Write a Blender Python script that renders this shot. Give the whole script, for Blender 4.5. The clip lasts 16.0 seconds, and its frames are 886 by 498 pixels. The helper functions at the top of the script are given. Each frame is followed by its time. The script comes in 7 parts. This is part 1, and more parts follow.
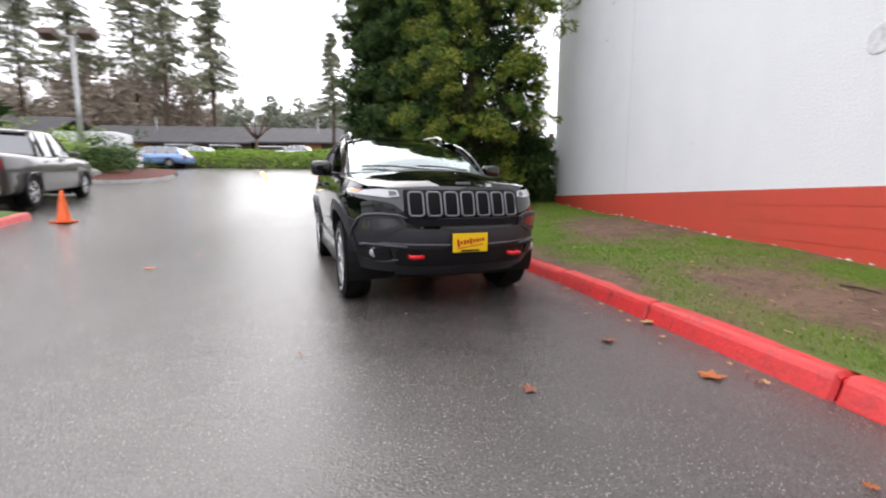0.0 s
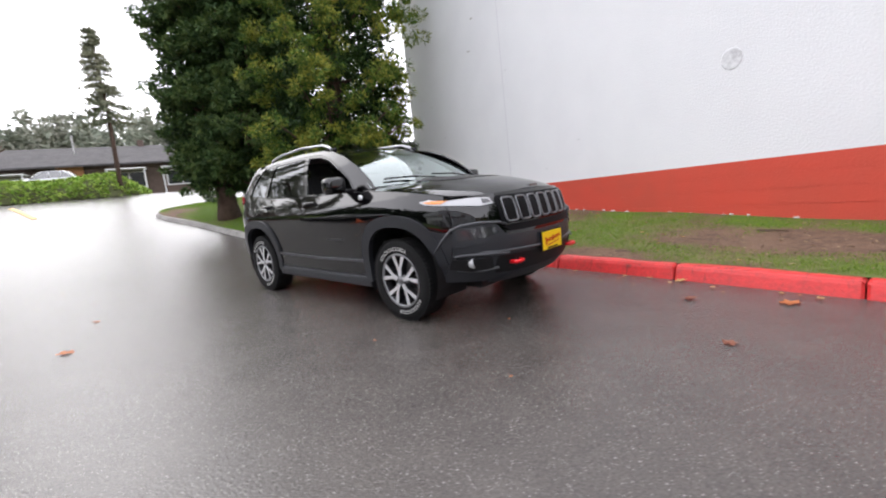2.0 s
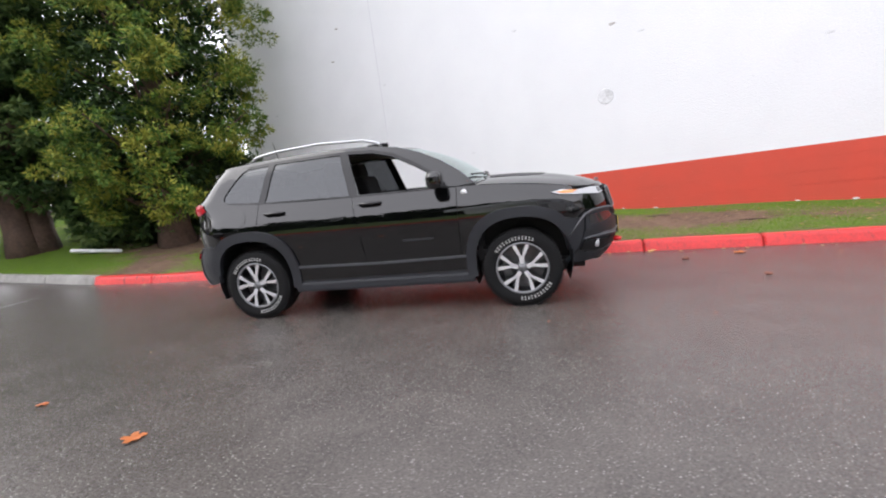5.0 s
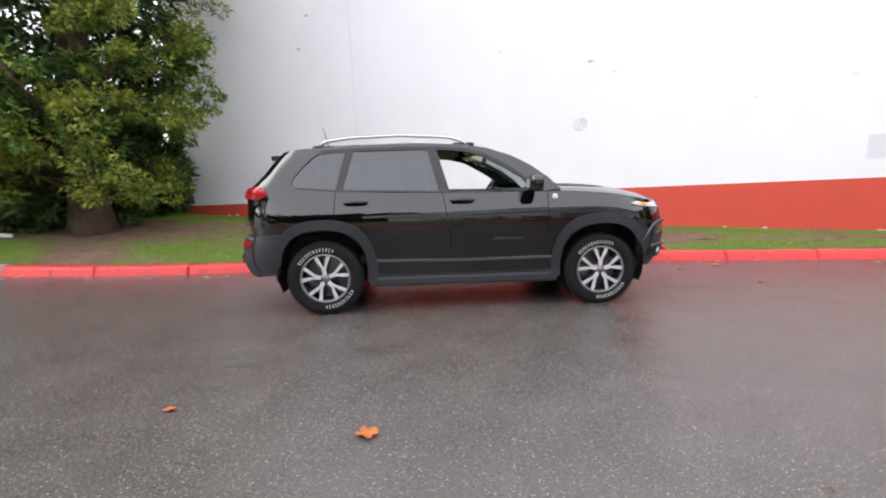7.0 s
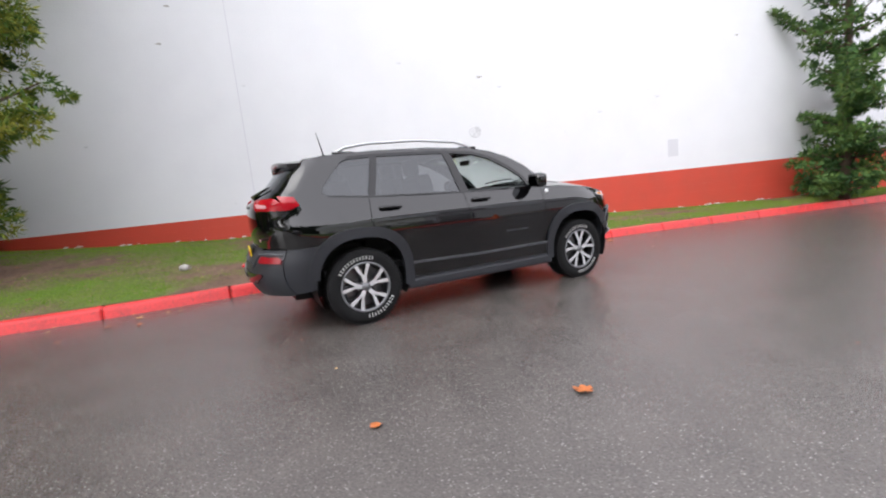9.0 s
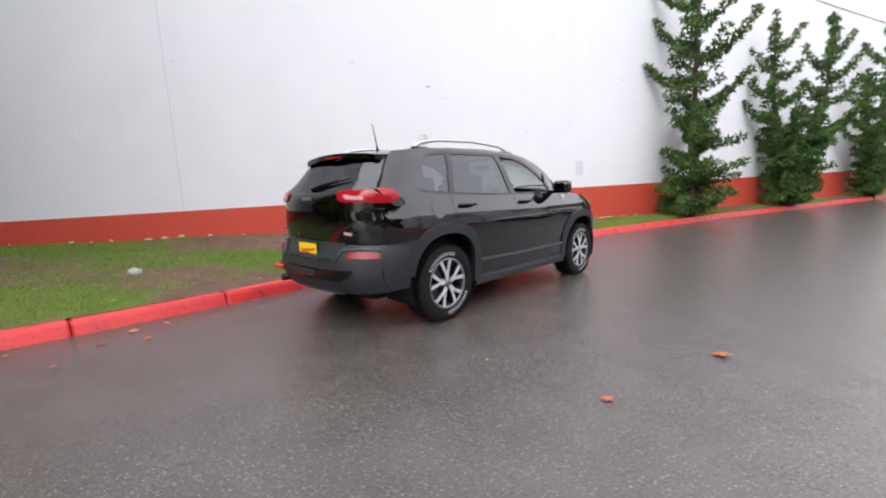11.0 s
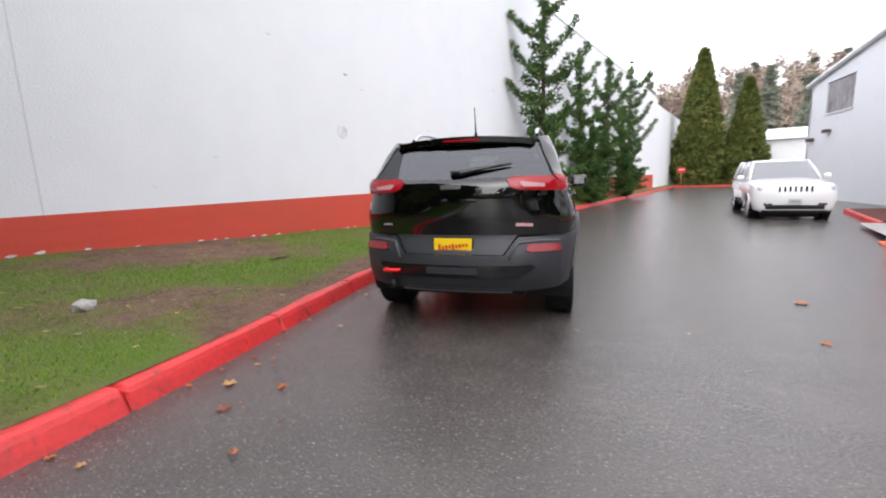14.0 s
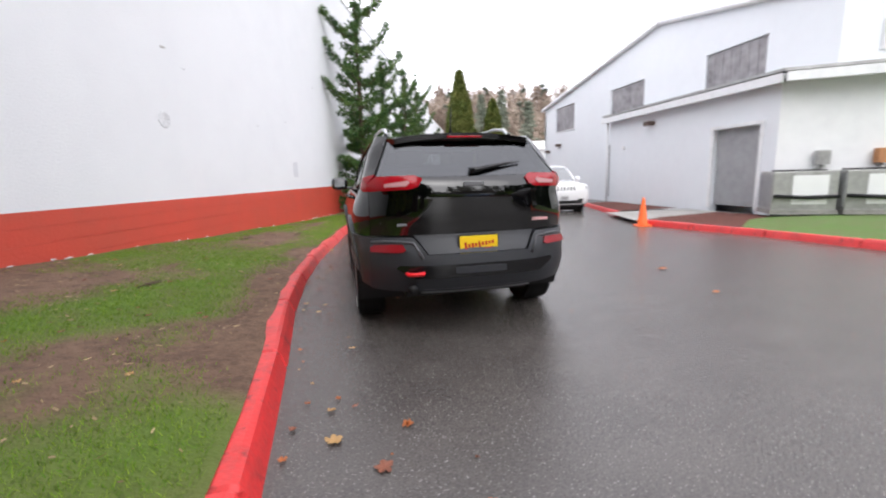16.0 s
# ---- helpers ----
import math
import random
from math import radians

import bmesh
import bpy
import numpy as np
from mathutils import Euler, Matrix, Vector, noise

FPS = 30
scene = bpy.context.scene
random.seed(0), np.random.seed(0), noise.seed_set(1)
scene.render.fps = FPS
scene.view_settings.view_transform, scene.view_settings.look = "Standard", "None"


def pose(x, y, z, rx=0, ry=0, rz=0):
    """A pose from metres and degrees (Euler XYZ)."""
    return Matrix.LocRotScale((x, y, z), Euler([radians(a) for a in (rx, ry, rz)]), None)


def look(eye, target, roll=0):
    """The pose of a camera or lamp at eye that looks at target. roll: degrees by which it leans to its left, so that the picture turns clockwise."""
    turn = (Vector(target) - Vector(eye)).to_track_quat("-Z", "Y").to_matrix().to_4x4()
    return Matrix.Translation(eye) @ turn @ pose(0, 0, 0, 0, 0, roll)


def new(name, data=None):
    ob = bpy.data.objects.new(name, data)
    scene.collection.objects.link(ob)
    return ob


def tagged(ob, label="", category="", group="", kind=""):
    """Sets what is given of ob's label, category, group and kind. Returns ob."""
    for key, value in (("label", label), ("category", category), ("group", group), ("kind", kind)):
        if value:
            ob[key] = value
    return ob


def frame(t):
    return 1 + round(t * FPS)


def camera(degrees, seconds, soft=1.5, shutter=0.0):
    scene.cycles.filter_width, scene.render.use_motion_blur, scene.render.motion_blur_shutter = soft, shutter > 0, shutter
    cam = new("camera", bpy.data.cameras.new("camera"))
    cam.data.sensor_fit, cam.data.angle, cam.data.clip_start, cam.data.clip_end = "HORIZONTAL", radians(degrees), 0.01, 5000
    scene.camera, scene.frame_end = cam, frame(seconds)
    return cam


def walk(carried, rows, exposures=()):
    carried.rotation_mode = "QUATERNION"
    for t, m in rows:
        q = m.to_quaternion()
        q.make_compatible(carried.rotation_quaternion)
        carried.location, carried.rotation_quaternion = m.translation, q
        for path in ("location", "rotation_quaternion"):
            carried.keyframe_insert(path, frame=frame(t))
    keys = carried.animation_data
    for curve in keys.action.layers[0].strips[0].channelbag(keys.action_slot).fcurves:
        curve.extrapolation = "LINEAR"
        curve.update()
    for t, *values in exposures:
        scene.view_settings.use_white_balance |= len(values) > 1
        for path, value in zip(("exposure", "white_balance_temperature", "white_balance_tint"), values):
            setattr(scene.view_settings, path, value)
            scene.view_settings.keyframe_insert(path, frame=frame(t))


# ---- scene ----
cam = camera(92.4, 16.0, 2.0, 0.4)
PATH = [
    (0, (0.161, -0.018, 1.022), (0.854, 1.837, 0.74), 0.4),
    (0.5, (-0.308, 0.169, 1.111), (0.673, 1.881, 0.782), -2.0),
    (1, (-0.779, 0.507, 1.126), (0.325, 2.151, 0.846), -2.4),
    (1.5, (-1.264, 0.803, 1.134), (0.045, 2.289, 0.857), -4.4),
    (2, (-1.658, 1.242, 1.124), (-0.243, 2.625, 0.833), -5.6),
    (2.5, (-2.015, 1.624, 1.126), (-0.444, 2.83, 0.846), -4.6),
    (3, (-2.333, 2.028, 1.133), (-0.668, 3.093, 0.831), -6.6),
    (3.5, (-2.58, 2.472, 1.156), (-0.838, 3.411, 0.865), -5.8),
    (4, (-2.848, 2.923, 1.161), (-1.021, 3.671, 0.838), -5.7),
    (4.2, (-2.93, 3.13, 1.165), (-1.077, 3.813, 0.846), -6.3),
    (6.3, (-3.422, 5.18, 1.231), (-1.446, 5.247, 0.932), -2.6),
    (6.5, (-3.435, 5.387, 1.225), (-1.457, 5.419, 0.928), -2.2),
    (7, (-3.433, 5.881, 1.223), (-1.459, 5.754, 0.926), -1.2),
    (7.5, (-3.493, 6.382, 1.24), (-1.559, 5.968, 0.939), -1.5),
    (8, (-3.438, 6.879, 1.233), (-1.55, 6.31, 0.898), -1.2),
    (8.5, (-3.342, 7.399, 1.237), (-1.505, 6.669, 0.929), -2.3),
    (9, (-3.164, 7.883, 1.237), (-1.405, 6.978, 0.944), -4.3),
    (9.5, (-2.921, 8.333, 1.243), (-1.242, 7.268, 1.026), -2.7),
    (9.7, (-2.827, 8.534, 1.246), (-1.21, 7.378, 1.026), -3.3),
    (11.8, (-1.345, 10.133, 1.204), (-0.171, 8.535, 0.949), -0.3),
    (12, (-1.169, 10.252, 1.178), (-0.077, 8.595, 0.93), -0.9),
    (12.5, (-0.742, 10.473, 1.172), (0.175, 8.718, 0.891), -2.4),
    (13, (-0.276, 10.612, 1.161), (0.549, 8.805, 0.926), -1.0),
    (13.5, (0.193, 10.788, 1.154), (0.819, 8.91, 0.87), -0.8),
    (14, (0.696, 10.839, 1.154), (1.254, 8.94, 0.874), -1.3),
    (14.5, (1.18, 10.923, 1.137), (1.481, 8.962, 0.886), -1.4),
    (15, (1.658, 10.889, 1.131), (1.765, 8.92, 0.797), -1.2),
    (15.5, (2.108, 10.825, 1.143), (1.953, 8.848, 0.884), 0.0),
    (16, (2.573, 10.741, 1.153), (2.112, 8.817, 0.86), -1.8),
]
SHIFT = pose(0, 0, 0, 1.48, 0, 0) @ pose(0, 0, 0, 0, 0, 18.86) @ Matrix.Translation((-5.322, -2.388, 0))
walk(cam, [(t, SHIFT @ look(eye, target, roll)) for t, eye, target, roll in PATH], [(0, 1.44), (3, 1.46), (6.5, 1.70), (9.5, 1.66), (12.5, 1.46), (16, 1.44)])

# ---- world and light ----
world = bpy.data.worlds.new("overcast")
scene.world = world
world.use_nodes = True
wn = world.node_tree
sky = wn.nodes.new("ShaderNodeTexSky")
sky.sky_type, sky.sun_disc = "NISHITA", False
sky.sun_elevation, sky.sun_rotation = radians(48), radians(-25)
sky.air_density, sky.dust_density, sky.ozone_density = 1.0, 3.0, 1.0
grey = wn.nodes.new("ShaderNodeHueSaturation")
grey.inputs["Saturation"].default_value = 0.10
cloud = wn.nodes.new("ShaderNodeMix")
cloud.data_type = "RGBA"
cloud.inputs[0].default_value, cloud.inputs[7].default_value = 0.72, (6.5, 6.42, 7.05, 1)
wn.links.new(sky.outputs[0], grey.inputs["Color"])
wn.links.new(grey.outputs[0], cloud.inputs[6])
wn.links.new(cloud.outputs[2], wn.nodes["Background"].inputs[0])
wn.nodes["Background"].inputs[1].default_value = 0.15
sun = new("sun", bpy.data.lights.new("sun", "SUN"))
sun.data.energy, sun.data.angle, sun.data.color = 0.35, radians(60), (1.0, 0.97, 0.93)
sun.matrix_world = look((-14, 38, 34), (0, 0, 0))


# ---- materials ----
def mat(name, color, rough=0.6, metal=0.0, var=0.0, scale=8.0, bump=0.0, bscale=60.0, coat=0.0, island=0.0, trans=0.0, color2=None, spec=0.5):
    """A surface with grain at two scales: var mixes color towards color2, bump gives relief."""
    m = bpy.data.materials.new(name)
    m.use_nodes = True
    n, l = m.node_tree.nodes, m.node_tree.links
    b = n["Principled BSDF"]
    b.inputs["Roughness"].default_value, b.inputs["Metallic"].default_value = rough, metal
    b.inputs["Base Color"].default_value = (*color, 1)
    b.inputs["Coat Weight"].default_value = coat
    b.inputs["Coat Roughness"].default_value, b.inputs["Coat IOR"].default_value = 0.03, 1.6
    b.inputs["Specular IOR Level"].default_value = spec
    b.inputs["Transmission Weight"].default_value = trans
    if var or bump or island:
        tc = n.new("ShaderNodeTexCoord")
    if var or island:
        c2 = color2 or tuple(c * 0.55 for c in color)
        mix = n.new("ShaderNodeMix")
        mix.data_type = "RGBA"
        mix.inputs[6].default_value, mix.inputs[7].default_value = (*color, 1), (*c2, 1)
        if island:
            g = n.new("ShaderNodeNewGeometry")
            l.new(g.outputs["Random Per Island"], mix.inputs[0])
        else:
            big, small = n.new("ShaderNodeTexNoise"), n.new("ShaderNodeTexNoise")
            big.inputs["Scale"].default_value, small.inputs["Scale"].default_value = scale * 0.22, scale
            big.inputs["Detail"].default_value = small.inputs["Detail"].default_value = 6
            l.new(tc.outputs["Object"], big.inputs["Vector"])
            l.new(tc.outputs["Object"], small.inputs["Vector"])
            mul = n.new("ShaderNodeMath")
            mul.operation = "MULTIPLY"
            l.new(big.outputs[0], mul.inputs[0])
            l.new(small.outputs[0], mul.inputs[1])
            ramp = n.new("ShaderNodeMapRange")
            ramp.inputs[1].default_value, ramp.inputs[2].default_value, ramp.inputs[4].default_value = 0.15, 0.40, var
            l.new(mul.outputs[0], ramp.inputs[0])
            l.new(ramp.outputs[0], mix.inputs[0])
        l.new(mix.outputs[2], b.inputs["Base Color"])
    if bump:
        bt, bm_ = n.new("ShaderNodeTexNoise"), n.new("ShaderNodeBump")
        bt.inputs["Scale"].default_value, bt.inputs["Detail"].default_value = bscale, 4
        bm_.inputs["Strength"].default_value, bm_.inputs["Distance"].default_value = bump, 0.02
        l.new(tc.outputs["Object"], bt.inputs["Vector"])
        l.new(bt.outputs[0], bm_.inputs["Height"])
        l.new(bm_.outputs[0], b.inputs["Normal"])
    return m


def asphalt_material():
    """Wet asphalt: dark binder with pale stones in it, shiny where the water stands."""
    m = mat("wet_asphalt", (0.05, 0.05, 0.052), 0.3, spec=0.5)
    n, l = m.node_tree.nodes, m.node_tree.links
    b = n["Principled BSDF"]
    tc = n.new("ShaderNodeTexCoord")

    def tex(kind, scale, detail=4):
        t = n.new(kind)
        t.inputs["Scale"].default_value = scale
        if "Detail" in t.inputs:
            t.inputs["Detail"].default_value = detail
        l.new(tc.outputs["Object"], t.inputs["Vector"])
        return t

    def ranged(src, a, b_, lo, hi):
        r = n.new("ShaderNodeMapRange")
        for k, v in zip((1, 2, 3, 4), (a, b_, lo, hi)):
            r.inputs[k].default_value = v
        l.new(src, r.inputs[0])
        return r.outputs[0]

    def math_(op, a, b_):
        k = n.new("ShaderNodeMath")
        k.operation = op
        for i, v in enumerate((a, b_)):
            if isinstance(v, float):
                k.inputs[i].default_value = v
            else:
                l.new(v, k.inputs[i])
        return k.outputs[0]

    stones, grit = tex("ShaderNodeTexVoronoi", 30, 0), tex("ShaderNodeTexVoronoi", 72, 0)
    wet, mid, fine = tex("ShaderNodeTexNoise", 0.28, 4), tex("ShaderNodeTexNoise", 2.6, 6), tex("ShaderNodeTexNoise", 90, 3)
    dots = math_("MULTIPLY", ranged(stones.outputs["Distance"], 0.07, 0.18, 1.0, 0.0), ranged(stones.outputs["Color"], 0.56, 0.74, 0.0, 0.55))
    bits = math_("MULTIPLY", ranged(grit.outputs["Distance"], 0.14, 0.34, 1.0, 0.0), ranged(grit.outputs["Color"], 0.50, 0.78, 0.0, 0.50))
    mix = n.new("ShaderNodeMix")
    mix.data_type = "RGBA"
    mix.inputs[6].default_value, mix.inputs[7].default_value = (0.048, 0.043, 0.040, 1), (0.104, 0.093, 0.085, 1)
    l.new(ranged(math_("ADD", math_("MULTIPLY", mid.outputs[0], 0.35), fine.outputs[0]), 0.45, 0.90, 0.0, 1.0), mix.inputs[0])
    mix2 = n.new("ShaderNodeMix")
    mix2.data_type = "RGBA"
    mix2.inputs[7].default_value = (0.46, 0.44, 0.42, 1)
    l.new(mix.outputs[2], mix2.inputs[6])
    l.new(math_("MAXIMUM", dots, bits), mix2.inputs[0])
    l.new(mix2.outputs[2], b.inputs["Base Color"])
    l.new(ranged(math_("ADD", wet.outputs[0], math_("MULTIPLY", mid.outputs[0], 0.3)), 0.25, 1.05, 0.225, 0.275), b.inputs["Roughness"])
    bump = n.new("ShaderNodeBump")
    bump.inputs["Strength"].default_value, bump.inputs["Distance"].default_value = 0.5, 0.007
    l.new(math_("ADD", fine.outputs[0], math_("MAXIMUM", dots, bits)), bump.inputs["Height"])
    l.new(bump.outputs[0], b.inputs["Normal"])
    return m


ASPHALT = asphalt_material()
GRASS = mat("lawn_soil", (0.165, 0.100, 0.063), 0.95, var=1.0, scale=16.0, bump=1.0, bscale=45, color2=(0.080, 0.046, 0.029))
gn, gl_ = GRASS.node_tree.nodes, GRASS.node_tree.links
g_att, g_mix, g_fine, g_sum, g_rng = gn.new("ShaderNodeAttribute"), gn.new("ShaderNodeMix"), gn.new("ShaderNodeTexNoise"), gn.new("ShaderNodeMath"), gn.new("ShaderNodeMapRange")
g_att.attribute_name = "turf"
g_mix.data_type = "RGBA"
g_mix.inputs[7].default_value = (0.085, 0.145, 0.014, 1)
g_fine.inputs["Scale"].default_value, g_fine.inputs["Detail"].default_value = 30, 4
g_sum.operation, g_sum.inputs[1].default_value = "MULTIPLY_ADD", 0.5
for k_, v_ in zip((1, 2), (0.10, 0.80)):
    g_rng.inputs[k_].default_value = v_
gl_.new(g_fine.outputs[0], g_sum.inputs[0])
gl_.new(g_att.outputs["Fac"], g_sum.inputs[2])
gl_.new(g_sum.outputs[0], g_rng.inputs[0])
gl_.new(g_rng.outputs[0], g_mix.inputs[0])
gl_.new(gn["Principled BSDF"].inputs["Base Color"].links[0].from_socket, g_mix.inputs[6])
gl_.new(g_mix.outputs[2], gn["Principled BSDF"].inputs["Base Color"])
TURF = mat("green_turf", (0.085, 0.165, 0.030), 0.9, var=0.8, scale=5.0, bump=1.0, bscale=60, color2=(0.12, 0.13, 0.05))
EARTH = mat("earth", (0.09, 0.10, 0.04), 0.95, var=0.8, scale=2.0, bump=0.5, bscale=8)
BLADE = mat("grass_blade", (0.085, 0.200, 0.012), 0.85, island=1, color2=(0.225, 0.310, 0.040), spec=0.15)
WHITE = mat("white_wall_paint", (0.80, 0.81, 0.83), 0.75, var=0.35, scale=1.4, bump=0.25, bscale=35, color2=(0.70, 0.71, 0.74))
RED = mat("red_wall_paint", (0.62, 0.070, 0.040), 0.6, var=0.6, scale=2.5, bump=0.3, bscale=30, color2=(0.50, 0.075, 0.045))
KERB = mat("red_kerb_paint", (0.66, 0.034, 0.034), 0.42, var=0.75, scale=26, bump=0.18, bscale=45, color2=(0.40, 0.030, 0.030))
kn, kl = KERB.node_tree.nodes, KERB.node_tree.links
k_tc, k_no, k_rng, k_mix = kn.new("ShaderNodeTexCoord"), kn.new("ShaderNodeTexNoise"), kn.new("ShaderNodeMapRange"), kn.new("ShaderNodeMix")
k_map = kn.new("ShaderNodeMapping")
k_map.inputs["Scale"].default_value = (14, 14, 4)
k_no.inputs["Scale"].default_value, k_no.inputs["Detail"].default_value = 1.0, 5
k_rng.inputs[1].default_value, k_rng.inputs[2].default_value, k_rng.inputs[4].default_value = 0.60, 0.72, 0.75
k_mix.data_type = "RGBA"
k_mix.inputs[7].default_value = (0.075, 0.022, 0.020, 1)
kl.new(k_tc.outputs["Object"], k_map.inputs["Vector"])
kl.new(k_map.outputs[0], k_no.inputs["Vector"])
kl.new(k_no.outputs[0], k_rng.inputs[0])
kl.new(k_rng.outputs[0], k_mix.inputs[0])
kl.new(kn["Principled BSDF"].inputs["Base Color"].links[0].from_socket, k_mix.inputs[6])
kl.new(k_mix.outputs[2], kn["Principled BSDF"].inputs["Base Color"])
CONCRETE = mat("concrete", (0.33, 0.32, 0.30), 0.8, var=0.8, scale=7, bump=0.5, bscale=50)
MULCH = mat("red_bark_mulch", (0.115, 0.030, 0.018), 0.9, var=1, scale=30, bump=1.0, bscale=60)
SIDING = mat("pale_siding", (0.74, 0.77, 0.80), 0.6, var=0.3, scale=3, bump=0.1, bscale=20, color2=(0.66, 0.69, 0.72))
SIDING2 = mat("cream_siding", (0.76, 0.77, 0.77), 0.6, var=0.4, scale=3, bump=0.1, bscale=20, color2=(0.62, 0.63, 0.64))
TRIMW = mat("white_trim", (0.78, 0.79, 0.80), 0.5, var=0.3, scale=6)
GREY = mat("grey_door_paint", (0.34, 0.345, 0.355), 0.5, var=0.4, scale=5, bump=0.1)
METAL = mat("galvanised_metal", (0.42, 0.42, 0.41), 0.45, metal=0.6, var=0.6, scale=9)
DARK = mat("dark_plastic", (0.009, 0.009, 0.010), 0.5, spec=0.3)
BARK = mat("bark", (0.11, 0.070, 0.052), 0.95, var=1, scale=14, bump=1.0, bscale=22)
SLATE = mat("roof_shingle", (0.085, 0.080, 0.082), 0.9, var=0.8, scale=6, bump=0.4)
BRICKTAN = mat("tan_timber", (0.42, 0.20, 0.09), 0.8, var=0.7, scale=4)
BROWNW = mat("brown_wall", (0.12, 0.085, 0.07), 0.85, var=0.7, scale=3)
ORANGE = mat("orange_vinyl", (0.95, 0.16, 0.03), 0.45, var=0.3, scale=8)
YELLOW = mat("yellow_line_paint", (0.72, 0.46, 0.13), 0.6, var=0.9, scale=20, color2=(0.40, 0.28, 0.11))
STONE = mat("pale_stone", (0.42, 0.40, 0.37), 0.85, var=0.8, scale=12, bump=0.7, bscale=25)


# ---- helpers ----
def obj(name, V, F, m, parent=None, label="", smooth=False):
    me = bpy.data.meshes.new(name)
    me.from_pydata([tuple(v) for v in V], [], [tuple(f) for f in F])
    me.materials.append(m)
    if smooth:
        me.polygons.foreach_set("use_smooth", [True] * len(me.polygons))
    me.update()
    ob = new(name, me)
    if parent:
        ob.parent = parent
    if label:
        ob["label"] = label
    return ob


def part(name, bm, m, parent=None, label="", smooth=False):
    me = bpy.data.meshes.new(name)
    bmesh.ops.recalc_face_normals(bm, faces=bm.faces)
    bm.to_mesh(me)
    bm.free()
    me.materials.append(m)
    if smooth:
        me.polygons.foreach_set("use_smooth", [True] * len(me.polygons))
    ob = new(name, me)
    if parent:
        ob.parent = parent
    if label:
        ob["label"] = label
    return ob


def add_box(bm, c, s, rot=None, bevel=0.0):
    g = bmesh.ops.create_cube(bm, size=1)
    vs = g["verts"]
    bmesh.ops.scale(bm, vec=s, verts=vs)
    if bevel:
        es = list({e for v in vs for e in v.link_edges})
        r = bmesh.ops.bevel(bm, geom=es, offset=bevel, segments=2, profile=0.6, affect="EDGES")
        vs = list({v for f in r["faces"] for v in f.verts} | {v for v in vs if v.is_valid})
    if rot:
        bmesh.ops.transform(bm, matrix=rot, verts=vs)
    bmesh.ops.translate(bm, vec=c, verts=vs)
    return vs


def box(name, c, s, m, parent=None, rot=None, bevel=0.0, label=""):
    bm = bmesh.new()
    add_box(bm, c, s, rot, bevel)
    return part(name, bm, m, parent, label)


def tube(path, radii, seg=10):
    """Vertices and faces of a closed tapering tube along a list of points."""
    P = [Vector(p) for p in path]
    V, F = [], []
    for i, p in enumerate(P):
        d = (P[min(i + 1, len(P) - 1)] - P[max(i - 1, 0)]).normalized()
        a = d.cross(Vector((0, 0, 1)) if abs(d.z) < 0.9 else Vector((1, 0, 0))).normalized()
        b = d.cross(a)
        r = radii[i] if hasattr(radii, "__len__") else radii
        V += [p + (a * math.cos(2 * math.pi * k / seg) + b * math.sin(2 * math.pi * k / seg)) * r for k in range(seg)]
    for i in range(len(P) - 1):
        F += [(i * seg + k, i * seg + (k + 1) % seg, (i + 1) * seg + (k + 1) % seg, (i + 1) * seg + k) for k in range(seg)]
    F += [tuple(range(seg))[::-1], tuple(range((len(P) - 1) * seg, len(P) * seg))]
    return V, F


def rod(name, path, radii, m, parent=None, seg=10, label="", smooth=True):
    V, F = tube(path, radii, seg)
    return obj(name, V, F, m, parent, label, smooth)


def lathe(name, prof, m, parent=None, seg=32, label="", place=None):
    """A body of revolution round z from (r, z) rows."""
    V, F = [], []
    for r, z in prof:
        V += [(r * math.cos(2 * math.pi * k / seg), r * math.sin(2 * math.pi * k / seg), z) for k in range(seg)]
    for i in range(len(prof) - 1):
        F += [(i * seg + k, i * seg + (k + 1) % seg, (i + 1) * seg + (k + 1) % seg, (i + 1) * seg + k) for k in range(seg)]
    F += [tuple(range(seg))[::-1], tuple(range((len(prof) - 1) * seg, len(prof) * seg))]
    ob = obj(name, V, F, m, parent, label, True)
    if place:
        ob.matrix_basis = place
    return ob


def curve(xs, ys, x):
    """A smooth curve through knots (cubic, no overshoot)."""
    xs, ys = np.asarray(xs, float), np.asarray(ys, float)
    x = min(max(x, xs[0]), xs[-1])
    i = min(max(int(np.searchsorted(xs, x)) - 1, 0), len(xs) - 2)
    d = np.diff(ys) / np.diff(xs)

    def slope(k):
        if k == 0:
            return d[0]
        if k == len(xs) - 1:
            return d[-1]
        return 0.0 if d[k - 1] * d[k] <= 0 else 2 * d[k - 1] * d[k] / (d[k - 1] + d[k])

    w = xs[i + 1] - xs[i]
    u = (x - xs[i]) / w
    return float((2 * u**3 - 3 * u**2 + 1) * ys[i] + (u**3 - 2 * u**2 + u) * w * slope(i) + (3 * u**2 - 2 * u**3) * ys[i + 1] + (u**3 - u**2) * w * slope(i + 1))


def inside(poly, pts):
    poly, pts = np.asarray(poly), np.asarray(pts)
    x, y, c = pts[:, 0], pts[:, 1], np.zeros(len(pts), bool)
    for (x0, y0), (x1, y1) in zip(poly, np.roll(poly, -1, axis=0)):
        if y0 != y1:
            c ^= ((y0 > y) != (y1 > y)) & (x < (x1 - x0) * (y - y0) / (y1 - y0) + x0)
    return c


def near_edge(poly, pts):
    poly, pts = np.asarray(poly), np.asarray(pts)
    best = np.full(len(pts), 1e9)
    for a, b in zip(poly, np.roll(poly, -1, axis=0)):
        d = b - a
        t = np.clip(((pts - a) @ d) / max(d @ d, 1e-12), 0, 1)
        best = np.minimum(best, np.linalg.norm(pts - a - t[:, None] * d, axis=1))
    return best


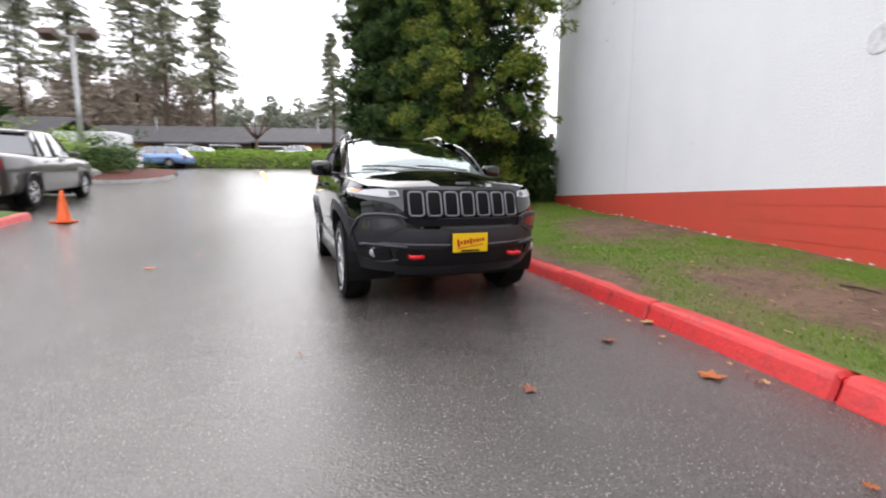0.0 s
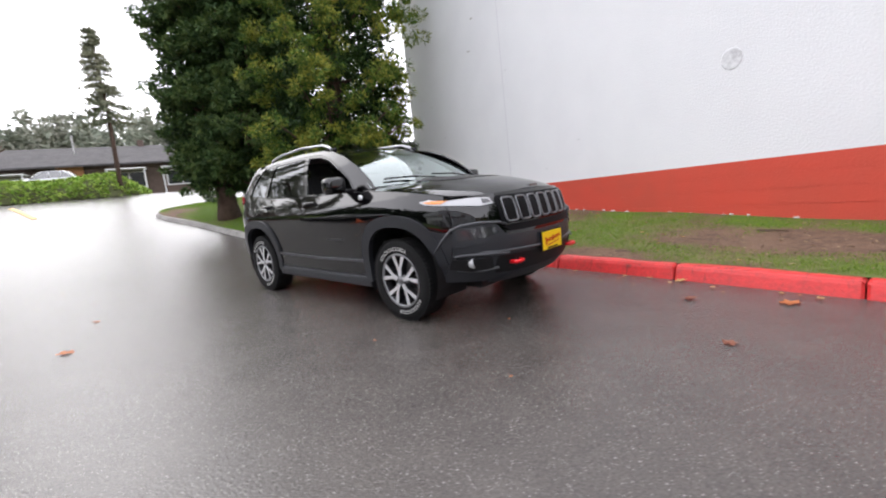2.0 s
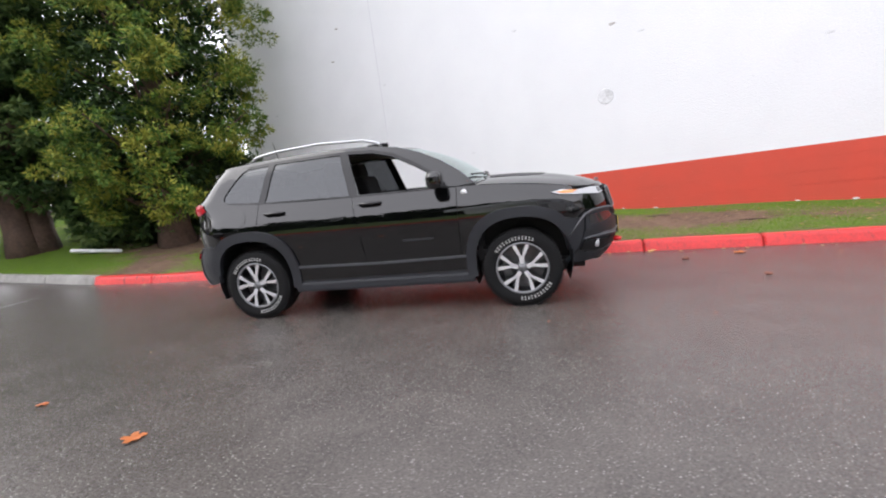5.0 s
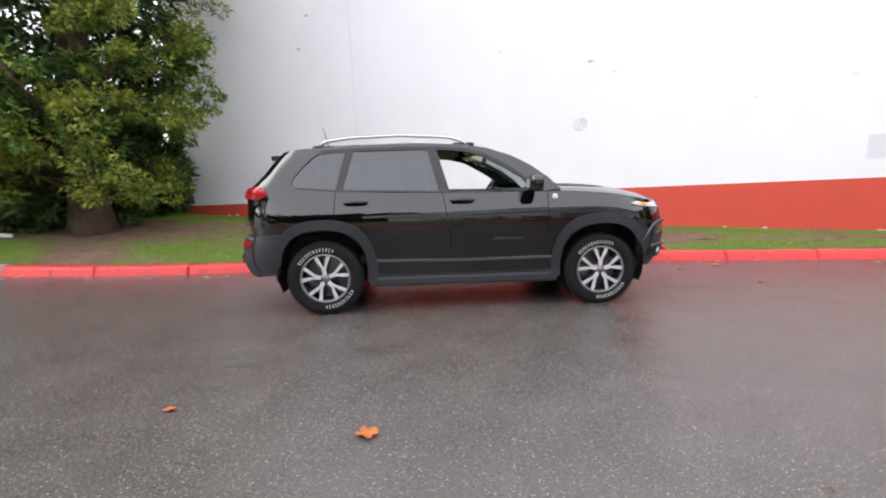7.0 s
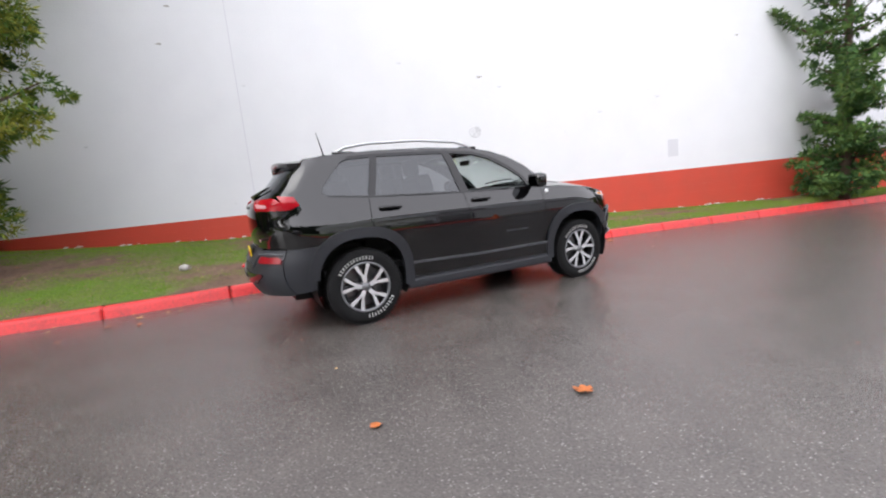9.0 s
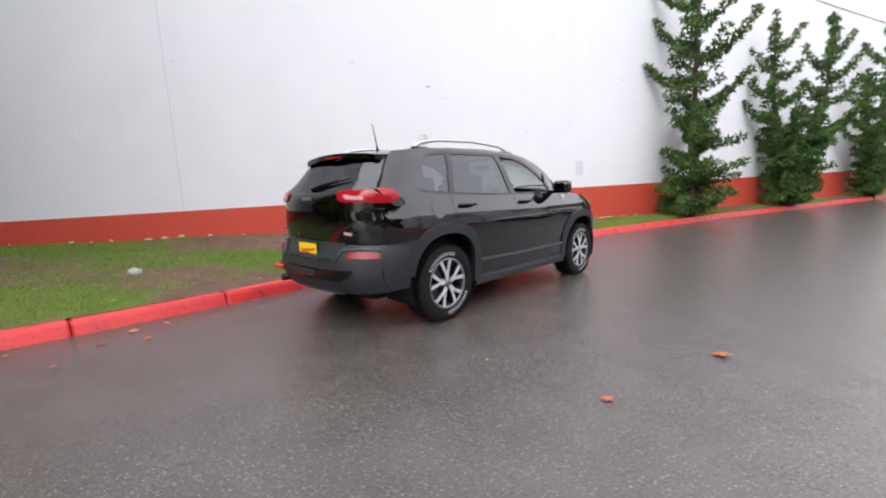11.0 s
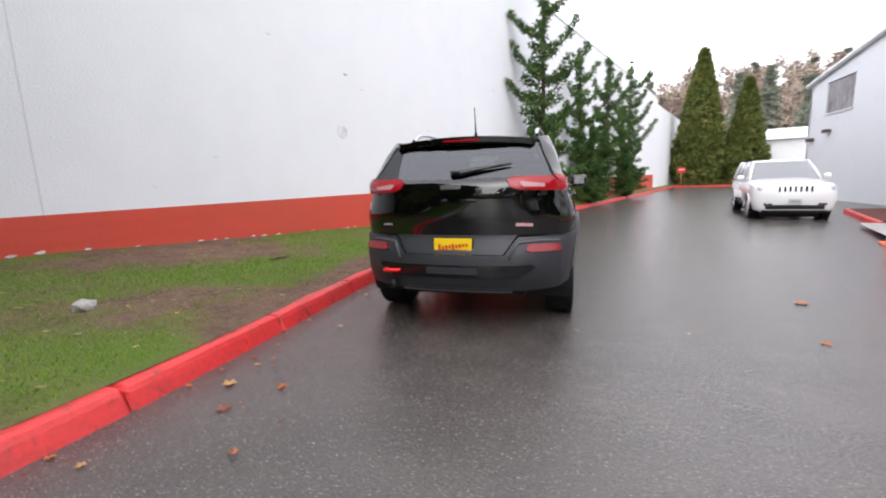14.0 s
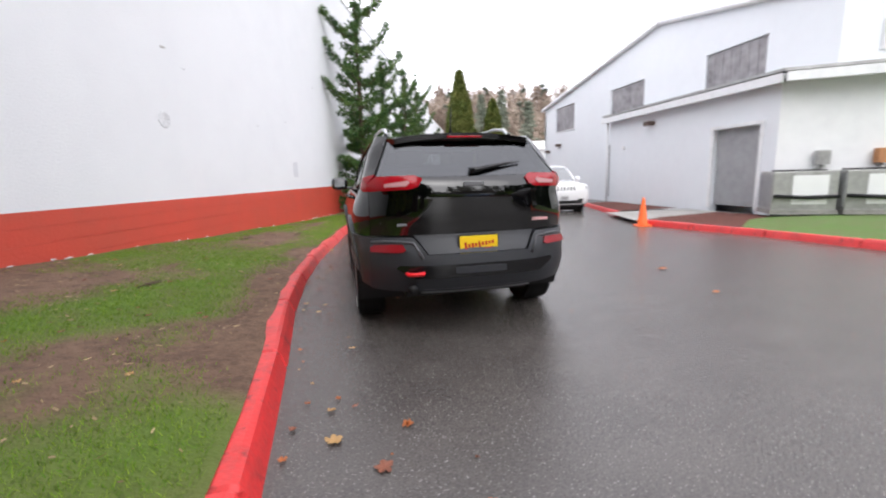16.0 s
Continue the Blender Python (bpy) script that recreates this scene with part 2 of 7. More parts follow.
def fill(outline, step):
    """A triangle net inside an outline, with inner points about a step apart; also the loop of the rim."""
    from mathutils.geometry import delaunay_2d_cdt
    rim = []
    for a, b in zip(outline, outline[1:] + outline[:1]):
        k = max(1, int(math.hypot(b[0] - a[0], b[1] - a[1]) / step))
        rim += [(a[0] + (b[0] - a[0]) * i / k, a[1] + (b[1] - a[1]) * i / k) for i in range(k)]
    R = np.array(rim)
    lo, hi = R.min(0), R.max(0)
    gx, gy = np.meshgrid(np.arange(lo[0], hi[0], step), np.arange(lo[1], hi[1], step))
    gx[1::2] += step / 2
    P = np.stack([gx.ravel(), gy.ravel()], 1)
    if len(P):
        P = P[inside(R, P)]
    if len(P):
        P = P[near_edge(R, P) > step * 0.45]
    pts = [Vector(p) for p in rim] + [Vector(p) for p in P]
    n = len(rim)
    out = delaunay_2d_cdt(pts, [(i, (i + 1) % n) for i in range(n)], [], 1, 1e-5)
    return [tuple(v) for v in out[0]], [tuple(f) for f in out[2]]


def panel(name, outline, surf, m, parent, step=0.06, rim=0.02, label="", out=0.0, toward=None):
    """A sheet with turned-in edges: an outline in two coordinates laid on a surface surf(u, v), its outer side away from toward."""
    U, F = fill(outline, step)
    e = 1e-3
    P, Nn = [], []
    toward = Vector(toward or (0, 0, 0.8))
    for u, v in U:
        p = Vector(surf(u, v))
        du, dv = Vector(surf(u + e, v)) - Vector(surf(u - e, v)), Vector(surf(u, v + e)) - Vector(surf(u, v - e))
        nn = du.cross(dv)
        nn = nn.normalized() if nn.length > 1e-12 else Vector((0, 0, 1))
        P.append(p)
        Nn.append(nn)
    s = sum(n.dot(p - toward) for n, p in zip(Nn, P))
    if s < 0:
        Nn = [-n for n in Nn]
    V = [p + n * out for p, n in zip(P, Nn)]
    a, b, c = F[0]
    if (V[b] - V[a]).cross(V[c] - V[a]).dot(Nn[a]) < 0:
        F = [f[::-1] for f in F]
    seen = {}
    for f in F:
        for i in range(len(f)):
            k = (f[i], f[(i + 1) % len(f)])
            seen[k] = 1
    edge = [k for k in seen if (k[1], k[0]) not in seen]
    idx = {}
    for a, b in edge:
        for q in (a, b):
            if q not in idx:
                idx[q] = len(V)
                V += [V[q], P[q] + Nn[q] * (out - rim)]
    F2 = [(idx[b], idx[a], idx[a] + 1, idx[b] + 1) for a, b in edge]
    ob = obj(name, V, F + F2, m, parent, label, True)
    for p in ob.data.polygons[len(F):]:
        p.use_smooth = False
    return ob


# ---- the lie of the land ----
def land(x, y):
    base = curve((-90, -40, -14, -6, 0, 7, 11, 15, 20, 28, 40, 60, 90), (-0.6, -0.40, -0.22, -0.15, 0.0, 0.19, 0.48, 1.05, 1.90, 3.10, 3.9, 4.5, 5.0), y)
    rise = 0.08 * min(max(-9.5 - x, 0.0), 9.0) * min(max((y - 0.5) / 5.0, 0.0), 1.0)
    return base + rise * min(max((26 - y) / 14, 0.0), 1.0)


def sheet(name, xs, ys, m, lift, kind="structure"):
    V = [(x, y, land(x, y) + lift) for y in ys for x in xs]
    w = len(xs)
    F = [(j * w + i, j * w + i + 1, (j + 1) * w + i + 1, (j + 1) * w + i) for j in range(len(ys) - 1) for i in range(w - 1)]
    return tagged(obj(name, V, F, m, None, "", True), kind=kind)


wide = lambda a, b, k: [a + (b - a) * i / k for i in range(k + 1)]
tagged(sheet("ground", [-900, -300, -120] + wide(-60, 40, 40) + [80, 150, 400, 900], [-900, -300, -150] + wide(-90, 90, 90) + [150, 300, 900], EARTH, -0.07), "damp earth and low grass under a grey sky", "ground")
tagged(sheet("road", wide(-45, 14, 59), wide(-70, 29, 99), ASPHALT, 0.0), "wet dark asphalt with pale stones showing", "road")

# ---- kerbs and lawns ----
KERB_LINE = [(-0.99, -52), (-1.04, -40), (-1.04, -30), (-1.09, -20), (-1.14, -12), (-1.29, -8), (-1.64, -4.6), (-2.22, -1.7), (-2.81, 1.0), (-3.54, 3.3), (-4.11, 4.7), (-4.45, 5.6), (-4.74, 6.5), (-5.26, 8.3)]
KERB_GREY = [(-5.26, 8.3), (-5.72, 10.4), (-6.5, 12.7), (-7.6, 15.2), (-8.5, 16.9), (-8.75, 17.9), (-8.4, 18.8), (-7.0, 19.8), (-3, 21.2), (4, 22.5), (13, 23.5)]


def smooth_line(pts, gap):
    """Points about a gap apart on a smooth line through pts, with their running length."""
    P = [Vector(p) for p in pts]
    acc = [0.0]
    for a, b in zip(P, P[1:]):
        acc.append(acc[-1] + (b - a).length)
    k = max(2, int(acc[-1] / gap))
    return [(curve(acc, [p.x for p in P], acc[-1] * i / k), curve(acc, [p.y for p in P], acc[-1] * i / k)) for i in range(k + 1)]


def kerb_run(name, line, m, height=0.14, width=0.215, piece=1.35, inner=1, label="", wob=0.006):
    """A kerb of single stones butted end to end, each with a rounded road-side nose."""
    line = smooth_line(line, piece)
    root = tagged(new(name), label, "kerb", kind="structure")
    prof = [(0.0, -0.06), (0.008, 0.0), (0.045, height * 0.70), (0.062, height * 0.92), (0.09, height), (width - 0.02, height), (width, height - 0.02), (width, -0.06)]
    for (x0, y0), (x1, y1) in zip(line, line[1:]):
        d = Vector((x1 - x0, y1 - y0, 0)).normalized()
        side = Vector((d.y, -d.x, 0)) * inner
        V, F = [], []
        L = math.hypot(x1 - x0, y1 - y0)
        ks = [0, 0.02, 0.25, 0.5, 0.75, 0.98, 1]
        jit = random.uniform(-wob, wob)
        for j, k in enumerate(ks):
            c = Vector((x0 + (x1 - x0) * k, y0 + (y1 - y0) * k, 0))
            c += d * (0.006 if k == 0 else -0.006 if k == 1 else 0)
            c.z = land(c.x, c.y)
            drop = 0.018 if k in (0, 1) else 0.0
            for a, b in prof:
                q = c + side * (a + (drop if a < 0.05 else 0))
                V.append((q.x, q.y, c.z + b + jit - (drop if b > 0.05 else 0) + random.uniform(-0.003, 0.003)))
        w = len(prof)
        for j in range(len(ks) - 1):
            F += [(j * w + i, j * w + i + 1, (j + 1) * w + i + 1, (j + 1) * w + i) for i in range(w - 1)]
        F += [tuple(range(w)), tuple(range((len(ks) - 1) * w, len(ks) * w))[::-1]]
        obj("kerb_stone", V, F, m, root, "", False)
    return root


def turf_mask(X, Y, k):
    """How green the verge is: patches of grass between bare soil, worn along the kerb by the car's tail."""
    g = np.array([noise.noise((x * 0.7, y * 0.45, 7)) + 0.5 * noise.noise((x * 2.3, y * 2.3, 2)) + 0.25 * noise.noise((x * 6.1, y * 6.1, 5)) for x, y in zip(X, Y)])
    g = g - 0.04 + np.where(Y > 9.5, 0.5, np.where(Y > 6.5, 0.25, np.where(k > 3.2, 0.10, 0.0)))
    g = g + np.where(Y < 0, np.where((k > 0.15) & (k < 0.85), 0.40, np.where(X > -0.55, 0.35, -0.08)), 0.0)
    g = g - np.where((Y > -0.2) & (Y < 5.2), 0.55 * np.clip(1.25 - k / 0.7, 0, 1), 0.0)
    return g - 0.9 * np.clip(1.6 - np.hypot(X + 3.0, Y - 9.3), 0, 1)


def lawn_mesh(name, outline, lift, m, label, category, mound=0.0, step=0.6, height=None):
    U, F = fill(outline, step)
    e = near_edge(outline, np.array(U))
    V = [(x, y, height(x, y) if height else land(x, y) + lift + mound * min(d / 2.0, 1.0) + noise.noise((x * 0.6, y * 0.6, 3)) * 0.04 * min(d / 0.5, 1)) for (x, y), d in zip(U, e)]
    if len(F) and (Vector(V[F[0][1]]) - Vector(V[F[0][0]])).cross(Vector(V[F[0][2]]) - Vector(V[F[0][0]])).z < 0:
        F = [f[::-1] for f in F]
    return tagged(obj(name, V, F, m, None, "", True), label, category, kind="structure")


off = 0.15
full = smooth_line(KERB_LINE, 0.8) + smooth_line(KERB_GREY, 0.8)[1:]


def shifted(line, d):
    out = []
    for i, p in enumerate(line):
        a, b = line[max(i - 1, 0)], line[min(i + 1, len(line) - 1)]
        t = Vector((b[0] - a[0], b[1] - a[1])).normalized()
        out.append((p[0] + t.y * d, p[1] - t.x * d))
    return out


def verge(x, y):
    """Height of the lawn between the kerb and the long wall: it climbs away from the kerb."""
    d = float(near_edge_open(full, np.array([(x, y)]))[0])
    return land(x, y) + 0.125 + min(0.088 * d, 0.34) + noise.noise((x * 0.6, y * 0.6, 3)) * 0.035 * min(d / 0.5, 1)


def near_edge_open(line, pts):
    best = np.full(len(pts), 1e9)
    L = np.asarray(line)
    for a, b in zip(L, L[1:]):
        d = b - a
        t = np.clip(((pts - a) @ d) / max(d @ d, 1e-12), 0, 1)
        best = np.minimum(best, np.linalg.norm(pts - a - t[:, None] * d, axis=1))
    return best


lawn_mesh("lawn", shifted(full, 0.15) + [(14, 23), (14, 10.3), (0.3, 10.3), (0.05, 9.9), (0.05, -52)], 0.125, GRASS, "patchy wet lawn with bare brown soil", "lawn", height=verge, step=0.3)
soil = bpy.data.objects["lawn"].data
at = np.array([v.co[:2] for v in soil.vertices])
soil.attributes.new("turf", "FLOAT", "POINT").data.foreach_set("value", turf_mask(at[:, 0], at[:, 1], near_edge_open(full, at)))
kerb_run("kerb", KERB_LINE, KERB, label="red painted concrete kerb with worn edge")
kerb_run("kerb", KERB_GREY, CONCRETE, label="bare grey concrete kerb along a lawn")

# ---- the long white wall ----
BAND, TOP = 1.07, 8.1
WALL_N, WALL_S = 10.30, -38.1
wall = tagged(new("wall_east"), "long white painted block wall with red lower band", "wall", kind="structure")
box("upper_wall", (0.2, (WALL_N + WALL_S) / 2, (BAND + TOP) / 2), (0.4, WALL_N - WALL_S, TOP - BAND), WHITE, wall, label="white painted blockwork")
bm = bmesh.new()
rows = [(-1.2, 0.474), (0.479, 0.675), (0.680, 0.877), (0.882, BAND)]
for a, b in rows:
    add_box(bm, (0.2, (WALL_N + WALL_S) / 2, (a + b) / 2), (0.4, WALL_N - WALL_S, b - a))
add_box(bm, (0.206, (WALL_N + WALL_S) / 2, 0.3), (0.39, WALL_N - WALL_S - 0.02, 1.5))
part("red_band", bm, RED, wall, "red painted lower courses")
box("coping", (0.2, (WALL_N + WALL_S) / 2, TOP + 0.025), (0.46, WALL_N - WALL_S + 0.06, 0.05), METAL, wall, label="thin metal coping")

# ---- the parked car ----
PAINT = mat("black_car_paint", (0.0015, 0.0015, 0.002), 0.5, metal=0.0, coat=1.0, spec=0.0)
PAINT.node_tree.nodes["Principled BSDF"].inputs["Coat IOR"].default_value = 1.68
CLAD = mat("dark_grey_cladding", (0.022, 0.024, 0.029), 0.45, spec=0.5, bump=0.12, bscale=300)
GLOSS = mat("gloss_black_trim", (0.004, 0.004, 0.005), 0.06)
RUBBER = mat("tyre_rubber", (0.008, 0.008, 0.0085), 0.8, spec=0.25, bump=0.2, bscale=90)
ALLOY = mat("machined_alloy", (0.80, 0.81, 0.83), 0.22, metal=0.55)
POCKET = mat("black_wheel_pocket", (0.010, 0.010, 0.012), 0.4)
DISC = mat("brake_steel", (0.20, 0.20, 0.21), 0.4, metal=0.7, var=0.6, scale=20)
MIRROR = mat("mirror_glass", (0.22, 0.23, 0.24), 0.04, metal=1.0)
GRILLE = mat("black_grille_mesh", (0.004, 0.004, 0.005), 0.6, spec=0.15)
SATIN = mat("satin_grey_trim", (0.20, 0.205, 0.215), 0.38, metal=0.6)
RAIL = mat("roof_rail_metal", (0.50, 0.51, 0.53), 0.3, metal=0.8)
REDLENS = mat("red_lamp_lens", (0.34, 0.005, 0.012), 0.2, coat=0.5, spec=0.2)
DULLRED = mat("dull_red_reflector", (0.24, 0.006, 0.012), 0.25)
PALELENS = mat("pale_lamp_lens", (0.66, 0.36, 0.37), 0.2, coat=0.5)
GREYTRIM = mat("grey_plastic_trim", (0.075, 0.077, 0.085), 0.45)
CLEARLENS = mat("clear_lamp_lens", (0.52, 0.53, 0.55), 0.10, coat=1.0)
AMBER = mat("amber_lens", (0.85, 0.30, 0.06), 0.15, coat=1.0)
CARGLASS = mat("parked_car_glass", (0.045, 0.055, 0.060), 0.05, coat=1.0)
CARGLASS.node_tree.nodes["Principled BSDF"].inputs["Coat IOR"].default_value = 2.3
SMOKE = mat("smoked_lamp", (0.035, 0.036, 0.04), 0.08, coat=1.0)
HOOKRED = mat("red_hook_paint", (0.75, 0.012, 0.02), 0.35)
PLATEY = mat("yellow_plate", (0.90, 0.62, 0.01), 0.4)
PLATER = mat("red_print", (0.50, 0.015, 0.010), 0.5)
LETTER = mat("white_tyre_letter", (0.45, 0.45, 0.44), 0.7)
CABIN = mat("dark_cabin_trim", (0.020, 0.020, 0.022), 0.8, bump=0.2, bscale=120)
SEAT = mat("black_seat_cloth", (0.022, 0.022, 0.024), 0.85, bump=0.3, bscale=200)
LINER = mat("pale_headliner", (0.40, 0.40, 0.39), 0.9)
WPAINT = mat("white_car_paint", (0.80, 0.81, 0.82), 0.25, coat=1.0)
GPAINT = mat("grey_car_paint", (0.050, 0.044, 0.041), 0.3, metal=0.3, coat=0.6)
BPAINT = mat("blue_car_paint", (0.20, 0.34, 0.62), 0.3, metal=0.2, coat=1.0)
SPAINT = mat("silver_car_paint", (0.55, 0.56, 0.58), 0.3, metal=0.4, coat=1.0)


def glass(name, tint, face=0.10, power=4.0, sheen=(1, 1, 1)):
    """Thin pane: tinted see-through, with a mirror gloss that grows towards grazing views, the same from both sides."""
    m = bpy.data.materials.new(name)
    m.use_nodes = True
    n, l = m.node_tree.nodes, m.node_tree.links
    n.remove(n["Principled BSDF"])
    clear, mix, lw, gl = n.new("ShaderNodeBsdfTransparent"), n.new("ShaderNodeMixShader"), n.new("ShaderNodeLayerWeight"), n.new("ShaderNodeBsdfGlossy")
    gl.inputs["Roughness"].default_value, gl.inputs["Color"].default_value = 0.02, (*sheen, 1)
    lw.inputs["Blend"].default_value = 0.5
    up, fit_ = n.new("ShaderNodeMath"), n.new("ShaderNodeMapRange")
    up.operation, up.inputs[1].default_value = "POWER", power
    fit_.inputs[3].default_value, fit_.inputs[4].default_value = face, 1.0
    clear.inputs[0].default_value = (*tint, 1)
    l.new(lw.outputs["Facing"], up.inputs[0])
    l.new(up.outputs[0], fit_.inputs[0])
    l.new(fit_.outputs[0], mix.inputs[0])
    l.new(clear.outputs[0], mix.inputs[1])
    l.new(gl.outputs[0], mix.inputs[2])
    l.new(mix.outputs[0], n["Material Output"].inputs[0])
    return m


CLEARGLASS = glass("clear_window_glass", (0.74, 0.82, 0.79), 0.24, 3.0, (0.90, 1.0, 0.98))
REARGLASS = glass("dark_rear_glass", (0.10, 0.105, 0.11), 0.11, 9.0, (0.94, 0.97, 1.0))
PRIVACY = glass("dark_privacy_glass", (0.10, 0.105, 0.11), 0.085, 5.0, (0.94, 0.97, 1.0))

WZ = ((0.20, 0.32, 0.42, 0.55, 0.70, 0.85, 0.94, 1.00, 1.08, 1.15, 1.30, 1.45, 1.58, 1.66, 1.72), (0.85, 0.875, 0.878, 0.893, 0.914, 0.930, 0.929, 0.914, 0.884, 0.855, 0.803, 0.755, 0.69, 0.635, 0.58))
XF = ((0.30, 0.40, 0.50, 0.62, 0.76, 0.90, 1.02, 1.10), (2.12, 2.22, 2.27, 2.29, 2.27, 2.245, 2.19, 2.08))
XR = ((0.30, 0.40, 0.52, 0.66, 0.78, 0.92, 1.08, 1.19, 1.24, 1.35, 1.52, 1.62), (-2.16, -2.25, -2.29, -2.27, -2.212, -2.23, -2.232, -2.212, -2.155, -2.03, -1.885, -1.78))
AF, NF, NR = 0.90, 2.5, 2.7


def tail_round(z):
    """How far forward the rounding of the tail reaches."""
    return curve((0.3, 1.05, 1.25, 1.6), (0.62, 0.62, 0.32, 0.22), z)


def width(z):
    return curve(*WZ, z)


def side_y(x, z):
    w = width(z)
    if z < 1.15:
        x0 = curve(*XF, z) - AF
        if x > x0:
            w *= max(1 - min((x - x0) / AF, 1) ** NF, 0) ** (1 / NF)
    else:
        w *= 1 - 0.10 * max(0.0, x - 0.05) ** 2
    ar = tail_round(z)
    x1 = curve(*XR, z) + ar
    if x < x1:
        w *= max(1 - min((x1 - x) / ar, 1) ** NR, 0) ** (1 / NR)
    return w


def front_x(y, z):
    return curve(*XF, z) - AF + AF * max(1 - min(abs(y) / width(z), 1) ** NF, 0) ** (1 / NF)


def rear_x(y, z):
    ar = tail_round(z)
    return curve(*XR, z) + ar - ar * max(1 - min(abs(y) / width(z), 1) ** NR, 0) ** (1 / NR)


def hood_edge(x):
    return curve((0.70, 1.0, 1.4, 1.75, 2.0, 2.1), (1.15, 1.145, 1.115, 1.065, 1.01, 0.98), x)


def hood_z(x, y):
    mid = curve((0.75, 0.95, 1.3, 1.7, 2.0, 2.12, 2.25), (1.215, 1.205, 1.195, 1.155, 1.10, 1.06, 1.0), x)
    ye = max(side_y(x, hood_edge(x)), 0.3)
    k = min(abs(y) / ye, 1.1)
    rise = 0.018 * max(0.0, 1 - (abs(y) / 0.42) ** 4) * min(max((2.1 - x) / 0.4, 0), 1)
    return mid + (hood_edge(x) - mid) * k**2.6 + rise


def roof_z(x, y):
    mid = curve((-2.0, -1.62, -1.0, -0.45, 0.0, 0.30), (1.535, 1.605, 1.665, 1.685, 1.655, 1.585), x)
    return mid - 0.058 * (abs(y) / 0.66) ** 2.2


def inset(poly, d):
    """The outline drawn in by d, so that seams stay open between panels."""
    P = [Vector(p) for p in poly]
    a = sum(p.x * q.y - q.x * p.y for p, q in zip(P, P[1:] + P[:1]))
    if a < 0:
        P = P[::-1]
    out = []
    for i, p in enumerate(P):
        e1, e2 = (p - P[i - 1]).normalized(), (P[(i + 1) % len(P)] - p).normalized()
        n1, n2 = Vector((-e1.y, e1.x)), Vector((-e2.y, e2.x))
        b = n1 + n2
        b = b / max(b.dot(n1), 0.4) if b.length > 1e-6 else n1
        q = p + b * d
        out.append((q.x, q.y))
    return out


def arch(cx, r, a0, a1, k=16, cz=0.415):
    """Points on a squarish wheel arch from angle a0 to a1, in degrees."""
    out = []
    for i in range(k + 1):
        a = radians(a0 + (a1 - a0) * i / k)
        c, s = math.cos(a), math.sin(a)
        q = (abs(c) ** 2.5 + abs(s) ** 2.5) ** (-1 / 2.5)
        out.append((cx + r * q * c, cz + r * q * s))
    return out


def mesh_ring(bm, prof, seg, a0=0.0, a1=360.0):
    """A body of revolution round y from (r, y) rows."""
    rings = []
    closed = abs(a1 - a0 - 360) < 1e-6
    for k in range(seg if closed else seg + 1):
        a = radians(a0 + (a1 - a0) * k / seg)
        rings.append([bm.verts.new((r * math.cos(a), y, r * math.sin(a))) for r, y in prof])
    for i in range(len(rings) if closed else len(rings) - 1):
        A, B = rings[i], rings[(i + 1) % len(rings)]
        for j in range(len(prof) - 1):
            bm.faces.new((A[j], A[j + 1], B[j + 1], B[j]))
    return rings


def prism(bm, poly, y0, y1, drop=0.0):
    """A plate in x and z with thickness along y; drop narrows its outer face."""
    c = sum((Vector(p) for p in poly), Vector((0, 0))) / len(poly)
    A = [bm.verts.new((p[0], y0, p[1])) for p in poly]
    B = [bm.verts.new((c.x + (p[0] - c.x) * (1 - drop), y1, c.y + (p[1] - c.y) * (1 - drop))) for p in poly]
    bm.faces.new(A[::-1])
    bm.faces.new(B)
    for i in range(len(poly)):
        j = (i + 1) % len(poly)
        bm.faces.new((A[i], A[j], B[j], B[i]))


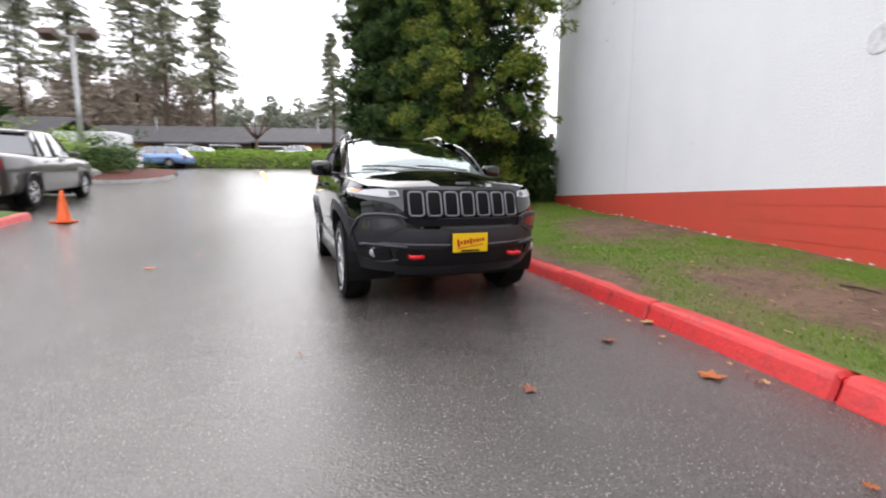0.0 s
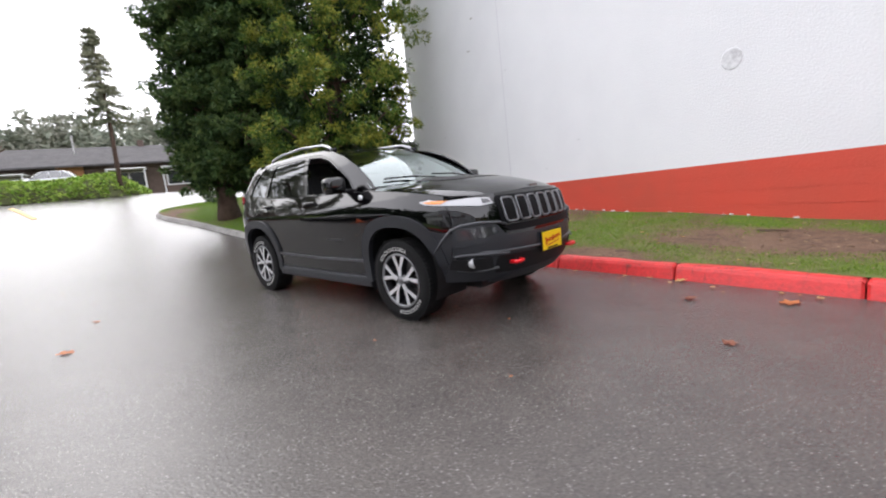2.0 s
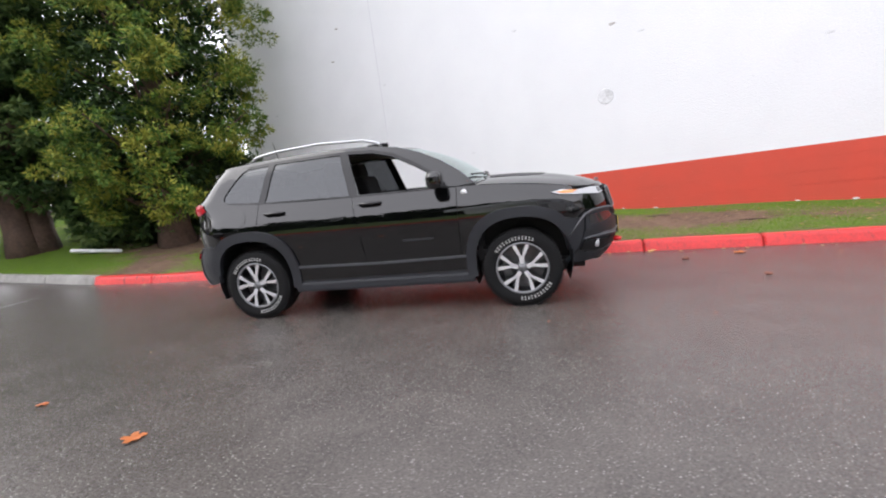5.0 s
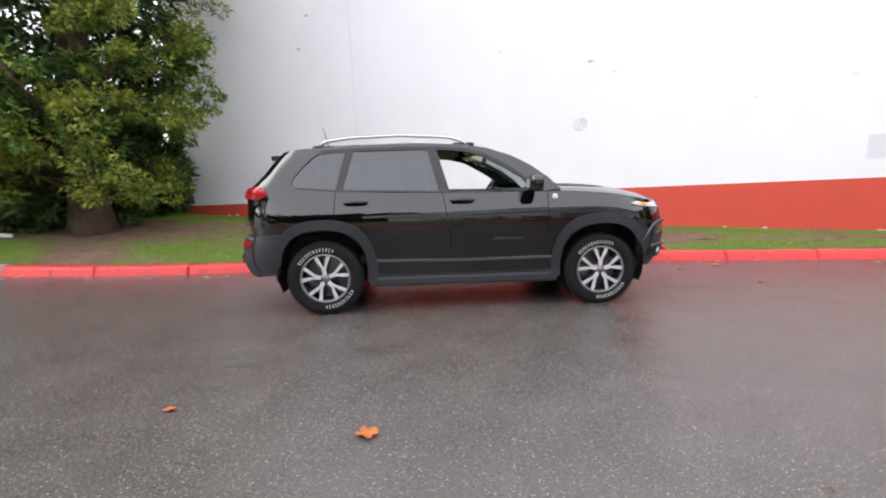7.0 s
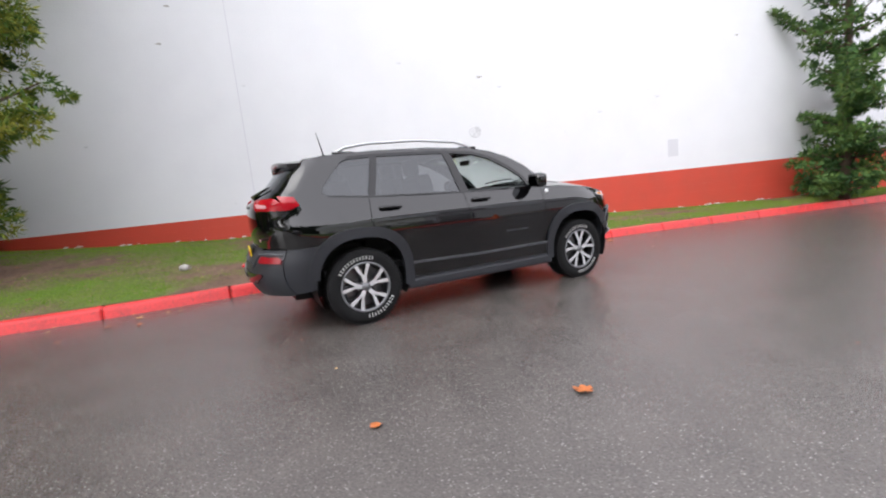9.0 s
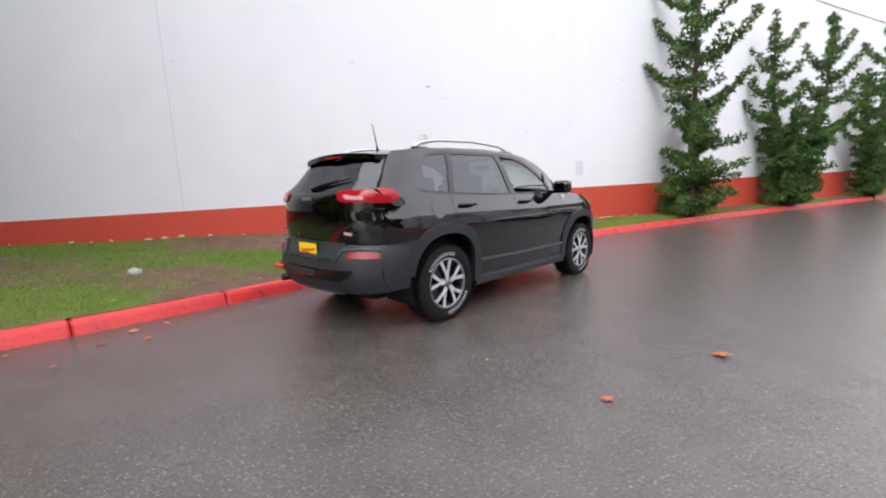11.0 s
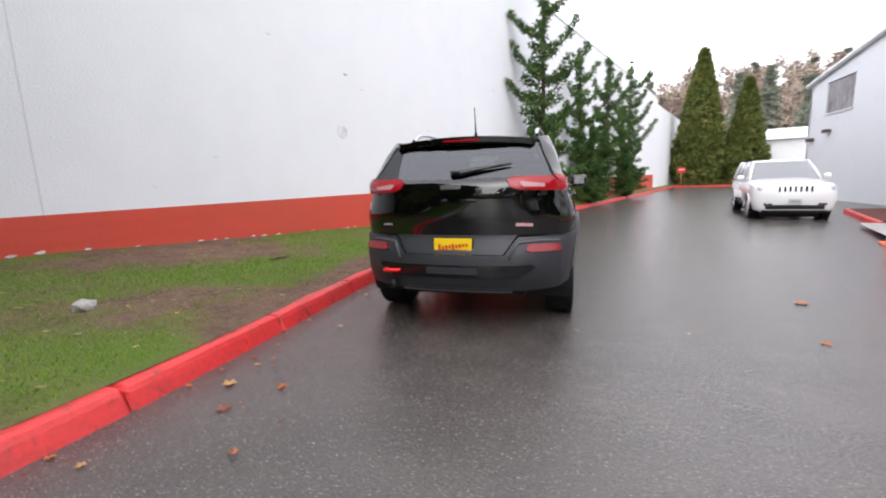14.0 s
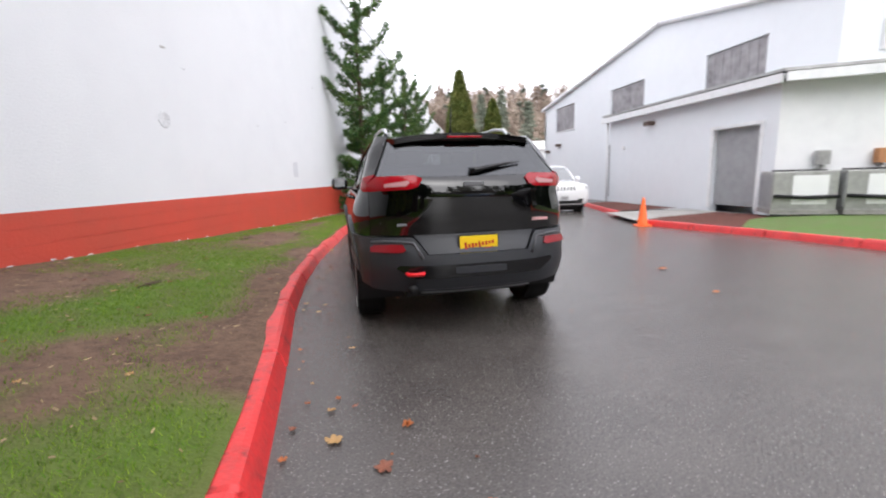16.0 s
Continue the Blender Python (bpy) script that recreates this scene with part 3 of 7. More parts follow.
def wheel(parent, place, radius=0.36, rim=0.232, spokes=5, letters=True, face=ALLOY, tyre_w=0.245):
    """A wheel whose outer face looks along local +y, as one part with tyre, rim and spokes under it."""
    w = new("wheel")
    w.parent, w.matrix_basis = parent, place
    h = tyre_w / 2
    bm = bmesh.new()
    mesh_ring(bm, [(rim - 0.012, -h * 0.8), (rim + 0.01, -h * 0.93), (radius - 0.06, -h), (radius - 0.02, -h * 0.94), (radius - 0.004, -h * 0.8), (radius, -h * 0.4), (radius, h * 0.4), (radius - 0.004, h * 0.8), (radius - 0.02, h * 0.94), (radius - 0.06, h), (rim + 0.01, h * 0.93), (rim - 0.012, h * 0.8)], 48)
    tyre = part("tyre", bm, RUBBER, w, smooth=True)
    bm = bmesh.new()
    for k in range(60):
        for sgn in (-1, 1):
            a = radians(6 * k + 1.5 * sgn)
            add_box(bm, (math.cos(a) * (radius - 0.003), sgn * h * 0.74, math.sin(a) * (radius - 0.003)), (0.014, h * 0.36, 0.024), Matrix.Rotation(-a, 4, "Y"))
    tagged(part("tread_block", bm, RUBBER, tyre), kind="stuff")
    if letters:
        for a0, n in ((75, 13), (250, 11)):
            bm = bmesh.new()
            for k in range(n):
                a = radians(a0 + k * 6.2)
                for dr in ((-0.016, 0.0), (0.006, 0.0)) if k % 2 else ((-0.012, 0.004), (0.004, -0.004)):
                    add_box(bm, (math.cos(a) * (rim + 0.052 + dr[0]), h * 0.985, math.sin(a) * (rim + 0.052 + dr[0])), (0.011, 0.007, 0.014), Matrix.Rotation(-a, 4, "Y"))
            part("white_lettering", bm, LETTER, tyre, "white bars of raised lettering")
    bm = bmesh.new()
    mesh_ring(bm, [(rim - 0.006, h * 0.80), (rim + 0.008, h * 0.90), (rim + 0.008, h * 0.95), (rim - 0.008, h * 0.95), (rim - 0.014, h * 0.86)], 48)
    part("rim", bm, SATIN, w, "grey alloy rim lip", smooth=True)
    bm = bmesh.new()
    mesh_ring(bm, [(rim - 0.014, h * 0.86), (rim - 0.028, h * 0.5), (rim - 0.030, -h * 0.7), (rim - 0.005, -h * 0.8)], 48)
    part("rim_barrel", bm, POCKET, w, "black inner rim", smooth=True)
    bm = bmesh.new()
    mesh_ring(bm, [(0.001, -h * 0.05), (rim - 0.03, -h * 0.05), (rim - 0.03, -h * 0.3), (0.001, -h * 0.3)], 32)
    part("brake_disc", bm, DISC, w, "steel brake disc")
    box("brake_caliper", (rim * 0.55, h * 0.02, rim * 0.30), (0.09, 0.05, 0.13), DISC, w, Matrix.Rotation(-0.5, 4, "Y"), 0.015)
    y0, y1 = h * 0.45, h * 0.93
    k = rim / 0.232
    for j in range(spokes):
        rot = Matrix.Rotation(2 * math.pi * j / spokes + 0.31, 4, "Y")
        for dark in (True, False):
            # the machined face lies on a darker, slightly wider web
            g, top, low = (0.005, y1 - 0.006, y0) if dark else (0.0, y1, y1 - 0.006)
            bm = bmesh.new()
            prism(bm, [(0.040 * k, -0.020 - g), (0.118 * k, -0.026 - g), (0.118 * k, 0.026 + g), (0.040 * k, 0.020 + g)], low, top, 0.0 if dark else 0.06)
            for sg in (-1, 1):
                arm = [(0.100 * k, sg * -0.004), (0.104 * k, sg * (0.026 + g)), (rim - 0.012, sg * (0.084 * k + g)), (rim - 0.002, sg * (0.046 * k - g))]
                prism(bm, arm[::-1] if sg > 0 else arm, low, top, 0.0 if dark else 0.06)
            bmesh.ops.transform(bm, matrix=rot, verts=bm.verts)
            if dark:
                spoke = part("spoke", bm, POCKET, w, "black-painted spoke with a machined face")
            else:
                part("spoke_face", bm, face, spoke, "bright machined face")
    bm = bmesh.new()
    mesh_ring(bm, [(0.001, y1), (0.030, y1), (0.034, y1 - 0.006), (0.055, y1 - 0.012), (0.060, y0)], 24)
    part("hub_cap", bm, SATIN, w, smooth=True)
    return w


def front_strip(name, outline, m, parent, out, label="", step=0.05, rim=0.03):
    return panel(name, outline, lambda y, z: (front_x(y, z), y, z), m, parent, step, rim, label, out)


def rear_strip(name, outline, m, parent, out, label="", step=0.05, rim=0.03):
    return panel(name, outline, lambda y, z: (rear_x(y, z), y, z), m, parent, step, rim, label, out)


def rounded(y0, z0, y1, z1, r, k=4):
    """A rectangle with rounded corners, as an outline."""
    out = []
    for cx, cz, a in ((y1 - r, z1 - r, 0), (y0 + r, z1 - r, 90), (y0 + r, z0 + r, 180), (y1 - r, z0 + r, 270)):
        out += [(cx + r * math.cos(radians(a + 90 * i / k)), cz + r * math.sin(radians(a + 90 * i / k))) for i in range(k + 1)]
    return out


def mirrored(poly):
    return [(-a, b) for a, b in poly][::-1]


def build_suv(place):
    car = tagged(new("car"), "glossy black compact SUV with grey cladding on wet asphalt", "car")
    car.matrix_world = place
    EY = 0.80
    for s in (1, -1):
        skin = lambda x, z, s=s: (x, s * side_y(x, z), z)
        sp = lambda name, poly, m, label="", out=0.0, rim=0.02, step=0.06, gap=0.003: panel(name, inset(poly, gap), skin, m, car, step, rim, label, out)
        ra = 0.425
        fx = [(front_x(EY, z), z) for z in (0.98, 0.92, 0.86, 0.80, 0.75)]
        top = [(x, hood_edge(x)) for x in (0.82, 1.0, 1.2, 1.4, 1.6, 1.75)]
        sp("front_fender", top + [(front_x(EY, 1.0) - 0.01, hood_edge(front_x(EY, 1.0)))] + fx + arch(1.36, ra, 64, 180, 14) + [(0.935, 0.34), (0.82, 0.34)], PAINT)
        door_f = sp("front_door", [(-0.21, 1.155), (0.35, 1.150), (0.82, 1.148), (0.82, 0.36), (-0.12, 0.36), (-0.15, 0.8)], PAINT)
        door_r = sp("rear_door", [(-1.23, 1.185), (-0.7, 1.165), (-0.21, 1.155), (-0.15, 0.8), (-0.12, 0.36), (-0.90, 0.36)] + arch(-1.36, ra, 0, 66, 9) + [(-1.245, 0.95)], PAINT)
        rx = [(rear_x(EY, z), z) for z in (0.78, 0.86, 0.94, 1.02, 1.10, 1.18)]
        dp = [(rear_x(y, z), z) for y, z in ((0.755, 1.24), (0.705, 1.34), (0.655, 1.44), (0.63, 1.51))]
        sp("rear_quarter", arch(-1.36, ra, 68, 130, 8) + rx[0:6] + dp + [(-1.75, 1.575), (-1.62, 1.588), (-1.50, 1.572), (-1.33, 1.572), (-1.43, 1.525), (-1.53, 1.425), (-1.635, 1.30), (-1.645, 1.255), (-1.61, 1.232), (-1.24, 1.205), (-1.23, 1.185), (-1.245, 0.95)], PAINT)
        # roof side rail and pillars
        outer = [(0.99, 1.165), (0.86, 1.285), (0.68, 1.41), (0.48, 1.51), (0.25, 1.585), (0.0, 1.625), (-0.5, 1.645), (-1.1, 1.63), (-1.5, 1.60), (-1.62, 1.59)]
        inner = [(-1.50, 1.565), (-1.1, 1.592), (-0.5, 1.602), (-0.25, 1.598), (0.0, 1.582), (0.22, 1.525), (0.45, 1.405), (0.62, 1.285), (0.74, 1.155), (0.82, 1.15)]
        sp("roof_side", outer + inner, PAINT, gap=0.001)
        sp("window_frame", [(-1.42, 1.568), (-1.1, 1.592), (-0.5, 1.602), (-0.25, 1.598), (0.0, 1.582), (0.22, 1.525), (0.45, 1.405), (0.62, 1.285), (0.74, 1.155), (0.70, 1.155), (0.585, 1.285), (0.42, 1.385), (0.20, 1.505), (0.0, 1.558), (-0.25, 1.576), (-0.5, 1.580), (-1.1, 1.570), (-1.39, 1.548)], GLOSS, "gloss black window surround", out=-0.004, gap=0.0)
        sp("b_pillar", [(-0.345, 1.585), (-0.255, 1.582), (-0.135, 1.152), (-0.235, 1.152)], GLOSS, "gloss black pillar", out=-0.004, gap=0.0)
        sp("c_pillar", [(-1.135, 1.575), (-1.065, 1.575), (-1.165, 1.185), (-1.235, 1.190)], GLOSS, out=-0.003, gap=0.0)
        sp("belt_trim", [(-1.60, 1.228), (-1.24, 1.197), (-0.2, 1.168), (0.74, 1.160), (0.74, 1.148), (-0.2, 1.154), (-1.24, 1.183), (-1.60, 1.214)], GLOSS, "dark belt moulding", out=0.004, gap=0.0, rim=0.012)
        sp("rear_door_window", [(-1.165, 1.18), (-0.235, 1.155), (-0.345, 1.585), (-1.065, 1.580)], PRIVACY, "dark privacy glass", out=-0.012, gap=0.0, rim=0.003)
        sp("quarter_window", [(-1.235, 1.195), (-1.135, 1.578), (-1.32, 1.568), (-1.435, 1.52), (-1.535, 1.42), (-1.64, 1.295), (-1.64, 1.250), (-1.605, 1.225)], PRIVACY, "dark privacy glass", out=-0.010, gap=0.0, rim=0.003)
        # grey lower cladding and arch trims
        sp("side_cladding", [(-0.92, 0.505), (0.0, 0.485), (0.92, 0.495), (0.92, 0.37), (-0.92, 0.37)], PAINT, "black lower door cladding", out=0.014, rim=0.03)
        sp("sill_cladding", [(-0.93, 0.375), (0.93, 0.375), (0.93, 0.30), (-0.93, 0.30)], CLAD, "matt dark grey sill", out=0.010, rim=0.03)
        # lighter grey strip paints the sky's reflection along the lower door crease
        sp("sill_glint_strip", [(-0.86, 0.525), (0.0, 0.508), (0.86, 0.515), (0.86, 0.495), (0.0, 0.488), (-0.86, 0.505)], GREYTRIM, out=0.022, rim=0.02, gap=0.0)
        box("sill", (0, s * 0.84, 0.30), (1.85, 0.12, 0.10), CLAD, car, bevel=0.025)
        for cx, a0, a1 in ((1.36, -14, 194), (-1.36, -14, 194)):
            sp("wheel_arch_trim", arch(cx, 0.505, a0 + (24 if cx > 0 else 0), a1 - (0 if cx > 0 else 24), 20) + arch(cx, 0.412, a1 - (0 if cx > 0 else 24), a0 + (24 if cx > 0 else 0), 20), CLAD, "matt dark grey wheel arch trim", out=0.026, rim=0.05, gap=0.0, step=0.05)
            bm = bmesh.new()
            mesh_ring(bm, [(0.45, 0.52), (0.45, 0.90)], 20, -25, 205)
            g = bm.verts.new((0, 0.52, 0))
            ring = [v for v in bm.verts if abs(v.co.y - 0.52) < 1e-6 and v is not g]
            for a, b in zip(ring, ring[1:]):
                bm.faces.new((a, b, g))
            if s < 0:
                bmesh.ops.scale(bm, vec=(1, -1, 1), verts=bm.verts)
            bmesh.ops.translate(bm, vec=(cx, 0, 0.415), verts=bm.verts)
            part("wheel_liner", bm, DARK, car)
            wheel(car, pose(cx, s * 0.795, 0.355, 0, random.uniform(0, 70), 0 if s > 0 else 180))
        # door furniture
        for hx in (-0.02, -1.04):
            d = door_f if hx > -0.5 else door_r
            y = side_y(hx, 1.07)
            box("handle_cup", (hx, s * (y - 0.004), 1.068), (0.15, 0.012, 0.05), GLOSS, d, bevel=0.004)
            rod("handle", [(hx + 0.11, s * y, 1.075), (hx + 0.09, s * (y + 0.030), 1.077), (hx, s * (y + 0.036), 1.078), (hx - 0.09, s * (y + 0.030), 1.077), (hx - 0.11, s * y, 1.075)], [0.012, 0.015, 0.016, 0.015, 0.012], GLOSS, d)
        bm = bmesh.new()
        add_box(bm, (0.66, s * 1.00, 1.225), (0.13, 0.21, 0.155), bevel=0.05)
        add_box(bm, (0.66, s * 0.89, 1.168), (0.075, 0.16, 0.035), bevel=0.012)
        mirror = part("side_mirror", bm, PAINT, car, smooth=True)
        box("mirror_glass", (0.594, s * 1.0, 1.225), (0.006, 0.125, 0.080), MIRROR, mirror)
        # lamps at the corners
        lamp = lambda name, poly, m, out, label="": panel(name, poly, skin, m, car, 0.04, 0.03, label, out)
        rail_y = 0.585
        path = [(0.10, 1.615), (0.02, 1.68), (-0.12, 1.722), (-0.6, 1.745), (-1.1, 1.728), (-1.34, 1.695), (-1.44, 1.635)]
        bm = bmesh.new()
        V, F = tube([(x, s * (rail_y - 0.01 * (x < -1)), z - 0.022) for x, z in path], [0.018, 0.016, 0.014, 0.013, 0.014, 0.016, 0.018], 10)
        rail = obj("roof_rail", V, F, RAIL, car, "satin silver roof rail", True)
        for fx_ in (0.03, -1.36):
            box("rail_foot", (fx_, s * rail_y, roof_z(fx_, rail_y) + 0.014), (0.22, 0.030, 0.055), GLOSS, rail, bevel=0.012)
        rod("fender_badge", [(0.89, s * (side_y(0.89, 1.09) - 0.004), 1.09), (0.89, s * (side_y(0.89, 1.09) + 0.006), 1.09)], 0.029, TRIMW, car, 14, "round white badge")
        box("door_lettering", (0.42, s * (side_y(0.42, 0.70) + 0.002), 0.70), (0.30, 0.004, 0.016), CLAD, door_f, label="thin bar of dark grey lettering")
    panel("fuel_door", [(-1.455 + 0.082 * math.cos(radians(20 * k)), 1.05 + 0.082 * math.sin(radians(20 * k))) for k in range(18)], lambda x, z: (x, -side_y(x, z), z), PAINT, car, 0.04, 0.004, "", 0.003)
    # hood, roof, windscreen
    xs = [0.88, 1.1, 1.3, 1.5, 1.65, 1.78, 1.88]
    edge = [(x, side_y(x, hood_edge(x)) - 0.006) for x in xs]
    nose = [(front_x(y, 1.035) - 0.02, y) for y in (0.74, 0.6, 0.4, 0.2, 0, -0.2, -0.4, -0.6, -0.74)]
    cowl = lambda y: 0.93 + 0.13 * (1 - (y / 0.8) ** 2)
    hood_poly = [(cowl(y), y) for y in (-0.8, -0.6, -0.3, 0, 0.3, 0.6, 0.8)] + edge + nose + [(x, -y) for x, y in edge[::-1]]
    panel("hood", hood_poly, lambda x, y: (x, y, hood_z(x, y)), PAINT, car, 0.06, 0.02)
    panel("hood_decal", [(1.10, -0.40), (1.07, 0), (1.10, 0.40), (1.45, 0.40), (1.62, 0.30), (1.66, 0), (1.62, -0.30), (1.45, -0.40)], lambda x, y: (x, y, hood_z(x, y)), mat("matt_black_film", (0.010, 0.010, 0.011), 0.45), car, 0.06, 0.002, "matt black film on the hood", 0.003)
    ry = [(x, 0.655 * (1 - 0.25 * max(0, -x - 1.2) ** 2) - 0.02 * max(0, x) ** 2) for x in (0.16, 0.0, -0.4, -0.8, -1.2, -1.5, -1.72)]
    rf = [(0.16 + 0.11 * (1 - (y / 0.66) ** 2), y) for y in (-0.5, -0.3, -0.1, 0.1, 0.3, 0.5)]
    panel("roof", [(x, y) for x, y in ry[::-1]][::-1] + [(x, -y) for x, y in ry[::-1]] + rf, lambda x, y: (x, y, roof_z(x, y)), PAINT, car, 0.08, 0.02)
    panel("headliner", [(0.05, 0.6), (-1.5, 0.58), (-1.5, -0.58), (0.05, -0.6)], lambda x, y: (x, y, roof_z(x, y) - 0.05), LINER, car, 0.15, 0.01, "pale grey headliner", toward=(0, 0, 9))

    def screen(u, y):
        b, t = cowl(y) + 0.01, 0.13 + 0.13 * (1 - (y / 0.66) ** 2)
        zb, zt = 1.175 + 0.02 * (1 - (y / 0.8) ** 2), roof_z(0.16, y) - 0.012
        return (b + (t - b) * u + 0.05 * math.sin(math.pi * u), y, zb + (zt - zb) * u + 0.035 * math.sin(math.pi * u))

    panel("windscreen", [(0, -0.79), (0, -0.4), (0, 0), (0, 0.4), (0, 0.79), (0.5, 0.715), (1, 0.625), (1, 0.3), (1, 0), (1, -0.3), (1, -0.625), (0.5, -0.715)], screen, CLEARGLASS, car, 0.08, 0.004, "slightly tinted windscreen glass")
    panel("screen_border", [(0.94, -0.632), (0.94, 0), (0.94, 0.632), (1.0, 0.625), (1.0, 0), (1.0, -0.625)], screen, GLOSS, car, 0.06, 0.003, "", 0.002)
    panel("cowl_panel", [(0.95, -0.78), (1.07, -0.3), (1.07, 0.3), (0.95, 0.78), (0.86, 0.78), (0.95, 0.3), (0.95, -0.3), (0.86, -0.78)], lambda x, y: (x, y, 1.168), CABIN, car, 0.08, 0.01)
    for y0, y1 in ((0.55, -0.05), (-0.05, -0.62)):
        a, b = Vector(screen(0.03, y0)), Vector(screen(0.10, y1))
        rod("windscreen_wiper", [a + Vector((0.01, 0, 0.02)), (a + b) / 2 + Vector((0.03, 0, 0.03)), b + Vector((0.015, 0, 0.015))], 0.009, GLOSS, car, 6)
    # nose
    front_strip("nose_panel", [(-EY, 0.72), (-0.4, 0.69), (0.4, 0.69), (EY, 0.72), (EY, 0.975), (0.6, 1.025), (0.3, 1.04), (-0.3, 1.04), (-0.6, 1.025), (-EY, 0.975)], PAINT, car, 0.0)
    front_strip("grille_panel", rounded(-0.505, 0.790, 0.505, 1.008, 0.03), GRILLE, car, 0.008, "black grille backing", 0.03)
    for k in range(7):
        yc = (k - 3) * 0.139
        hw, zb, zt = 0.054, 0.806, 0.992
        loop = rounded(yc - hw, zb, yc + hw, zt, 0.024, 3)
        slot = front_strip("grille_slot", loop, GRILLE, car, 0.020, "black mesh slot in a satin grey frame", 0.03, 0.02)
        ring = [Vector((front_x(y, z) + 0.022, y, z)) for y, z in loop]
        rod("slot_frame", ring + ring[:2], 0.0085, SATIN, slot, 7, "satin grey frame")
    front_strip("grille_gap", [(-0.50, 0.765), (-0.44, 0.725), (0.44, 0.725), (0.50, 0.765), (0.50, 0.782), (-0.50, 0.782)], GRILLE, car, 0.022, "black gap beneath the grille", 0.03)
    box("hood_badge", (front_x(0, 1.03) - 0.02, 0, 1.066), (0.03, 0.12, 0.02), SATIN, car, bevel=0.004)
    for s in (1, -1):
        q = (lambda p: p) if s > 0 else mirrored
        hl = front_strip("headlight", q([(0.53, 0.955), (0.62, 0.945), (0.80, 0.968), (0.80, 1.002), (0.66, 1.012), (0.54, 1.000)]), CLEARLENS, car, 0.010, "slim clear headlight lens")
        front_strip("inner_lamp", q([(0.545, 0.965), (0.60, 0.960), (0.60, 0.995), (0.55, 0.990)]), SMOKE, hl, 0.014)
        skin = lambda x, z, s=s: (x, s * side_y(x, z), z)
        panel("headlight_wing", [(front_x(0.80, 0.97), 0.966), (front_x(0.80, 1.0), 1.003), (1.74, 1.022), (1.66, 1.008), (1.72, 0.985)], skin, CLEARLENS, hl, 0.04, 0.02, "clear lens end with amber marker", 0.010)
        panel("amber_marker", [(1.84, 0.982), (1.88, 1.003), (1.76, 1.010), (1.70, 1.003), (1.75, 0.988)], skin, AMBER, hl, 0.04, 0.01, "amber marker", 0.014)
        pod = front_strip("lamp_surround", q([(0.50, 0.715), (0.62, 0.665), (0.80, 0.640), (0.80, 0.800), (0.68, 0.812), (0.56, 0.800)]), CLAD, car, 0.030, "dark grey lamp surround", rim=0.05)
        front_strip("main_lamp", q([(0.54, 0.728), (0.64, 0.700), (0.78, 0.690), (0.78, 0.775), (0.66, 0.785), (0.58, 0.775)]), SMOKE, pod, 0.034, "smoked main lamp")
        skin_pt = lambda x, z: Vector((x, s * (side_y(x, z) + 0.030), z))
        front_pt = lambda y, z: Vector((front_x(y, z) + 0.045, s * y, z))
        rod("lamp_trim", [front_pt(0.50, 0.79), front_pt(0.56, 0.812), front_pt(0.68, 0.822), front_pt(0.78, 0.812), skin_pt(1.93, 0.78), skin_pt(1.86, 0.70), skin_pt(1.79, 0.61)], [0.008, 0.010, 0.011, 0.012, 0.012, 0.011, 0.007], GREYTRIM, pod, 8, "grey plastic trim")
        rod("fog_trim", [front_pt(0.50, 0.565), front_pt(0.62, 0.572), front_pt(0.78, 0.575), skin_pt(1.93, 0.57), skin_pt(1.95, 0.51), front_pt(0.78, 0.455), front_pt(0.66, 0.438), front_pt(0.56, 0.455)], 0.011, GREYTRIM, car, 8, "grey plastic trim")
        fog = front_strip("fog_lamp_bezel", q([(0.58, 0.470), (0.70, 0.455), (0.795, 0.480), (0.795, 0.555), (0.60, 0.545)]), DARK, car, 0.040, "", rim=0.05)
        rod("fog_lamp", [(front_x(0.72, 0.505) + 0.02, s * 0.72, 0.508), (front_x(0.72, 0.505) + 0.052, s * 0.72, 0.508)], 0.040, CLEARLENS, fog, 18)
        rod("tow_hook", [(front_x(0.43, 0.49) + 0.02, s * 0.38, 0.488), (front_x(0.43, 0.49) + 0.075, s * 0.385, 0.488), (front_x(0.43, 0.49) + 0.085, s * 0.43, 0.488), (front_x(0.43, 0.49) + 0.075, s * 0.475, 0.488), (front_x(0.43, 0.49) + 0.02, s * 0.48, 0.488)], 0.017, HOOKRED, car, 8, "red painted tow hook")
        # bumper corners back to the wheel arches
        panel("bumper_corner", inset([(front_x(EY, z), z) for z in (0.36, 0.46, 0.56, 0.66, 0.75)] + arch(1.36, 0.43, 62, -2, 9), 0.002), skin, CLAD, car, 0.05, 0.03, "matt dark grey bumper corner", 0.014)
        panel("rear_bumper_corner", inset([(rear_x(EY, z), z) for z in (0.78, 0.68, 0.58, 0.48, 0.38)] + arch(-1.36, 0.43, 182, 122, 9), 0.002), skin, CLAD, car, 0.05, 0.03, "matt dark grey bumper corner", 0.014)
    front_strip("front_bumper", [(-EY, 0.36), (-0.5, 0.35), (0.5, 0.35), (EY, 0.36), (EY, 0.76), (0.58, 0.765), (0.50, 0.715), (0.4, 0.70), (-0.4, 0.70), (-0.50, 0.715), (-0.58, 0.765), (-EY, 0.76)], CLAD, car, 0.018, "matt dark grey bumper", rim=0.06)
    front_strip("lower_intake", rounded(-0.56, 0.415, 0.56, 0.552, 0.03), DARK, car, 0.024, "black lower intake")
    rod("bumper_line", [Vector((front_x(y, 0.57) + 0.030, y, 0.575 + 0.02 * (abs(y) / 0.8) ** 2)) for y in (-0.79, -0.65, -0.45, -0.2, 0, 0.2, 0.45, 0.65, 0.79)], 0.009, GREYTRIM, car, 8, "grey bumper line")
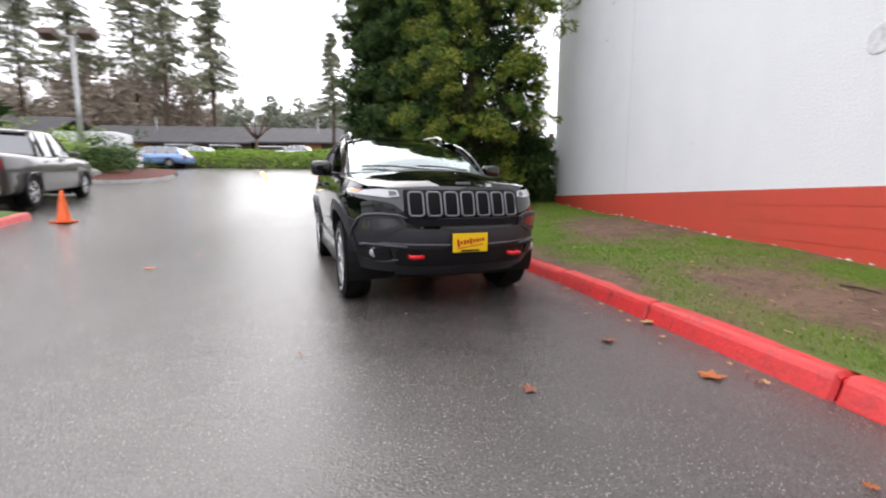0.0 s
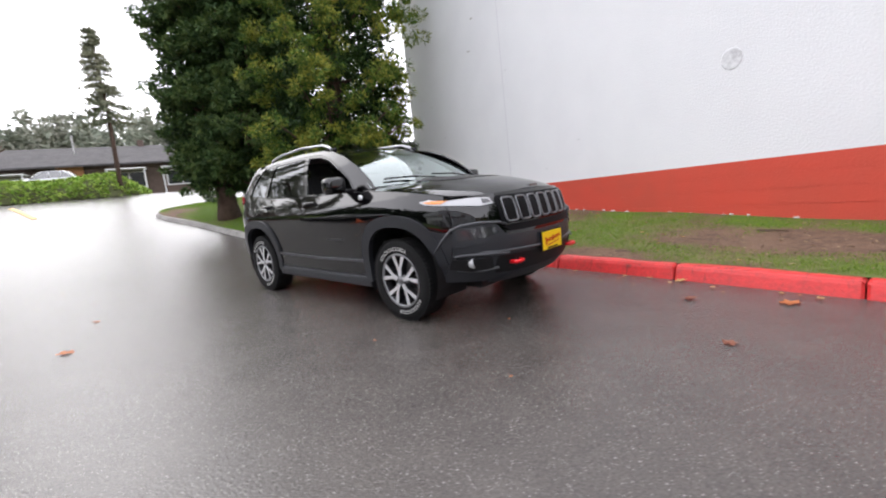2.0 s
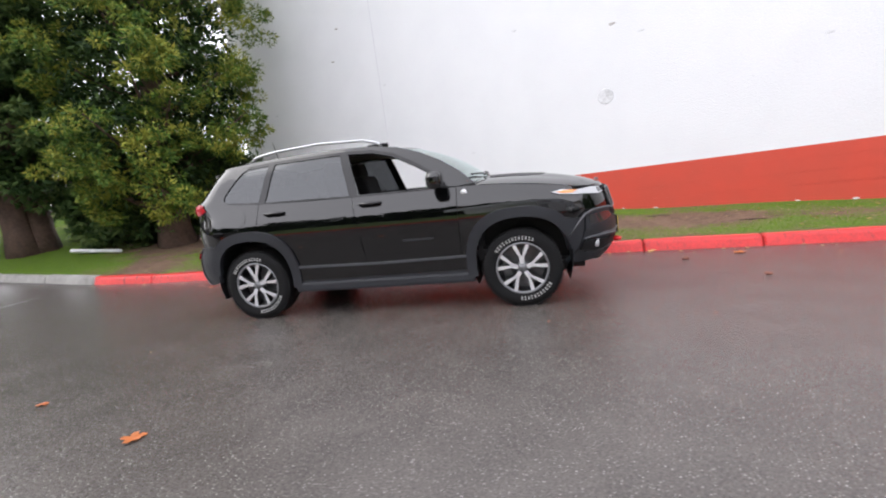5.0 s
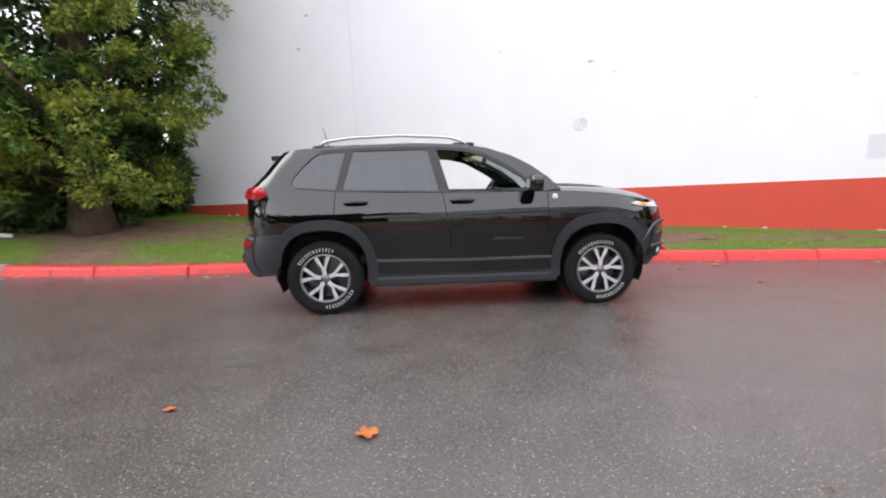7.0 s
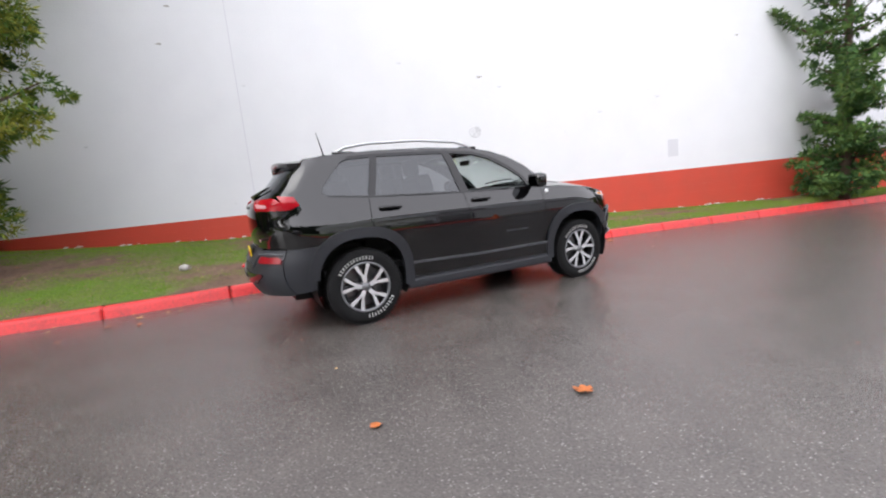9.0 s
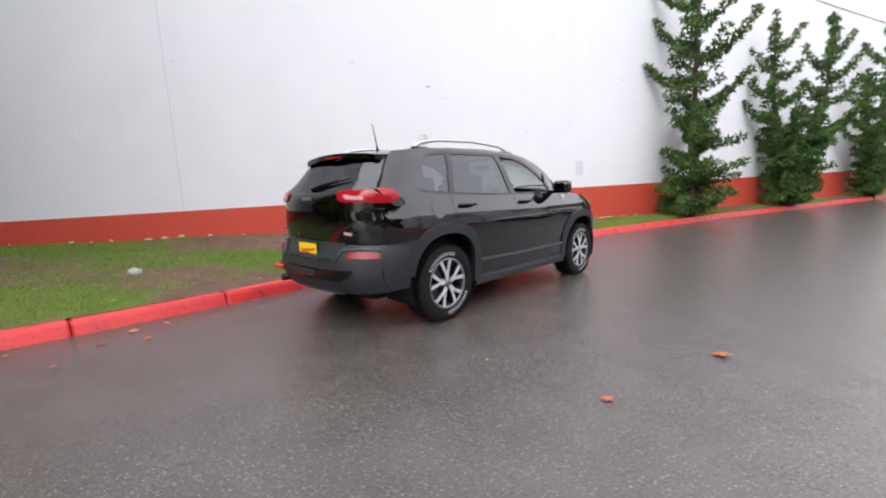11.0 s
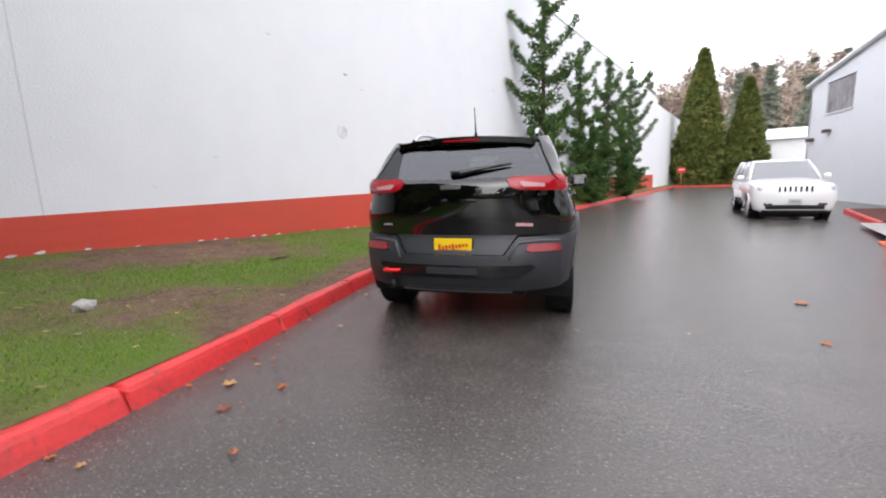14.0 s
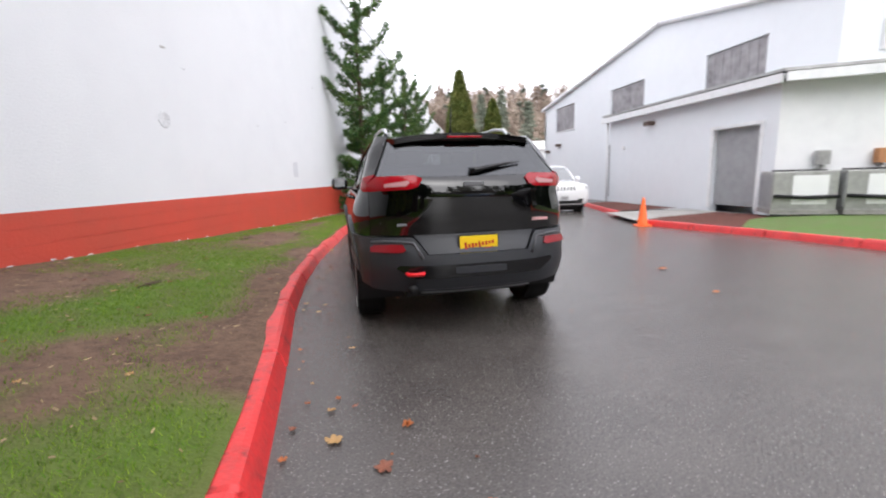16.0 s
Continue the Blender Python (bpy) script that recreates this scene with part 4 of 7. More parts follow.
    front_strip("skid_plate", [(-0.55, 0.33), (0.55, 0.33), (0.48, 0.405), (-0.48, 0.405)], CLAD, car, 0.02, "dark grey skid plate")
    # tail
    gl = lambda z: curve((0.80, 1.10, 1.22, 1.50), (0.765, 0.76, 0.735, 0.60), z)
    rear_strip("tailgate", [(-EY, 0.79), (EY, 0.79), (EY, 1.15), (0.735, 1.225), (0.735, 1.235), (-0.735, 1.235), (-0.735, 1.225), (-EY, 1.15)], PAINT, car, 0.0)
    rear_strip("rear_window", [(-0.735, 1.24), (-0.3, 1.225), (0.3, 1.225), (0.735, 1.24), (0.69, 1.34), (0.615, 1.515), (-0.615, 1.515), (-0.69, 1.34)], REARGLASS, car, 0.0, "dark tinted rear window", rim=0.004)
    for s in (1, -1):
        q = (lambda p: p) if s > 0 else mirrored
        rear_strip("rear_pillar", q([(0.735, 1.238), (0.765, 1.225), (0.72, 1.34), (0.645, 1.51), (0.60, 1.53), (0.60, 1.50), (0.675, 1.34)]), GRILLE, car, -0.003)
    sp_top = lambda x, y: (x, y, roof_z(max(x, -1.70), y) - 0.10 * max(0, -1.70 - x) + 0.008)
    panel("rear_spoiler", [(-1.66, 0.60), (-1.80, 0.62), (-1.89, 0.57), (-1.93, 0.3), (-1.94, 0), (-1.93, -0.3), (-1.89, -0.57), (-1.80, -0.62), (-1.66, -0.60)], sp_top, PAINT, car, 0.06, 0.045, "gloss black roof spoiler", toward=(-1.8, 0, 1.2))
    panel("spoiler_underside", [(-1.66, 0.60), (-1.80, 0.62), (-1.89, 0.57), (-1.93, 0), (-1.89, -0.57), (-1.80, -0.62), (-1.66, -0.60)], lambda x, y: (x, y, sp_top(x, y)[2] - 0.045), GLOSS, car, 0.1, 0.002, toward=(-1.8, 0, 2.4))
    box("brake_light", (-1.93, 0, 1.545), (0.02, 0.30, 0.018), REDLENS, car, bevel=0.004)
    for s in (1, -1):
        q = (lambda p: p) if s > 0 else mirrored
        tl = rear_strip("tail_light", q([(0.41, 1.203), (0.44, 1.155), (0.50, 1.134), (0.80, 1.128), (0.80, 1.185), (0.735, 1.226), (0.46, 1.226)]), REDLENS, car, 0.016, "red tail light with pale centre")
        rear_strip("reversing_lens", q([(0.50, 1.184), (0.53, 1.158), (0.68, 1.156), (0.68, 1.182), (0.52, 1.194)]), PALELENS, tl, 0.020, "pale pink lens")
        skin = lambda x, z, s=s: (x, s * side_y(x, z), z)
        panel("tail_light_wing", [(rear_x(0.80, 1.13), 1.128), (rear_x(0.80, 1.18), 1.185), (-2.02, 1.245), (-1.90, 1.232), (-1.86, 1.16), (-1.94, 1.128)], skin, REDLENS, tl, 0.04, 0.02, "", 0.014)
        rear_strip("reflector", q([(0.55, 0.672), (0.58, 0.662), (0.79, 0.665), (0.79, 0.692), (0.76, 0.710), (0.57, 0.708)]), DULLRED, car, 0.036, "red bumper reflector")
        rod("reflector_trim", [Vector((rear_x(y, z) - 0.034, s * y, z)) for y, z in ((0.44, 0.62), (0.50, 0.735), (0.66, 0.748), (0.80, 0.740))], 0.012, GREYTRIM, car, 8)
    rear_strip("rear_bumper", [(-EY, 0.38), (-0.5, 0.37), (0.5, 0.37), (EY, 0.38), (EY, 0.78), (0.50, 0.775), (0.40, 0.64), (-0.40, 0.64), (-0.50, 0.775), (-EY, 0.78)], CLAD, car, 0.022, "matt dark grey rear bumper", rim=0.06)
    rear_strip("plate_recess", [(-0.49, 0.79), (-0.39, 0.645), (0.39, 0.645), (0.49, 0.79)], CLAD, car, 0.004, "dark grey plate recess")
    rear_strip("bumper_bar", [(-0.62, 0.55), (-0.5, 0.48), (0.5, 0.48), (0.62, 0.55), (0.60, 0.57), (0.45, 0.565), (-0.45, 0.565), (-0.60, 0.57)], GLOSS, car, 0.036, "gloss black bumper bar")
    rear_strip("bumper_step", rounded(-0.20, 0.505, 0.20, 0.548, 0.01), CLAD, car, 0.042)
    rear_strip("rear_skid", [(-0.45, 0.35), (0.45, 0.35), (0.42, 0.385), (-0.42, 0.385)], SATIN, car, 0.02, "satin skid plate")
    rod("rear_tow_hook", [(-2.26, 0.44, 0.515), (-2.315, 0.45, 0.515), (-2.325, 0.505, 0.515), (-2.315, 0.56, 0.515), (-2.26, 0.565, 0.515)], 0.016, HOOKRED, car, 8, "red painted tow hook")
    rod("exhaust_tip", [(-2.05, 0.52, 0.385), (-2.27, 0.52, 0.385)], 0.036, DARK, car, 16)
    rod("rear_wiper", [Vector((rear_x(y, z) - 0.03, y, z)) for y, z in ((0.03, 1.262), (-0.06, 1.275), (-0.25, 1.31), (-0.43, 1.338))], [0.026, 0.020, 0.013, 0.007], GLOSS, car, 8)
    box("tailgate_badge", (rear_x(0, 1.15) - 0.004, 0.02, 1.165), (0.010, 0.16, 0.032), SATIN, car, bevel=0.003)
    box("trim_badge", (rear_x(-0.5, 0.86) - 0.004, -0.50, 0.872), (0.010, 0.22, 0.024), PALELENS, car, Matrix.Rotation(radians(-8), 4, "Z"), 0.003)
    box("model_badge", (rear_x(0.55, 0.86) - 0.004, 0.55, 0.872), (0.008, 0.13, 0.018), SATIN, car, Matrix.Rotation(radians(9), 4, "Z"), 0.002)
    rod("antenna", [(-1.42, -0.02, 1.63), (-1.425, -0.02, 1.675), (-1.475, -0.02, 1.89)], [0.022, 0.007, 0.003], DARK, car, 6)
    # show plates, with bars in place of the lettering
    for x, z, d in ((front_x(0, 0.60) + 0.035, 0.595, 1), (rear_x(0, 0.72) - 0.02, 0.695, -1)):
        plate = box("plate", (x, 0, z), (0.012, 0.305, 0.152), PLATEY, car, None, 0.003, "yellow dealer plate with red script")
        box("plate_frame", (x - d * 0.004, 0, z), (0.010, 0.325, 0.172), DARK, plate, bevel=0.003)
        bm = bmesh.new()
        rot = Matrix.Rotation(radians(8 * d), 4, "X")
        for k in range(9):
            hgt = 0.062 if k == 0 else (0.026, 0.034, 0.026, 0.046, 0.026, 0.030, 0.022, 0.026)[k - 1]
            yy = d * (-0.105 + k * 0.027)
            add_box(bm, (x + d * 0.008, yy, z + 0.010 + d * yy * 0.12), (0.003, 0.017, hgt), rot)
        add_box(bm, (x + d * 0.008, 0.0, z - 0.030), (0.003, 0.22, 0.006), rot)
        part("plate_script", bm, PLATER, plate, "red script drawn as plain bars")
        box("plate_strip", (x + d * 0.0065, 0, z - 0.064), (0.003, 0.16, 0.014), DARK, plate)
    # floor and cabin
    box("underbody", (0, 0, 0.31), (3.9, 1.06, 0.12), DARK, car, bevel=0.02)
    box("floor_pan", (0, 0, 0.30), (1.86, 1.56, 0.09), DARK, car, bevel=0.02)
    box("cabin_floor", (-0.25, 0, 0.50), (2.9, 1.5, 0.06), CABIN, car)
    box("firewall", (0.98, 0, 0.78), (0.04, 1.5, 0.7), CABIN, car)
    box("engine", (1.45, 0, 0.62), (0.9, 0.9, 0.5), DARK, car, bevel=0.05)
    box("load_floor", (-1.65, 0, 0.72), (0.75, 1.2, 0.05), CABIN, car)
    bm = bmesh.new()
    add_box(bm, (0.76, 0, 1.05), (0.42, 1.50, 0.24), bevel=0.07)
    add_box(bm, (0.60, 0, 0.82), (0.30, 0.36, 0.40), bevel=0.05)
    part("dashboard", bm, CABIN, car, smooth=True)
    st = new("steering_wheel")
    st.parent, st.matrix_basis = car, pose(0.42, 0.37, 1.06, 0, -68, 0)
    bm = bmesh.new()
    ring = [(0.185 * math.cos(radians(15 * k)), 0.185 * math.sin(radians(15 * k)), 0) for k in range(24)]
    for a, b in zip(ring, ring[1:] + ring[:1]):
        V, F = tube([a, b], 0.016, 8)
        vs = [bm.verts.new(v) for v in V]
        for f in F[:-2]:
            bm.faces.new([vs[i] for i in f])
    part("rim", bm, CABIN, st, smooth=True)
    bm = bmesh.new()
    add_box(bm, (0, 0, -0.01), (0.12, 0.14, 0.04), bevel=0.015)
    add_box(bm, (0, 0, 0), (0.05, 0.34, 0.02))
    part("hub", bm, CABIN, st)
    for yc in (0.37, -0.37):
        seat = new("front_seat")
        seat.parent, seat.matrix_basis = car, pose(-0.18, yc, 0.52)
        box("cushion", (0.08, 0, 0.17), (0.52, 0.52, 0.20), SEAT, seat, bevel=0.06)
        box("backrest", (-0.28, 0, 0.53), (0.17, 0.50, 0.66), SEAT, seat, Matrix.Rotation(radians(-14), 4, "Y"), 0.06)
        box("headrest", (-0.40, 0, 0.935), (0.10, 0.27, 0.17), SEAT, seat, Matrix.Rotation(radians(-10), 4, "Y"), 0.035)
    bench = new("rear_seat")
    bench.parent, bench.matrix_basis = car, pose(-1.05, 0, 0.55)
    box("cushion", (0.05, 0, 0.16), (0.50, 1.30, 0.18), SEAT, bench, bevel=0.05)
    box("backrest", (-0.30, 0, 0.50), (0.16, 1.30, 0.62), SEAT, bench, Matrix.Rotation(radians(-16), 4, "Y"), 0.05)
    for yc in (0.38, -0.38):
        box("headrest", (-0.40, yc, 0.86), (0.09, 0.25, 0.14), SEAT, bench, bevel=0.03)
    box("inside_mirror", (0.34, 0, 1.50), (0.02, 0.22, 0.06), DARK, car, bevel=0.01)
    return car


build_suv(SHIFT @ pose(1.55, 5.4, 0, 0, 0, -90))


# ---- other vehicles ----
def loft(name, stations, m, parent, label="", smooth=True):
    """A closed skin through half sections (x, [(y, z), ...] from the bottom to the top middle)."""
    V, F = [], []
    k = len(stations[0][1])
    w = 2 * k
    for x, half in stations:
        V += [(x, y, z) for y, z in half] + [(x, -y, z) for y, z in half[::-1]]
    for i in range(len(stations) - 1):
        F += [(i * w + j, (i + 1) * w + j, (i + 1) * w + (j + 1) % w, i * w + (j + 1) % w) for j in range(w)]
    F += [tuple(range(w)), tuple(range((len(stations) - 1) * w, len(stations) * w))[::-1]]
    bm = bmesh.new()
    vs = [bm.verts.new(v) for v in V]
    for f in F:
        bm.faces.new([vs[i] for i in f])
    bmesh.ops.remove_doubles(bm, verts=bm.verts, dist=1e-4)
    bmesh.ops.recalc_face_normals(bm, faces=bm.faces)
    ob = part(name, bm, m, parent, label, smooth)
    return ob


def vehicle(place, name, label, paint, L=4.8, Wd=1.94, H=1.76, hood=1.08, belt=1.12, wb=2.9, wheel_r=0.38, cabin=(0.95, 0.25, -1.85, -2.25), front_over=0.92, bed=None, group="", nose=0.12):
    """A parked vehicle as body, cabin glass, roof, wheels and lamps; forward is local +x, the wheelbase is centred."""
    v = tagged(new(name), label, "car", group)
    v.matrix_world = place
    hw, xf_, xr_ = Wd / 2, wb / 2 + front_over, wb / 2 + front_over - L
    tail_z = belt + 0.02 if bed is None else belt

    def sec(x, w, lo, top, crown=0.03):
        return (x, [(0.0, lo), (w * 0.80, lo), (w * 0.95, lo + 0.08), (w, lo + 0.30), (w, (lo + top) / 2 + 0.1), (w * 0.965, top - 0.10), (w * 0.90, top - 0.02), (w * 0.5, top + crown * 0.7), (0.0, top + crown)])

    st = [sec(xf_, hw * 0.84, 0.36, hood - nose - 0.06), sec(xf_ - 0.07, hw * 0.93, 0.30, hood - nose * 0.8), sec(xf_ - 0.28, hw * 0.975, 0.28, hood - nose * 0.4), sec(xf_ - 0.6, hw, 0.28, hood), sec(cabin[0] + 0.05, hw, 0.28, hood + 0.06)]
    if bed is None:
        st += [sec(cabin[0] - 0.3, hw, 0.28, belt), sec(cabin[2], hw, 0.28, belt + 0.04), sec(xr_ + 0.3, hw * 0.98, 0.30, tail_z), sec(xr_ + 0.05, hw * 0.93, 0.34, tail_z - 0.05), sec(xr_, hw * 0.86, 0.40, tail_z - 0.16)]
    else:
        st += [sec(cabin[0] - 0.3, hw, 0.30, belt), sec(cabin[3], hw, 0.30, belt + 0.03), sec(xr_ + 0.05, hw * 0.98, 0.36, belt + 0.06), sec(xr_, hw * 0.95, 0.40, belt + 0.04)]
    body = loft("body", st, paint, v)
    for cx in (wb / 2, -wb / 2):
        cut = lathe("cutter", [(wheel_r + 0.06, -1.5), (wheel_r + 0.06, 1.5)], DARK, None, 24, "", v.matrix_world @ pose(cx, 0, wheel_r - 0.01, 90))
        mod = body.modifiers.new("arch", "BOOLEAN")
        mod.operation, mod.object, mod.solver = "DIFFERENCE", cut, "EXACT"
        bpy.context.view_layer.update()
        dg = bpy.context.evaluated_depsgraph_get()
        me = bpy.data.meshes.new_from_object(body.evaluated_get(dg))
        body.modifiers.clear()
        body.data = me
        bpy.data.objects.remove(cut)
        me.materials.clear()
        me.materials.append(paint)
        for p in me.polygons:
            p.material_index = 0
        box("axle_well", (cx, 0, wheel_r), (wheel_r * 2, Wd * 0.70, wheel_r * 1.4), DARK, v)
        for s in (1, -1):
            wheel(v, pose(cx, s * (hw - 0.14), wheel_r - 0.005, 0, random.uniform(0, 70), 0 if s > 0 else 180), wheel_r, wheel_r * 0.64, 5, False, ALLOY, 0.25)
            rod("wheel_arch_lip", [(cx + (wheel_r + 0.055) * math.cos(radians(a)), s * (hw + 0.004), wheel_r + (wheel_r + 0.055) * math.sin(radians(a))) for a in range(-5, 186, 19)], 0.016, paint, v, 6)
    # cabin: dark glass with pillars and a painted roof
    a, b, c, d = cabin
    wt, wbt = hw * 0.70, hw * 0.90
    glass_st = []
    for x, top in ((a, belt + 0.03), ((a + b) / 2, (belt + H) / 2), (b, H - 0.05), ((b + c) / 2, H - 0.02), (c, H - 0.06), ((c + d) / 2, (belt + H) / 2 + 0.12), (d, belt + 0.05)):
        k = (top - belt) / (H - belt)
        w1 = wbt + (wt - wbt) * k
        glass_st.append((x, [(0.0, belt - 0.06), (wbt * 0.98, belt - 0.06), (w1, top - 0.01), (w1 * 0.7, top + 0.02 * k), (0.0, top + 0.03 * k)]))
    loft("window_glass", glass_st, CARGLASS, v, "dark glossy windows", False)
    roof_st = [(x, [(0.0, z), (w, z), (w + 0.012, z + 0.03), (w * 0.7, z + 0.055), (0.0, z + 0.065)]) for x, w, z in ((b + 0.05, wt * 0.96, H - 0.085), (b - 0.2, wt, H - 0.06), ((b + c) / 2, wt, H - 0.05), (c + 0.1, wt * 0.99, H - 0.075), (c - 0.12, wt * 0.95, H - 0.12))]
    loft("roof", roof_st, paint, v)
    for s in (1, -1):
        for x0, x1, r in ((a - 0.02, b, 0.035), (0.35 * b + 0.65 * (b + c) / 2, 0.35 * b + 0.65 * (b + c) / 2 + 0.02, 0.035), ((b + c) / 2 - 0.45, (b + c) / 2 - 0.42, 0.03), (d + 0.05, c, 0.06)):
            rod("pillar", [(x0, s * wbt * 0.985, belt), ((x0 + x1) / 2, s * (wbt + wt) / 2 * 1.01, (belt + H) / 2), (x1, s * wt * 1.01, H - 0.06)], r, paint, v, 8)
        bm = bmesh.new()
        add_box(bm, (a - 0.28, s * (hw + 0.10), belt + 0.08), (0.12, 0.20, 0.15), bevel=0.04)
        part("side_mirror", bm, paint, v, smooth=True)
        for hx in (0.15, -0.85):
            box("handle", (hx, s * (hw + 0.005), belt - 0.12), (0.16, 0.03, 0.03), paint, v, bevel=0.01)
        box("headlight", (xf_ - 0.10, s * hw * 0.70, hood - 0.17), (0.16, 0.36, 0.12), CLEARLENS, v, Matrix.Rotation(radians(-s * 14), 4, "Z"), 0.03)
        box("fog_lamp", (xf_ - 0.02, s * hw * 0.62, 0.52), (0.08, 0.20, 0.07), SMOKE, v, None, 0.02)
        box("tail_light", (xr_ + 0.05, s * hw * 0.86, tail_z - 0.20), (0.14, 0.16, 0.26), REDLENS, v, None, 0.03)
    box("lower_grille", (xf_ - 0.005, 0, 0.44), (0.06, hw * 1.35, 0.12), DARK, v, None, 0.02)
    box("bumper_valance", (xf_ - 0.12, 0, 0.33), (0.22, hw * 1.5, 0.10), DARK, v, None, 0.03)
    for k in range(7):
        bm = bmesh.new()
        add_box(bm, (xf_ - 0.035, (k - 3) * 0.118, hood - 0.19), (0.08, 0.062, 0.17), bevel=0.02)
        part("grille_slot", bm, DARK, v, "dark grille opening")
    p = box("plate", (xf_ + 0.03, 0, 0.60), (0.012, 0.30, 0.15), SPAINT, v, None, 0.003, "pale number plate with a plain bar")
    box("plate_bar", (xf_ + 0.038, 0, 0.60), (0.004, 0.22, 0.05), GREY, p)
    box("rear_bumper", (xr_ + 0.04, 0, 0.52), (0.16, hw * 1.7, 0.22), SPAINT if bed else paint, v, None, 0.04)
    return v


vehicle(pose(-7.95, -11.15, land(-8, -11.2) - 0.01, 0, 0.6, 98), "white_suv", "white SUV with seven-slot grille parked on wet asphalt", WPAINT, hood=1.13, belt=1.16, cabin=(1.0, 0.30, -1.85, -2.2), group="parked cars", nose=0.07)
vehicle(pose(-15.75, 8.5, 0.80, 0, -4.6, 111.7), "pickup_truck", "dark grey crew-cab pickup truck on chrome wheels", GPAINT, 5.8, 2.02, 1.96, 1.22, 1.28, 3.55, 0.41, (1.05, 0.45, -1.0, -1.25), 0.98, bed=True, group="parked cars")
vehicle(pose(-23.6, 27.0, land(-23.6, 27) + 0.02, 0, 0, 186), "estate_car", "light blue estate car before a green bank", BPAINT, 4.7, 1.78, 1.46, 0.92, 0.92, 2.7, 0.32, (0.85, 0.15, -1.7, -2.05), 0.95, group="parked cars")
vehicle(pose(-16.5, 35.6, land(-16, 35.6) + 0.55, 0, 0, 180), "silver_car", "silver saloon car parked behind the ivy bank", SPAINT, 4.6, 1.78, 1.45, 0.9, 0.92, 2.7, 0.32, (0.8, 0.1, -1.0, -1.6), 0.95, group="parked cars")
vehicle(pose(-25.5, 36.0, land(-25, 36) + 0.4, 0, 0, 175), "silver_car", "silver saloon car parked behind the ivy bank", SPAINT, 4.6, 1.78, 1.45, 0.9, 0.92, 2.7, 0.32, (0.8, 0.1, -1.0, -1.6), 0.95, group="parked cars")

# ---- trees ----
def leaf_mat(name, dark, mid, tip, scale=1.6):
    """Foliage whose hue drifts from clump to clump and from blade to blade."""
    m = mat(name, mid, 0.7, spec=0.25)
    n, l = m.node_tree.nodes, m.node_tree.links
    tc, no, g, add, ramp = n.new("ShaderNodeTexCoord"), n.new("ShaderNodeTexNoise"), n.new("ShaderNodeNewGeometry"), n.new("ShaderNodeMath"), n.new("ShaderNodeValToRGB")
    no.inputs["Scale"].default_value, no.inputs["Detail"].default_value = scale, 2
    add.operation = "MULTIPLY_ADD"
    add.inputs[1].default_value = 0.42
    l.new(tc.outputs["Object"], no.inputs["Vector"])
    l.new(g.outputs["Random Per Island"], add.inputs[0])
    l.new(no.outputs[0], add.inputs[2])
    l.new(add.outputs[0], ramp.inputs[0])
    el = ramp.color_ramp.elements
    el[0].position, el[0].color, el[1].position, el[1].color = 0.42, (*dark, 1), 0.95, (*tip, 1)
    e = el.new(0.66)
    e.color = (*mid, 1)
    l.new(ramp.outputs[0], n["Principled BSDF"].inputs["Base Color"])
    return m


LEAF_C = leaf_mat("cedar_spray", (0.032, 0.085, 0.015), (0.090, 0.160, 0.022), (0.30, 0.30, 0.045))
# near-black green: the shade inside a crown is put into this colour
LEAF_SHADE = leaf_mat("shaded_crown_spray", (0.012, 0.030, 0.008), (0.022, 0.050, 0.010), (0.045, 0.080, 0.016))
LEAF_D = leaf_mat("dark_cypress_spray", (0.026, 0.056, 0.018), (0.052, 0.100, 0.028), (0.110, 0.155, 0.042))
# fir green paled and greyed: haze in the air is mixed into the colour
LEAF_T_HAZE = leaf_mat("hazed_fir_spray", (0.130, 0.150, 0.095), (0.200, 0.215, 0.140), (0.300, 0.290, 0.210), 0.3)
LEAF_F = leaf_mat("fir_needles", (0.024, 0.060, 0.018), (0.045, 0.105, 0.026), (0.115, 0.185, 0.040), 2.0)
LEAF_Y = leaf_mat("cypress_green", (0.060, 0.090, 0.018), (0.100, 0.125, 0.026), (0.150, 0.150, 0.038), 0.5)
LEAF_I = mat("ivy_leaf", (0.155, 0.310, 0.030), 0.7, island=1, color2=(0.300, 0.390, 0.060))
# wood green lightened towards grey, with the haze of distance painted in
LEAF_W_HAZE = leaf_mat("far_wood", (0.170, 0.205, 0.155), (0.240, 0.265, 0.205), (0.330, 0.330, 0.270), 0.1)
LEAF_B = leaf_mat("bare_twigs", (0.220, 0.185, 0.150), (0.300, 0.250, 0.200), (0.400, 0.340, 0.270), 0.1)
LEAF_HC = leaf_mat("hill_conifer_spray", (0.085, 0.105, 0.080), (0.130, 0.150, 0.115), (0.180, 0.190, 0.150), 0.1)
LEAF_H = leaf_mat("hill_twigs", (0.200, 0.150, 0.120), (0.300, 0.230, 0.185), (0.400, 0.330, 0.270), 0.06)


